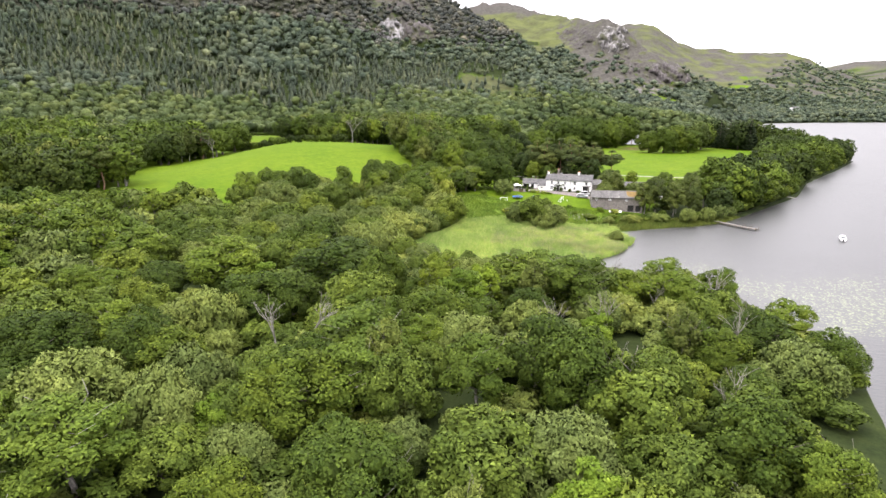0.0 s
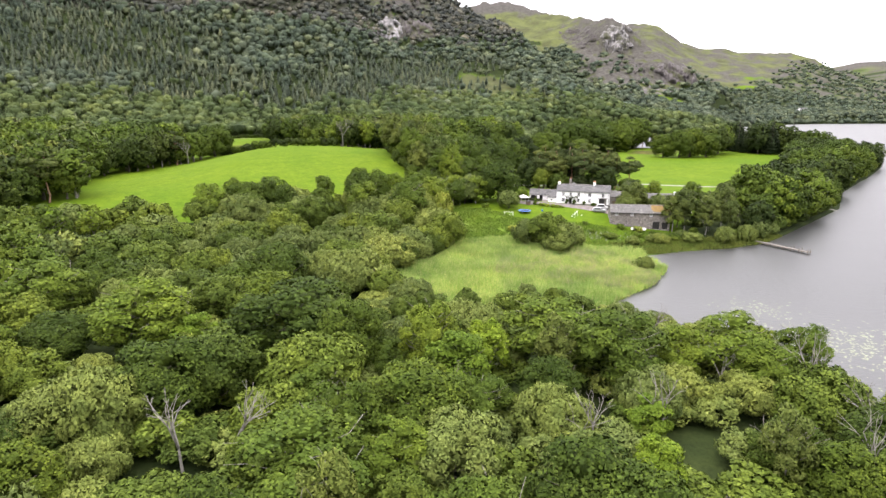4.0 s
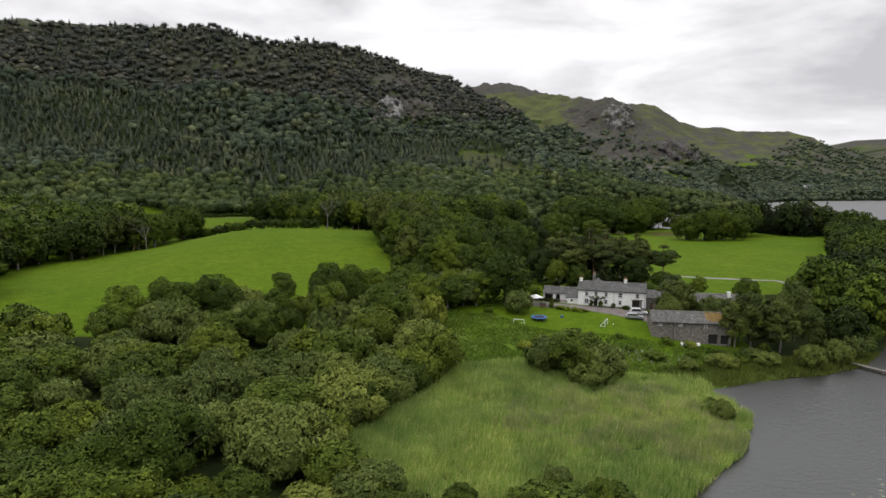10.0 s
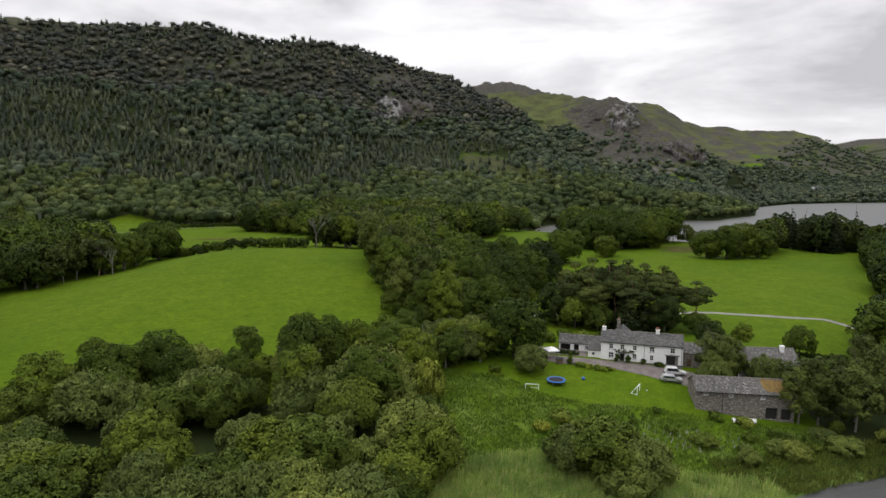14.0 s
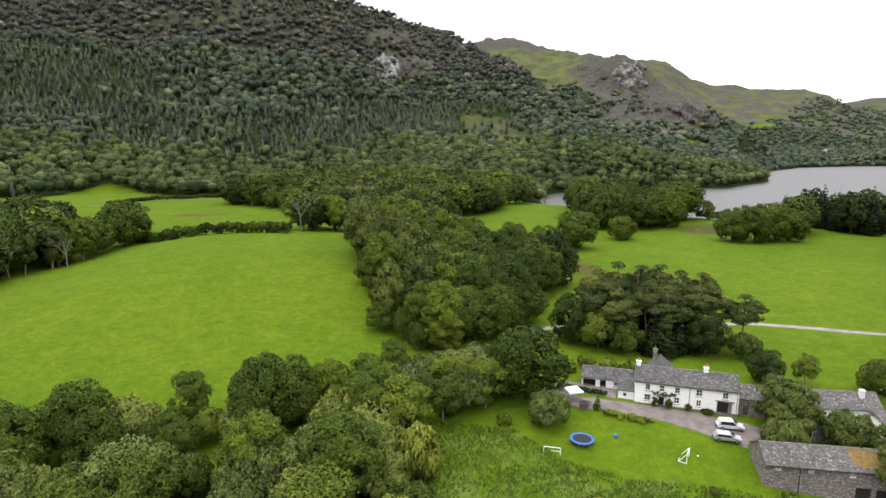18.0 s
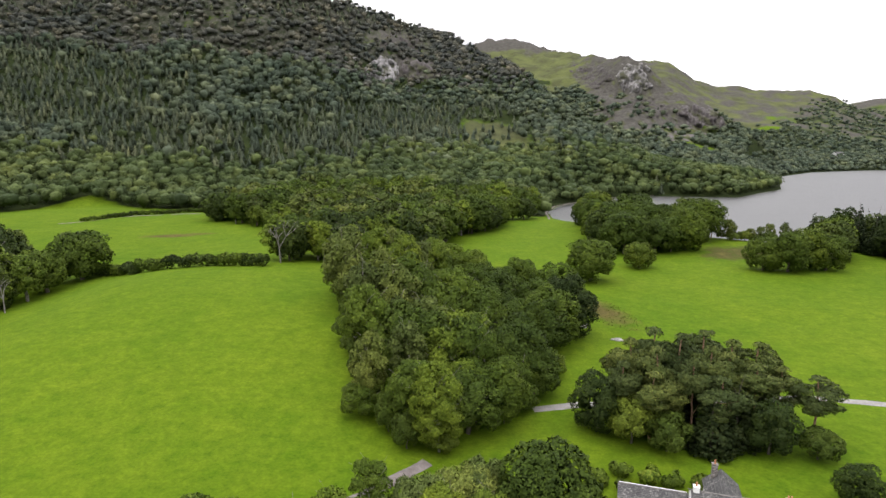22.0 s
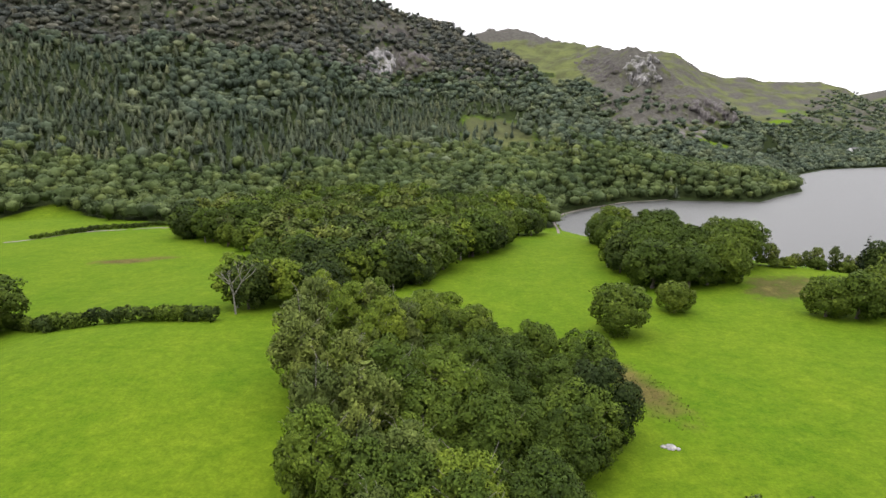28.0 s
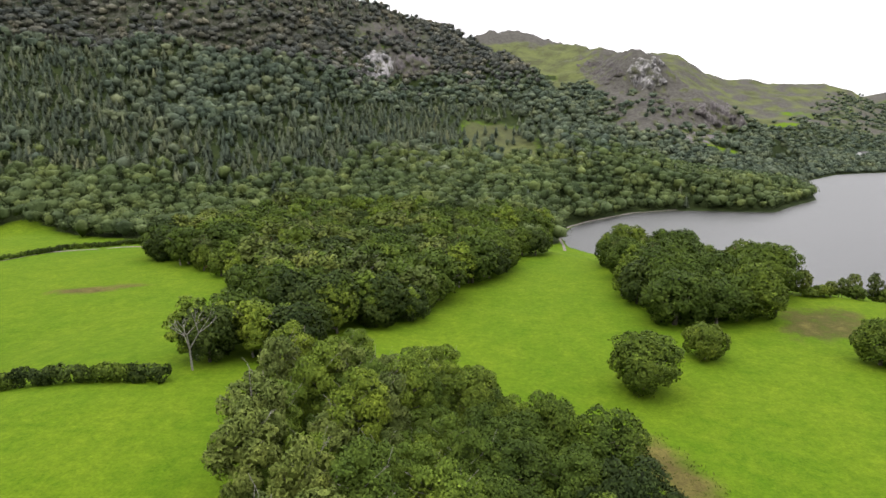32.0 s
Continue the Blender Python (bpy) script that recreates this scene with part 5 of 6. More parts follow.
def window(parent, x, z, w, h, y=0.0, bars=(1, 1), name="window"):
    """A painted sash window set back in its opening: frame, sill, panes and glazing bars."""
    f = bmesh.new()
    t, d = 0.09, y + 0.16
    rings = []
    for depth in (d, d + 0.08):
        for i in (0.0, t):
            rings.append([f.verts.new(c) for c in ((x - w / 2 + i, depth, z + i), (x + w / 2 - i, depth, z + i), (x + w / 2 - i, depth, z + h - i), (x - w / 2 + i, depth, z + h - i))])
    for a, b in ((0, 1), (1, 3), (3, 2), (2, 0)):
        for k in range(4):
            f.faces.new((rings[a][k], rings[a][(k + 1) % 4], rings[b][(k + 1) % 4], rings[b][k]))
    bmesh.ops.recalc_face_normals(f, faces=f.faces[:])
    ob = part(name, f, M["paint_white"], parent, "white painted timber sash")
    for i in range(bars[0]):
        c = x - w / 2 + w * (i + 1) / (bars[0] + 1)
        part("glazing_bar", boxed(c - 0.03, c + 0.03, d + 0.01, d + 0.07, z + t, z + h - t), M["paint_white"], ob)
    for i in range(bars[1]):
        c = z + h * (i + 1) / (bars[1] + 1)
        part("glazing_bar", boxed(x - w / 2 + t, x + w / 2 - t, d + 0.015, d + 0.065, c - 0.03, c + 0.03), M["paint_white"], ob)
    part("pane", boxed(x - w / 2 + 0.02, x + w / 2 - 0.02, d + 0.09, d + 0.12, z + 0.02, z + h - 0.02), M["glass"], ob)
    part("window_sill", boxed(x - w / 2 - 0.1, x + w / 2 + 0.1, y - 0.09, y + 0.15, z - 0.1, z - 0.003, bevel=0.015), M["stone"], ob)
    return ob


def pitched_roof(parent, x0, x1, y0, y1, eave, ridge, mat, over=0.3):
    mid, s = (y0 + y1) / 2, (ridge - eave) / ((y1 - y0) / 2)
    part("roof", slab(x0 - over * 0.6, x1 + over * 0.6, y0 - over, eave - over * s + 0.02, mid, ridge + 0.02), mat, parent, "grey slate roof slope")
    part("roof", slab(x0 - over * 0.6, x1 + over * 0.6, mid, ridge + 0.02, y1 + over, eave - over * s + 0.02), mat, parent, "grey slate roof slope")
    cap = bmesh.new()
    n = max(2, int((x1 - x0) / 0.6))
    for i in range(n):
        a, b = x0 - over * 0.6 + (x1 - x0 + over * 1.2) * i / n, x0 - over * 0.6 + (x1 - x0 + over * 1.2) * (i + 1) / n
        rod(cap, (a + 0.01, mid, ridge + 0.13), (b - 0.01, mid, ridge + 0.13), 0.12, 0.115, 6)
    part("ridge_tile", cap, M["stone"], parent, "row of grey ridge tiles")


def chimney(parent, x, y, z0, z1, pots=2, mat="render_white"):
    st = boxed(x - 0.42, x + 0.42, y - 0.36, y + 0.36, z0, z1, bevel=0.03)
    box(st, x - 0.49, x + 0.49, y - 0.43, y + 0.43, z1, z1 + 0.14, bevel=0.02)
    ob = part("chimney", st, M[mat], parent, "white rendered chimney stack")
    for i in range(pots):
        cx = x - 0.2 * (pots - 1) + 0.4 * i
        part("chimney_pot", rod(bmesh.new(), (cx, y, z1 + 0.14), (cx, y, z1 + 0.75), 0.15, 0.11, 8), M["terracotta"], ob, "terracotta pot")


farmhouse = thing("farmhouse", pose(41.5, 244.8, 6.25, 0, 0, -16.6), "long white rendered two-storey farmhouse with grey slate roof", "house")
upper = [(2.4, 0.95), (5.0, 0.95), (7.8, 0.95), (11.7, 1.15), (16.3, 1.05)]
lower = [(2.4, 1.2), (7.8, 1.0), (11.7, 0.9)]
holes = [(x - w / 2, x + w / 2, 3.0, 4.3) for x, w in upper] + [(x - w / 2, x + w / 2, 0.9, 2.2) for x, w in lower] + [(4.5, 5.5, 0.0, 2.1), (14.9, 17.6, 0.0, 2.45)]
part("wall", front_wall(0, 18.6, 0, 0.5, -0.8, 4.8, holes), M["render_white"], farmhouse, "white rendered front wall")
back = gable(bmesh.new(), 0.0, 18.6, 0.502, 7.0, -0.8, 4.8, 6.7)
part("wall", back, M["render_white"], farmhouse, "white rendered gable walls")
for x, w in upper:
    window(farmhouse, x, 3.0, w, 1.3)
for x, w in lower:
    window(farmhouse, x, 0.9, w, 1.3)
door = part("door", boxed(4.52, 5.48, 0.2, 0.28, 0.02, 2.08, bevel=0.01), M["dark"], farmhouse, "dark painted front door")
part("door_handle", rod(bmesh.new(), (5.36, 0.16, 1.0), (5.36, 0.2, 1.0), 0.035), M["metal"], door)
part("porch", slab(4.1, 5.9, -0.7, 2.25, 0.0, 2.5, 0.1), M["slate"], farmhouse, "small slate canopy over the door")
part("lintel", boxed(14.6, 17.9, -0.12, -0.003, 2.45, 2.7, bevel=0.02), M["timber_grey"], farmhouse, "timber lintel over the cart opening")
# dark slab set in the open cart entrance to stand for its unlit inside
part("cart_shade", boxed(14.95, 17.55, 0.3, 0.4, 0.02, 2.43), M["dark"], farmhouse, "dark slab standing for the unlit cart entrance")
part("door_leaf", boxed(16.9, 17.5, 0.1, 0.18, 0.05, 2.3), M["timber_grey"], farmhouse, "pale half-open door leaf")
part("skirting", boxed(-0.03, 18.63, -0.04, -0.003, -0.5, 0.35), M["stone"], farmhouse, "grey painted plinth")
part("downpipe", rod(bmesh.new(), (10.0, -0.08, 0.1), (10.0, -0.08, 4.7), 0.05), M["dark"], farmhouse, "black rainwater pipe")
part("downpipe", rod(bmesh.new(), (18.3, -0.08, 0.1), (18.3, -0.08, 4.7), 0.05), M["dark"], farmhouse, "black rainwater pipe")
part("gutter", rod(bmesh.new(), (-0.1, -0.32, 4.62), (18.7, -0.32, 4.62), 0.06), M["dark"], farmhouse, "black rainwater gutter")
pitched_roof(farmhouse, 0, 18.6, 0, 7.0, 4.8, 6.7, M["slate"])
chimney(farmhouse, 0.55, 3.5, 5.6, 7.5, 1)
chimney(farmhouse, 13.0, 3.5, 5.9, 7.6, 2)
rear = bmesh.new()
ra = [(2.6, -0.8), (7.4, -0.8), (7.4, 4.6), (5.0, 6.55), (2.6, 4.6)]
prism(rear, ra, 7.003, 11.0)
part("rear_wing", rear, M["render_white"], farmhouse, "white rear wing")
for sx in (-1, 1):
    rs = bmesh.new()
    prism(rs, [(5.0, 6.6), (5.0, 6.76), (5.0 + sx * 2.7, 4.5), (5.0 + sx * 2.7, 4.36)], 3.6, 11.3)
    part("roof", rs, M["slate"], farmhouse, "slate roof of the rear wing")
chimney(farmhouse, 3.9, 10.3, 5.0, 7.9, 1, "rubble")

outbuilding = thing("outbuilding", pose(41.5, 244.8, 6.35, 0, 0, -16.6), "low white outbuilding with open sheds beside the farmhouse", "outbuilding")
oh = [(-10.2, -7.7, 0.0, 2.0), (-6.8, -5.6, 0.0, 2.05), (-4.1, -3.0, 1.0, 1.9), (-1.7, -0.7, 1.0, 1.9)]
part("wall", front_wall(-10.5, -0.2, 4.6, 0.4, -0.8, 2.4, oh), M["render_white"], outbuilding, "white rendered front wall")
part("wall", gable(bmesh.new(), -10.5, -0.2, 5.9, 9.4, -0.8, 2.4, 3.8), M["render_white"], outbuilding, "white rear wall")
part("side_wall", boxed(-10.5, -10.2, 5.003, 5.897, -0.8, 2.38), M["rubble"], outbuilding)
part("side_wall", boxed(-0.5, -0.2, 5.003, 5.897, -0.8, 2.38), M["rubble"], outbuilding)
part("back_panel", boxed(-10.15, -0.55, 5.75, 5.85, -0.4, 2.3), M["dark"], outbuilding, "dark panel behind the openings")
window(outbuilding, -3.55, 1.0, 1.1, 0.9, 4.6, (2, 1)), window(outbuilding, -1.2, 1.0, 1.0, 0.9, 4.6, (2, 1))
pitched_roof(outbuilding, -10.5, -0.2, 4.6, 9.4, 2.4, 3.85, M["slate"])
leanto = thing("lean_to", pose(41.5, 244.8, 6.35, 0, 0, -16.6), "small white lean-to with slate roof against the gable", "outbuilding")
part("wall", boxed(-3.1, -0.02, 0.7, 4.5, -0.8, 1.95), M["render_white"], leanto)
part("roof", slab(-3.25, -0.02, 0.5, 1.96, 4.56, 3.0), M["slate"], leanto)
part("window", boxed(-2.1, -1.5, 0.66, 0.697, 0.9, 1.5), M["glass"], leanto)

cottage = thing("stone_wing", pose(41.5, 244.8, 6.1, 0, 0, -16.6), "lower stone wing with slate roof joined to the farmhouse", "outbuilding")
ch = [(19.6, 20.6, 0.0, 2.0), (22.4, 23.4, 1.0, 2.0)]
part("wall", front_wall(18.65, 27.0, 1.0, 0.5, -0.8, 3.4, ch), M["rubble"], cottage, "grey rubble front wall")
part("wall", gable(bmesh.new(), 18.65, 27.0, 1.502, 6.4, -0.8, 3.4, 5.0), M["rubble"], cottage, "grey rubble rear walls")
part("door", boxed(19.62, 20.58, 1.2, 1.28, 0.02, 1.98), M["timber_brown"], cottage)
window(cottage, 22.9, 1.0, 1.0, 1.0, 1.0)
pitched_roof(cottage, 18.65, 27.0, 1.0, 6.4, 3.4, 5.05, M["slate_pale"])

byre = thing("long_byre", pose(70.5, 239.6, 5.6, 0, 0, -5), "long low white byre with pale slate roof", "outbuilding")
bh = [(4.6, 5.4, 1.0, 1.8), (7.6, 8.2, 1.1, 1.7), (9.4, 10.0, 1.1, 1.7), (2.6, 3.7, 0.6, 2.0)]
part("wall", front_wall(0, 15.0, 0, 0.4, -0.9, 2.6, bh), M["render_white"], byre, "white rendered front wall")
part("wall", gable(bmesh.new(), 0, 15.0, 0.402, 6.2, -0.9, 2.6, 4.6), M["render_white"], byre, "white gable walls")
for x, z, w, h in ((5.0, 1.0, 0.8, 0.8), (7.9, 1.1, 0.6, 0.6), (9.7, 1.1, 0.6, 0.6), (3.15, 0.6, 1.1, 1.4)):
    window(byre, x, z, w, h, 0, (1, 0))
pitched_roof(byre, 0, 15.0, 0, 6.2, 2.6, 4.65, M["slate_pale"])
chimney(byre, 12.2, 2.2, 3.2, 5.4, 0)
part("lean_to_roof", slab(12.6, 16.2, -5.5, 1.5, -0.35, 2.5), M["slate_pale"], byre, "slate lean-to roof")
part("lean_to_wall", boxed(12.7, 16.1, -5.3, -0.42, -0.9, 1.5), M["render_white"], byre)

barn = thing("barn", pose(54.9, 221.0, 2.4, 0, 0, -8.5), "grey rubble stone barn with slate roof by the lake", "barn")
wins = [(1.9, 3.9), (6.7, 3.9), (12.7, 3.7)]
holes = [(x - 0.5, x + 0.5, z, z + 0.85) for x, z in wins] + [(13.3, 15.5, -0.2, 2.2), (16.2, 18.0, -0.2, 2.0)]
part("wall", front_wall(0, 18.6, 0, 0.55, -1.2, 5.0, holes), M["rubble"], barn, "grey rubble front wall with dark doorways")
part("wall", gable(bmesh.new(), 0, 18.6, 0.552, 6.8, -1.2, 5.0, 6.9), M["rubble"], barn, "grey rubble gable walls")
for x, z in wins:
    window(barn, x, z, 1.0, 0.85, 0, (3, 2))
part("door", boxed(13.32, 15.48, 0.35, 0.45, -0.2, 2.18), M["dark"], barn, "dark boarded double door")
part("door", boxed(16.22, 17.98, 0.35, 0.45, -0.2, 1.98), M["dark"], barn, "dark boarded door")
part("lintel", boxed(13.0, 15.8, -0.06, -0.003, 2.2, 2.45), M["stone"], barn, "long stone lintel")
part("downpipe", rod(bmesh.new(), (5.1, -0.08, -0.6), (5.1, -0.08, 4.9), 0.06), M["dark"], barn, "black rainwater pipe")
part("gutter", rod(bmesh.new(), (-0.1, -0.34, 4.8), (18.7, -0.34, 4.8), 0.07), M["dark"], barn, "black gutter")
pitched_roof(barn, 0, 18.6, 0, 6.8, 5.0, 6.95, M["slate_pale"])
mossy = bmesh.new()
for i in range(16):
    a, b = 12.9 + i * 0.36, 12.9 + (i + 1) * 0.36
    lo, hi = 0.15 + 0.35 * rng.random() + max(0, 0.5 - i * 0.12), 3.35 - 0.4 * rng.random()
    s = 1.95 / 3.4
    vs = [mossy.verts.new(c) for c in ((a, lo, 5.19 + lo * s), (b, lo, 5.19 + lo * s), (b, hi, 5.19 + hi * s), (a, hi, 5.19 + hi * s))]
    mossy.faces.new(vs)
part("moss", mossy, M["moss"], barn, "orange-brown moss on the slates")

# ---- ground that is not grass: the yard and the farm track ----
def strip(name, line, width, mat, label, category, lift=0.06):
    """A made way draped over the land along a line of points."""
    pts = []
    for (ax, ay), (bx, by) in zip(line, line[1:]):
        n = max(1, int(math.hypot(bx - ax, by - ay) / 1.5))
        pts += [(ax + (bx - ax) * i / n, ay + (by - ay) * i / n) for i in range(n)]
    pts.append(line[-1])
    p = np.array(pts)
    for _ in range(6):
        p[1:-1] = (p[:-2] + 2 * p[1:-1] + p[2:]) / 4
    d = np.gradient(p, axis=0)
    d /= np.linalg.norm(d, axis=1, keepdims=True)
    side = np.stack([-d[:, 1], d[:, 0]], -1)
    cols = []
    for u in (-0.5, -0.25, 0, 0.25, 0.5):
        w = width * (1 + 0.12 * waves(p[:, 0] + u * 9, p[:, 1], 9, 3, 2))[:, None]
        q = p + side * u * w
        cols.append(np.stack([q[:, 0], q[:, 1], ground(q[:, 0], q[:, 1]) + lift - (0.03 if abs(u) == 0.5 else 0)], -1))
    v = np.stack(cols, 1)
    n = len(p)
    quad = (np.arange(n - 1)[:, None] * 5 + np.arange(4)[None]).ravel()
    me = mesh_from(name, v, np.stack([quad, quad + 1, quad + 6, quad + 5], -1), [mat], True)
    return tagged(new(name, me), label, category, kind="structure")


strip("track", [(24, 287.5), (36, 290), (54, 291.5), (70, 292.5), (88, 294), (103, 292), (121, 285), (150, 272), (185, 250)], 2.6, M["track"], "pale stony farm track across the pasture", "track")
strip("track", [(-11, 251), (-6, 255.5), (-2, 260), (2, 264)], 2.6, M["gravel"], "worn stony gateway track", "track")
strip("lane", [(-250, 545), (-238, 560), (-226, 580), (-192, 597), (-158, 599)], 2.4, M["gravel"], "narrow lane beside a hedge at the far field", "lane")
strip("beach", [(84, 632), (87, 652), (90, 690), (106, 734), (131, 766), (184, 818), (236, 841)], 2.0, M["gravel"], "narrow grey shingle beach round the bay", "beach", 0.12)
strip("yard", [(26, 247.5), (33, 243.2), (40, 242.3), (46, 239.4), (50.5, 236.6), (54.5, 233.8), (57.8, 231.5)], 4.6, M["gravel"], "pinkish gravel drive before the farmhouse", "drive")
strip("yard", [(44, 240.8), (51, 238.2), (58.5, 236.2), (60.5, 233.0)], 5.2, M["gravel"], "pinkish gravel parking before the farmhouse", "drive", 0.09)
strip("yard", [(27, 252.5), (32, 250.6), (39, 248.4)], 5.0, M["gravel"], "grey gravel yard before the outbuilding", "yard")

# ---- small things about the farm ----
def leaf_blob(lobes, leaves, size):
    boughs = np.array(lobes, float)
    d = unit(rng.normal(0, 1, (len(boughs), 5, 3)) + (0, 0, 0.4))
    bosses = np.concatenate([boughs[:, None, :3] + d * boughs[:, None, 3:] * 0.75, boughs[:, None, 3:] * rng.uniform(0.32, 0.5, (len(boughs), 5, 1))], -1).reshape(-1, 4)
    crown = lobed((boughs, bosses, boughs[:, :3].mean(0) - (0, 0, 0.3), 1.0), leaves, size)
    return mesh_from("leaves", crown[0], crown[1], [], normals=crown[2])


def shrub(name, x, y, radius, mat, label, height=1.0, n=9, leaves=420, lift=0.0):
    ob = thing(name, pose(x, y, gz(x, y) + lift), label, "shrub", "shrubs")
    lobes = [(rng.uniform(-1, 1) * radius * 0.6, rng.uniform(-1, 1) * radius * 0.6, radius * height * rng.uniform(0.3, 0.85), radius * rng.uniform(0.35, 0.55)) for _ in range(n)]
    part("foliage", leaf_blob(lobes, leaves, max(0.16, radius * 0.17)), M[mat], ob)
    part("stem", rod(bmesh.new(), (0, 0, -0.3), (0, 0, radius * 0.6), 0.05, 0.03, 5), M["bark"], ob)
    return ob


def on_house(x, y):
    p = farmhouse.matrix_world @ Vector((x, y, 0))
    return p.x, p.y


for x, r, h, label in ((3.6, 0.75, 2.4, "climbing shrub on the white wall"), (6.4, 0.8, 2.3, "climbing shrub on the white wall"), (9.8, 0.7, 2.0, "green bush against the white wall"), (13.3, 0.95, 1.15, "round clipped bush by the house")):
    hx, hy = on_house(x, -0.75)
    shrub("climber" if r < 0.9 else "clipped_bush", hx, hy, r, "leaf_oak", label, h, 10, 420)
part("climber_leaves", leaf_blob([(rng.uniform(3.2, 7.2), -0.12, rng.uniform(2.1, 3.0), rng.uniform(0.2, 0.42)) for _ in range(16)], 420, 0.16), M["leaf_oak"], farmhouse, "creeper over the doorway")
for i in range(9):
    x, y = 34.6 + i * 0.95 + rng.uniform(-0.4, 0.4), 239.4 - i * 0.34 + rng.uniform(-0.8, 0.8)
    shrub("flower_shrub", x, y, rng.uniform(0.55, 0.95), ("leaf_lime", "leaf_ash", "leaf_lime")[i % 3], "yellow-green garden shrub in the flower bed", 0.9, 7, 260)
fir = thing("garden_conifer", pose(33.4, 241.3, gz(33.4, 241.3)), "small bright green conical garden conifer", "shrub")
part("foliage", leaf_blob([(0, 0, 0.4 + i * 0.36, 0.78 * (1 - i / 8.6)) for i in range(8)], 420, 0.16), M["leaf_ash"], fir)
for i in range(10):
    x, y = 29.6 + i * 0.72, 250.4 - i * 0.32
    shrub("yard_hedge", x, y, 0.75, "leaf_dark", "dark clipped hedge bush beside the yard", 1.1, 6, 260)
for x, y, r, mat in ((36, 262, 2.0, "leaf_ash"), (40, 260, 2.2, "leaf_lime"), (44, 259, 1.8, "leaf_ash"), (31.5, 259.5, 2.2, "leaf_ash"), (48, 258, 1.9, "leaf_oak"), (35, 257.5, 1.5, "leaf_oak"), (57.5, 217.5, 1.3, "leaf_ash"),
                     (62.5, 216.2, 1.5, "leaf_weeping"), (66, 211, 1.8, "leaf_ash"), (72, 209, 1.9, "leaf_oak"), (61, 211, 1.3, "leaf_ash"), (79, 209.5, 2.0, "leaf_ash"),
                     (87, 208.5, 2.0, "leaf_copper"), (92, 212, 2.3, "leaf_ash"), (58, 207, 1.3, "leaf_sallow"), (50.5, 178, 1.7, "leaf_ash"), (52.5, 182, 1.5, "leaf_ash"), (34, 210, 1.2, "leaf_ash"), (40, 214, 1.0, "leaf_ash"),
                     (47, 212, 1.1, "leaf_ash"), (46, 218, 0.9, "leaf_ash"), (26, 214, 1.8, "leaf_weeping"), (22, 211, 1.6, "leaf_weeping"), (29, 211, 1.7, "leaf_weeping"), (12, 243, 2.0, "leaf_ash"), (84, 226, 2.2, "leaf_oak"),
                     (70, 226, 1.7, "leaf_oak"), (75, 224.5, 1.8, "leaf_ash"), (15, 236, 1.4, "leaf_ash"), (5, 238, 1.8, "leaf_oak")):
    shrub("garden_shrub" if y > 225 else "meadow_shrub", x, y, r, mat, "rounded green shrub at the edge of the grass", 1.0, 11, 480)

# trampoline
tramp = thing("trampoline", pose(28.2, 230.7, gz(28.2, 230.7)), "round garden trampoline with blue padded rim on the lawn", "trampoline")
part("mat", rod(bmesh.new(), (0, 0, 0.84), (0, 0, 0.87), 1.62, None, 28), M["rubber"], tramp, "black jumping mat")
pad = bmesh.new()
for i in range(28):
    a, b = i / 28 * 6.2832, (i + 1) / 28 * 6.2832
    quads = [[(r * math.cos(t), r * math.sin(t), z) for t in (a, b)] for r, z in ((1.6, 0.86), (1.68, 0.92), (2.05, 0.92), (2.12, 0.8))]
    for p, q in zip(quads, quads[1:]):
        pad.faces.new([pad.verts.new(c) for c in (p[0], q[0], q[1], p[1])])
bmesh.ops.remove_doubles(pad, verts=pad.verts[:], dist=0.001)
part("rim_pad", pad, M["blue"], tramp, "blue padded rim")
for i in range(6):
    a = i / 6 * 6.2832
    part("leg", rod(bmesh.new(), (1.9 * math.cos(a), 1.9 * math.sin(a), -0.1), (1.9 * math.cos(a), 1.9 * math.sin(a), 0.84), 0.04), M["metal"], tramp)


def goal(x, y, turn, width, height, depth):
    ob = thing("football_goal", pose(x, y, gz(x, y), 0, 0, turn), "small white football goal frame on the grass", "goal", "goals on the lawn")
    r = 0.07
    for s in (-1, 1):
        part("post", rod(bmesh.new(), (s * width / 2, 0, -0.1), (s * width / 2, 0, height), r), M["paint_white"], ob)
        part("stay", rod(bmesh.new(), (s * width / 2, 0, height), (s * width / 2, depth, 0.05), r * 0.7), M["paint_white"], ob)
        part("ground_bar", rod(bmesh.new(), (s * width / 2, 0, 0.05), (s * width / 2, depth, 0.05), r * 0.7), M["paint_white"], ob)
    part("crossbar", rod(bmesh.new(), (-width / 2, 0, height), (width / 2, 0, height), r), M["paint_white"], ob)
    part("back_bar", rod(bmesh.new(), (-width / 2, depth, 0.05), (width / 2, depth, 0.05), r * 0.7), M["paint_white"], ob)


goal(22.5, 227.7, -12, 2.8, 1.1, 0.7)
goal(44.8, 226.0, 60, 2.4, 1.7, 1.3)
ball_ob = thing("ball", pose(34.5, 232.2, gz(34.5, 232.2)), "blue play ball lying on the lawn", "ball")
bb = bmesh.new()
bmesh.ops.create_icosphere(bb, subdivisions=2, radius=0.38, matrix=Matrix.Translation((0, 0, 0.36)))
part("shell", bb, M["blue"], ball_ob)
part("valve", rod(bmesh.new(), (0, 0, 0.72), (0, 0, 0.75), 0.04), M["paint_white"], ball_ob)
fb = thing("football", pose(46.9, 227.0, gz(46.9, 227.0)), "white football lying on the lawn", "ball")
bb = bmesh.new()
bmesh.ops.create_icosphere(bb, subdivisions=2, radius=0.16, matrix=Matrix.Translation((0, 0, 0.15)))
part("shell", bb, M["paint_white"], fb)
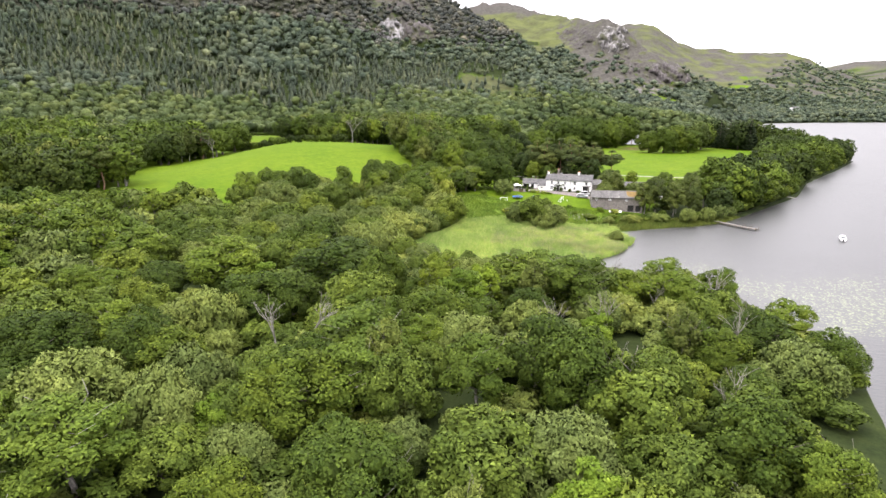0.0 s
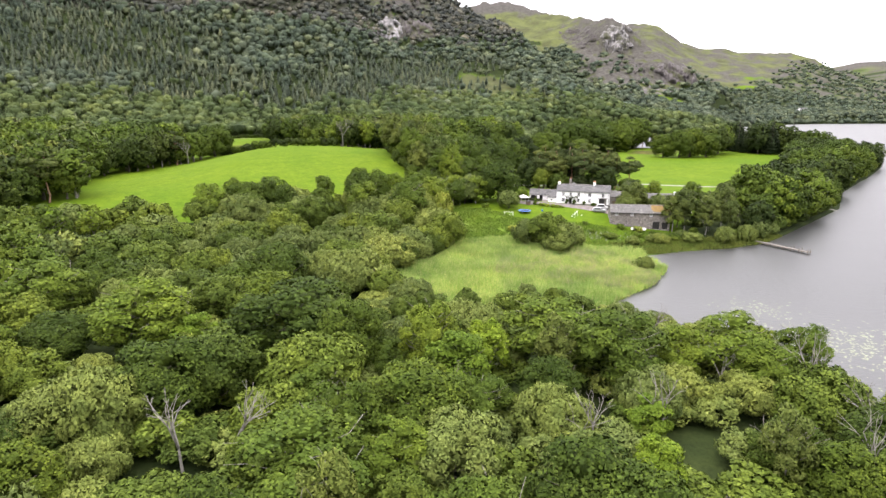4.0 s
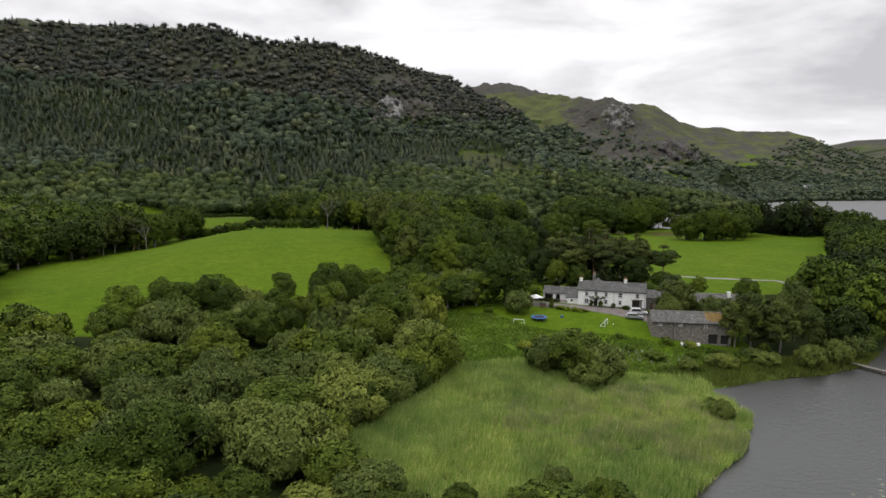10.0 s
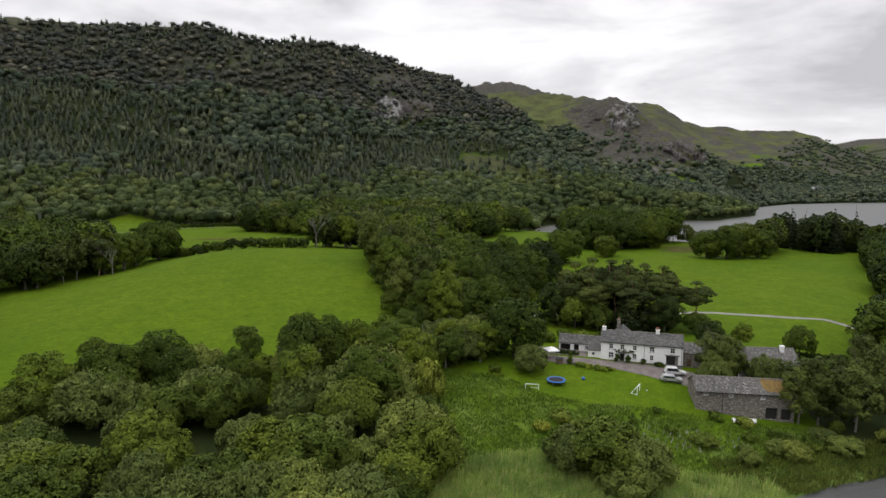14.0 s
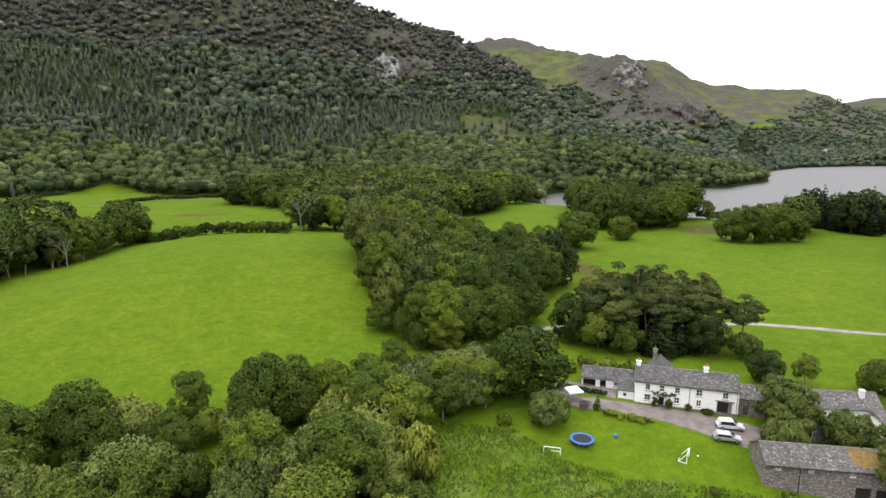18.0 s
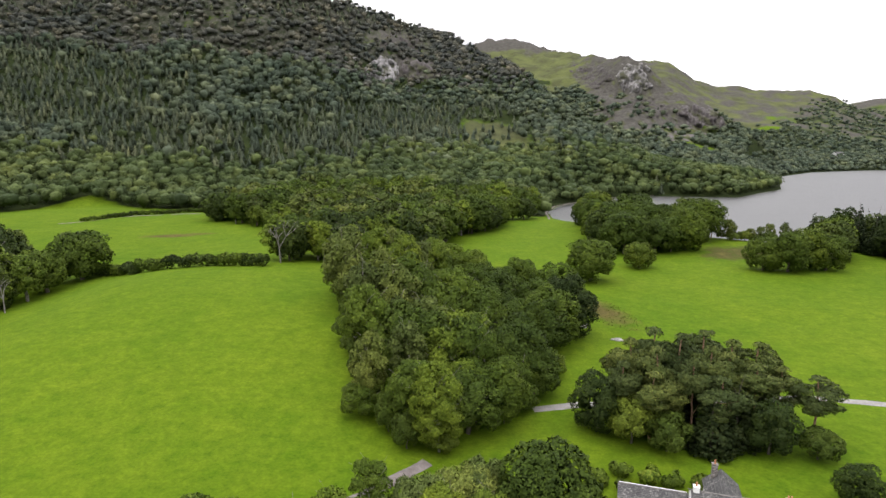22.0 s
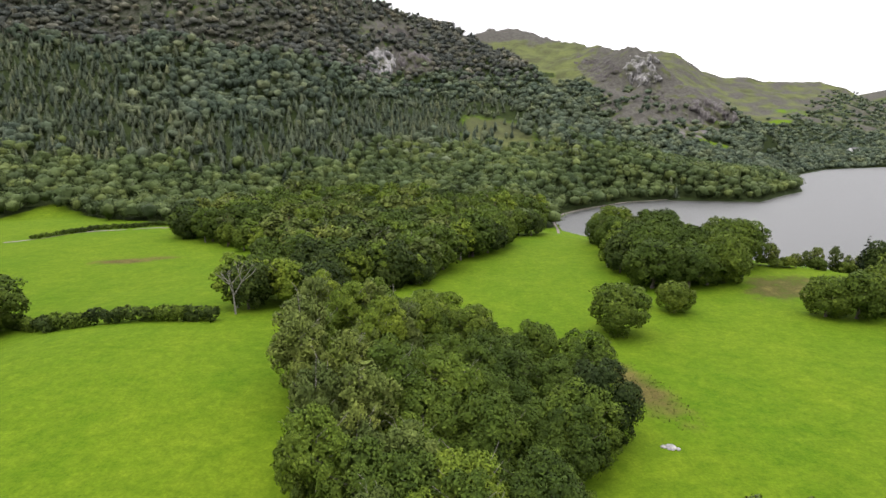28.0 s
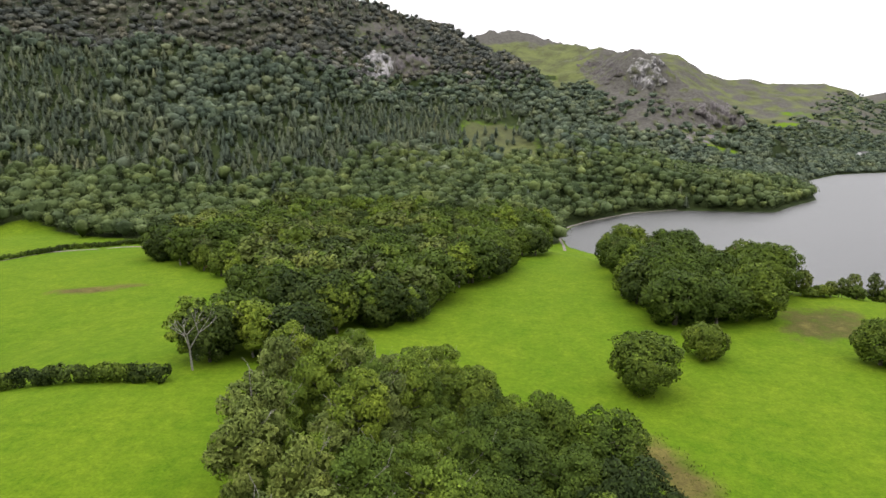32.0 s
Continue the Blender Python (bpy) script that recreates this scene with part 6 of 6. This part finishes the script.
part("valve", rod(bmesh.new(), (0, 0, 0.3), (0, 0, 0.315), 0.02), M["rubber"], fb)

# garden canopy, table and grill
tent = thing("garden_canopy", pose(29.6, 245.6, gz(29.6, 245.6), 0, 0, 15), "white garden canopy on poles above a patio", "canopy")
cv = bmesh.new()
top = cv.verts.new((0, 0, 2.9))
rim = [cv.verts.new((1.5 * x, 1.5 * y, 2.15)) for x, y in ((-1, -1), (1, -1), (1, 1), (-1, 1))]
low = [cv.verts.new((v.co.x, v.co.y, 1.9)) for v in rim]
for i in range(4):
    cv.faces.new((rim[i], rim[(i + 1) % 4], top)), cv.faces.new((low[i], low[(i + 1) % 4], rim[(i + 1) % 4], rim[i]))
part("canopy", cv, M["canvas"], tent, "white canvas top")
for x in (-1.45, 1.45):
    for y in (-1.45, 1.45):
        part("pole", rod(bmesh.new(), (x, y, -0.1), (x, y, 2.1), 0.04), M["metal"], tent)
table = thing("picnic_table", pose(32.0, 243.9, gz(32.0, 243.9) + 0.05, 0, 0, -20), "grey timber picnic table on the gravel", "table")
part("tabletop", boxed(-0.9, 0.9, -0.38, 0.38, 0.72, 0.77, bevel=0.01), M["timber_grey"], table)
for s in (-1, 1):
    part("bench", boxed(-0.9, 0.9, s * 0.72 - 0.14, s * 0.72 + 0.14, 0.42, 0.46, bevel=0.01), M["timber_grey"], table)
    part("leg", rod(rod(bmesh.new(), (s * 0.6, -0.6, 0), (s * 0.6, 0.3, 0.72), 0.05), (s * 0.6, 0.6, 0), (s * 0.6, -0.3, 0.72), 0.05), M["timber_grey"], table)
bunker = thing("log_bunker", pose(30.9, 241.6, gz(30.9, 241.6), 0, 0, -15), "dark timber garden store with flat lid", "shed")
part("body", boxed(-0.8, 0.8, -0.5, 0.5, -0.1, 1.1, bevel=0.02), M["timber_brown"], bunker)
part("lid", slab(-0.9, 0.9, -0.6, 1.1, 0.6, 1.3, 0.06), M["dark"], bunker)
hut = thing("greenhouse", pose(70.0, 232.6, gz(70.0, 232.6), 0, 0, -10), "small pale greenhouse behind the barn", "greenhouse")
part("body", gable(bmesh.new(), -1.1, 1.1, -0.9, 0.9, -0.2, 1.7, 2.3), M["slate_pale"], hut, "pale glazed walls")
part("frame", rod(rod(bmesh.new(), (-1.15, -0.92, 0), (-1.15, -0.92, 1.75), 0.05), (1.15, -0.92, 0), (1.15, -0.92, 1.75), 0.05), M["paint_white"], hut, "white painted frame")


def car(x, y, turn, mat, label, length=4.5, height=1.5):
    ob = thing("car", pose(x, y, gz(x, y) + 0.1, 0, 0, turn), label, "car", "cars in the drive")
    h, L = height, length / 2
    side = [(-L, 0.35), (-L, 0.85), (-L + 0.15, 0.95), (-L + 0.5, h), (L * 0.15, h), (L * 0.5, 0.95), (L - 0.15, 0.82), (L, 0.6), (L, 0.35)]
    bm = prism(bmesh.new(), side, -0.86, 0.86)
    bmesh.ops.bevel(bm, geom=bm.edges[:], offset=0.06, segments=2, affect="EDGES", profile=0.6)
    body = part("body", bm, M[mat], ob)
    part("windscreen", slab(L * 0.2, L * 0.52, -0.72, h * 0.85, 0.72, h * 0.85, 0.02), M["glass"], ob, "dark tinted windscreen").rotation_euler = (0, 0, 0)
    for s in (-1, 1):
        part("side_window", prism(bmesh.new(), [(-L + 0.45, 1.0), (-L + 0.62, h - 0.12), (L * 0.12, h - 0.12), (L * 0.4, 1.0)], s * 0.875 - 0.01, s * 0.875 + 0.01), M["glass"], ob, "dark side windows")
        for w in (-L + 0.85, L - 0.85):
            tyre = part("wheel", rod(bmesh.new(), (w, s * 0.70, 0.31), (w, s * 0.90, 0.31), 0.32, None, 14), M["rubber"], ob, "black tyre")
            part("rim", rod(bmesh.new(), (w, s * 0.895, 0.31), (w, s * 0.915, 0.31), 0.2, None, 10), M["metal"], tyre, "alloy rim")
        part("headlight", boxed(L - 0.06, L + 0.01, s * 0.62 - 0.16, s * 0.62 + 0.16, 0.6, 0.74), M["paint_white"], ob)
        part("mirror", boxed(L * 0.3, L * 0.4, s * 0.95 - 0.08, s * 0.95 + 0.08, 0.98, 1.12), M[mat], ob)
    part("number_plate", boxed(L - 0.0, L + 0.02, -0.26, 0.26, 0.45, 0.56), M["paint_white"], ob)
    part("bumper", boxed(-L - 0.03, -L + 0.04, -0.8, 0.8, 0.35, 0.55), M["dark"], ob)


car(53.8, 231.6, -14, "silver", "silver estate car parked on the gravel")
car(56.0, 235.4, -10, "white_car", "white utility car parked on the gravel", 4.6, 1.75)

# ---- the jetty and the boats ----
jetty = thing("jetty", pose(97.0, 208.4, 0.0, 0, 0, math.degrees(math.atan2(194.9 - 208.4, 104.6 - 97.0))), "narrow grey timber jetty on posts over the lake", "jetty")
plank = boxed(-0.15, 0.15, -0.65, 0.65, 0.62, 0.68, bevel=0.008)
plank_mesh = bpy.data.meshes.new("plank")
plank.to_mesh(plank_mesh)
plank.free()
plank_mesh.materials.append(M["timber_grey"])
for i in range(48):
    p = part("plank", plank_mesh, None, jetty)
    p.location = (-0.6 + i * 0.335, rng.uniform(-0.03, 0.03), rng.uniform(-0.012, 0.012))
for s in (-1, 1):
    part("beam", boxed(-0.7, 15.5, s * 0.5 - 0.06, s * 0.5 + 0.06, 0.45, 0.617), M["timber_brown"], jetty)
    for i in range(7):
        x = 1.0 + i * 2.4
        part("post", rod(bmesh.new(), (x, s * 0.75, -3.2), (x, s * 0.75, 1.35 if i > 3 else 0.75), 0.09), M["timber_brown"], jetty)


def hull(length, beam, height, deck):
    """An open boat's shell, bow towards x."""
    bm, rings = bmesh.new(), []
    for i in range(11):
        u = i / 10
        w = beam / 2 * (0.82 + 0.18 * math.sin(u * 2.4)) * (1 - max(0, (u - 0.55) / 0.45) ** 2.2)
        x, sheer = (u - 0.5) * length, height * (1 + 0.3 * u * u)
        rings.append([bm.verts.new(c) for c in ((x, -w, sheer), (x, -w * 0.85, sheer * 0.35), (x, 0, -0.18 + 0.3 * max(0, u - 0.8)), (x, w * 0.85, sheer * 0.35), (x, w, sheer), (x, w * 0.86, sheer - 0.02), (x, 0, deck), (x, -w * 0.86, sheer - 0.02))])
    for a, b in zip(rings, rings[1:]):
        for j in range(8):
            bm.faces.new((a[j], b[j], b[(j + 1) % 8], a[(j + 1) % 8]))
    bm.faces.new(rings[0]), bm.faces.new(rings[-1][::-1])
    bmesh.ops.recalc_face_normals(bm, faces=bm.faces[:])
    return bm


boat = thing("motor_boat", pose(124.5, 181.5, 0.0, 0, 0, 62), "white motor boat moored on the calm lake", "boat")
part("hull", hull(5.4, 2.0, 0.75, 0.25), M["paint_white"], boat, "white hull")
part("cabin", gable(bmesh.new(), -0.6, 1.3, -0.7, 0.7, 0.3, 1.25, 1.4), M["paint_white"], boat, "white cabin")
part("windscreen", boxed(-0.63, -0.605, -0.6, 0.6, 0.85, 1.2), M["glass"], boat)
part("outboard_motor", boxed(-3.0, -2.7, -0.18, 0.18, 0.1, 1.0, bevel=0.04), M["dark"], boat)
part("mooring_buoy", rod(bmesh.new(), (3.4, 0, -0.1), (3.4, 0, 0.25), 0.2, 0.16, 8), M["paint_white"], boat)
row = thing("rowing_boat", pose(63.2, 217.6, gz(63.2, 217.6) + 0.75, 180, 0, -6), "upturned white rowing boat lying before the barn", "boat")
part("hull", hull(4.6, 1.5, 0.5, 0.15), M["paint_white"], row)
part("keel", boxed(-2.1, 1.6, -0.03, 0.03, -0.24, -0.16), M["timber_grey"], row)
for x, y in ((1.8, 213.2), (3.4, 213.0), (4.8, 212.2)):
    log = thing("pale_log", pose(x, y, gz(x, y) + 0.16, 0, 90, 20 + 40 * (x > 3)), "bleached white log lying in the meadow", "log")
    part("stem", rod(bmesh.new(), (0, 0, -0.9), (0, 0, 0.9), 0.17, 0.14, 8), M["bark_pale"], log)
    part("branch_stub", rod(bmesh.new(), (0.1, 0, 0.3), (0.45, 0.1, 0.55), 0.06, 0.03, 5), M["bark_pale"], log)

# stones in the wet ground beyond the belt
for x, y, r in ((55.0, 332.4, 1.3), (53.6, 332.8, 0.8), (56.3, 331.8, 0.7), (48.2, 345.2, 1.1), (47.3, 343.8, 1.3), (49.0, 346.5, 0.8)):
    st = bmesh.new()
    bmesh.ops.create_icosphere(st, subdivisions=2, radius=r)
    for v in st.verts:
        v.co = v.co * (0.85 + 0.3 * noise.noise(v.co * 1.7 + Vector((x, y, 0))))
        v.co.z *= 0.45
    ob = thing("boulder", pose(x, y, gz(x, y) + r * 0.12, 0, 0, x * 40), "grey boulder lying in wet grass", "rock", "boulders in the wet grass")
    part("stone", st, M["shingle"], ob)

# ---- hedges, dead trees, reeds ----
def hedge(line, height, width, label):
    for (ax, ay), (bx, by) in zip(line, line[1:]):
        n = max(1, int(math.hypot(bx - ax, by - ay) / 9))
        for i in range(n):
            u, v = i / n, (i + 1) / n
            cx, cy, L = ax + (bx - ax) * (u + v) / 2, ay + (by - ay) * (u + v) / 2, math.hypot(bx - ax, by - ay) / n
            ob = thing("hedge", pose(cx, cy, gz(cx, cy), 0, 0, math.degrees(math.atan2(by - ay, bx - ax))), label, "hedge", "hedges round the fields")
            lobes = [((k + 0.5) / 9 * L - L / 2, rng.uniform(-0.3, 0.3) * width, height * rng.uniform(0.3, 0.72), width * rng.uniform(0.42, 0.62)) for k in range(9) for _ in range(2)]
            part("foliage", leaf_blob(lobes, 1100, 0.45), M["leaf_dark"] if i % 3 else M["leaf_oak"], ob)


hedge([(-112, 382.5), (-64, 386.5)], 4.6, 3.2, "thick dark green field hedge by the pasture")
hedge([(-150, 408), (-128, 392), (-112, 382.5)], 4.2, 3.0, "thick dark green field hedge by the pasture")
hedge([(-242, 556), (-232, 570), (-221, 590), (-190, 606), (-158, 608)], 3.0, 2.4, "dark green hedge along a lane")
hedge([(92, 252), (104, 249), (116, 252)], 1.6, 1.4, "low trimmed green garden hedge")


def bare(height, radius, seed):
    """A leafless tree: forked branches that taper to twigs."""
    r = random.Random(seed)
    bm = bmesh.new()

    def grow(p, d, length, rad, depth):
        q = p + d * length
        rod(bm, p, q, rad, rad * 0.62, 5 if depth > 1 else 4)
        if depth:
            for _ in range(2 if depth < 3 else 3):
                e = (d + Vector((r.uniform(-0.8, 0.8), r.uniform(-0.8, 0.8), r.uniform(-0.15, 0.5)))).normalized()
                grow(q, e, length * r.uniform(0.55, 0.8), rad * 0.6, depth - 1)

    grow(Vector((0, 0, -0.4)), Vector((r.uniform(-0.1, 0.1), r.uniform(-0.1, 0.1), 1)).normalized(), height * 0.42, radius, 4)
    return bm


DEAD = []
for i in range(3):
    me = bpy.data.meshes.new("branch_frame")
    b = bare(8, 0.16, i + 3)
    b.to_mesh(me)
    b.free()
    me.materials.append(M["bark_pale"])
    DEAD.append(me)
for i, (x, y, h) in enumerate(((-27, 88, 1.35), (-22, 90, 1.3), (18, 90, 1.1), (24, 71, 1.2), (30, 110, 1.0), (49, 102, 1.25), (34, 66, 1.1), (-12, 92, 1.0), (12, 74, 0.95), (-44, 130, 1.1), (36, 126, 0.95), (28, 96, 1.0),
                               (40, 108, 1.0), (8, 58, 0.9), (44, 84, 1.1), (-61.5, 395.5, 2.1), (-18, 70, 0.9), (22, 118, 0.8), (-135, 345, 1.5), (3, 104, 0.9), (38, 86, 1.0), (-36, 166, 0.7), (52, 92, 1.1))):
    ob = thing("bare_tree", pose(x, y, gz(x, y), 0, 0, i * 77) @ Matrix.Diagonal((h, h, h, 1)), "bare pale grey dead tree among green crowns", "tree", "dead trees")
    part("branch_frame", DEAD[i % 3], None, ob)


def blades(name, label, polygon, count, height, mat, width=0.07, bunch=3, patch=0.0):
    """Tall grass or reeds: bunches of narrow blades, all one mass."""
    xs, ys = zip(*polygon)
    q = np.stack([rng.uniform(min(xs), max(xs), count * 3), rng.uniform(min(ys), max(ys), count * 3)], -1)
    q = q[within(q[:, 0], q[:, 1], polygon)]
    q = q[(ashore(q[:, 0], q[:, 1]) > -1.9) & (waves(q[:, 0], q[:, 1], 14, 41, 3) > patch - 1.0)][:count]
    z = ground(q[:, 0], q[:, 1])
    vs = []
    for j in range(bunch):
        a = rng.uniform(0, 6.283, len(q))
        h = height * rng.uniform(0.6, 1.25, len(q)) * (1 + 0.3 * waves(q[:, 0], q[:, 1], 18, 43, 2))
        off = rng.normal(0, 0.18, (len(q), 2))
        bx, by = q[:, 0] + off[:, 0], q[:, 1] + off[:, 1]
        dx, dy = np.cos(a) * width, np.sin(a) * width
        lx, ly = rng.normal(0.12, 0.22, len(q)) * h, rng.normal(0, 0.22, len(q)) * h
        vs.append(np.stack([np.stack([bx - dx, by - dy, z - 0.1], -1), np.stack([bx + dx, by + dy, z - 0.1], -1), np.stack([bx + lx, by + ly, z + h], -1)], 1))
    v = np.concatenate(vs).reshape(-1, 3)
    return tagged(new(name, mesh_from(name, v, np.arange(len(v)).reshape(-1, 3), [mat])), label, "grass", kind="stuff")


blades("reed_bed", "tall pale green reeds at the lake edge", REEDS, 26000, 1.5, M["reed"], 0.1, 4)
blades("dry_reeds", "straw-coloured reed stems among the green", [(8, 172), (24, 163), (44, 158), (54, 168), (56, 184), (44, 190), (22, 186)], 3600, 1.6, M["reed_dry"], 0.08, 4, 0.9)
blades("bank_grass", "long rank grass along the lake bank", [(50, 192), (68, 196), (84, 200), (97, 206), (111, 217), (102, 226), (94, 217), (82, 211), (66, 207), (50, 203)], 4000, 0.9, M["leaf_birch"], 0.1, 3)
blades("rush_patch", "reddish-brown and green rushes in a wet hollow", [(50, 384), (60, 380), (66, 360), (68, 342), (60, 338), (52, 352), (47, 370)], 420, 0.35, M["leaf_birch"], 0.12, 3)

# floating leaves off the reed bed
pads, faces = [], []
for cx, cy, wide, many in ((70, 132, 6, 420), (84, 122, 8, 700), (96, 134, 6, 380), (78, 108, 6, 420), (104, 118, 7, 420), (66, 148, 4, 160), (92, 110, 7, 380)):
    for i in range(many):
        x, y, r = rng.normal(cx, wide), rng.normal(cy, wide * 0.7), rng.uniform(0.1, 0.3)
        if ashore(x, y) < -1.5:
            faces.append([len(pads) + k for k in range(7)])
            pads += [(x + r * math.cos(k * 0.85), y + r * math.sin(k * 0.85), 0.012 + 0.004 * (k % 2)) for k in range(7)]
tagged(new("lily_pads", mesh_from("lily_pads", pads, faces, [M["lily_sheen"]])), "floating lily pads on the lake, paled with painted sky sheen", "water plants", kind="stuff")
blades("meadow_grass", "rough tall meadow grass above the reeds", MEADOW, 14000, 0.5, M["meadow"], 0.1, 3)
blades("flowering_weeds", "white flowering weeds in the meadow", [(36, 212), (50, 214), (62, 212), (54, 206), (40, 207)], 70, 0.8, M["bloom"], 0.14, 2)

# the white house on the far shore
villa = thing("far_house", pose(836, 1462, gz(836, 1462), 0, 0, 30), "large white house on the far lake shore", "house")
part("wall", gable(bmesh.new(), -14, 14, -5, 5, -3, 8, 12), M["render_white"], villa)
part("roof", slab(-14.5, 14.5, -5.6, 7.6, 0, 12.1, 0.3), M["slate"], villa)
part("roof", slab(-14.5, 14.5, 0, 12.1, 5.6, 7.6, 0.3), M["slate"], villa)
for i in range(6):
    part("window", boxed(-12.4 + i * 4.6, -10.8 + i * 4.6, -5.05, -5.0 + 0.02, 4.5, 6.5), M["glass"], villa)


# ---- the crags on the fells: ribbed faces that stand out of the slope ----
def crag(label, x0, x1, z0, z1, near, beyond, proud, mat, seed):
    xs, zs, ys = np.arange(x0, x1, 2.4), np.arange(z0, z1, 2.2), np.arange(near, beyond, 3.0)
    X, Z = np.meshgrid(xs, zs)
    Y = np.stack([np.interp(zs, np.maximum.accumulate(ground(np.full(len(ys), x), ys)) + np.arange(len(ys)) * 1e-4, ys) for x in xs], 1)
    u, v = (X - (x0 + x1) / 2) / (x1 - x0) * 2, (Z - (z0 + z1) / 2) / (z1 - z0) * 2
    body = 0.75 - 1.15 * (np.abs(u) ** 2.4 + np.abs(v) ** 2.4) + 0.85 * waves(X, Z * 0.7, 30, seed, 4)
    ribs = np.abs(waves(X, Z * 0.22, 17, seed + 3, 3))
    ledges = waves(X * 0.4, Z, 12, seed + 6, 2)
    Y = Y - proud * np.clip(body * 1.6, -2.5, 1.0) - np.clip(body, 0, 1) * (6.0 * ribs + 1.6 * ledges) + rng.uniform(-0.9, 0.9, Y.shape)
    nz, nx = X.shape
    quad = (np.arange(nz - 1)[:, None] * nx + np.arange(nx - 1)[None]).ravel()
    me = mesh_from("crag", np.stack([X + rng.uniform(-0.8, 0.8, X.shape), Y, Z + rng.uniform(-0.8, 0.8, X.shape)], -1), np.stack([quad, quad + 1, quad + nx + 1, quad + nx], -1), [mat])
    return tagged(new("crag", me), label, "cliff", kind="structure")


crag("pale grey cliff face above the wooded slope", -128, -78, 146, 200, 1000, 1400, 9, M["crag_white"], 4)
crag("brown-grey streaked cliff face above the wooded slope", -84, -8, 157, 203, 1000, 1450, 4, M["crag"], 7)
crag("brown broken crags high on the wooded fell", -118, -50, 206, 262, 1050, 1500, 0, M["crag_dark"], 12)
crag("small pale outcrop on the wooded fell", -166, -138, 174, 194, 1000, 1300, 3, M["crag_pale"], 15)
crag("tall pale grey crag on the grassy fell", 338, 410, 146, 218, 1220, 1640, 8, M["crag_pale"], 2)
crag("dark heathery rocks beside the pale crag", 284, 342, 160, 238, 1220, 1760, 3, M["crag_dark"], 9)
crag("dark broken rocks below the pale crag", 330, 416, 98, 146, 1130, 1500, 3, M["crag_dark"], 19)
crag("grey lower crag above the scree", 414, 524, 80, 128, 1150, 1450, 5, M["crag"], 23)
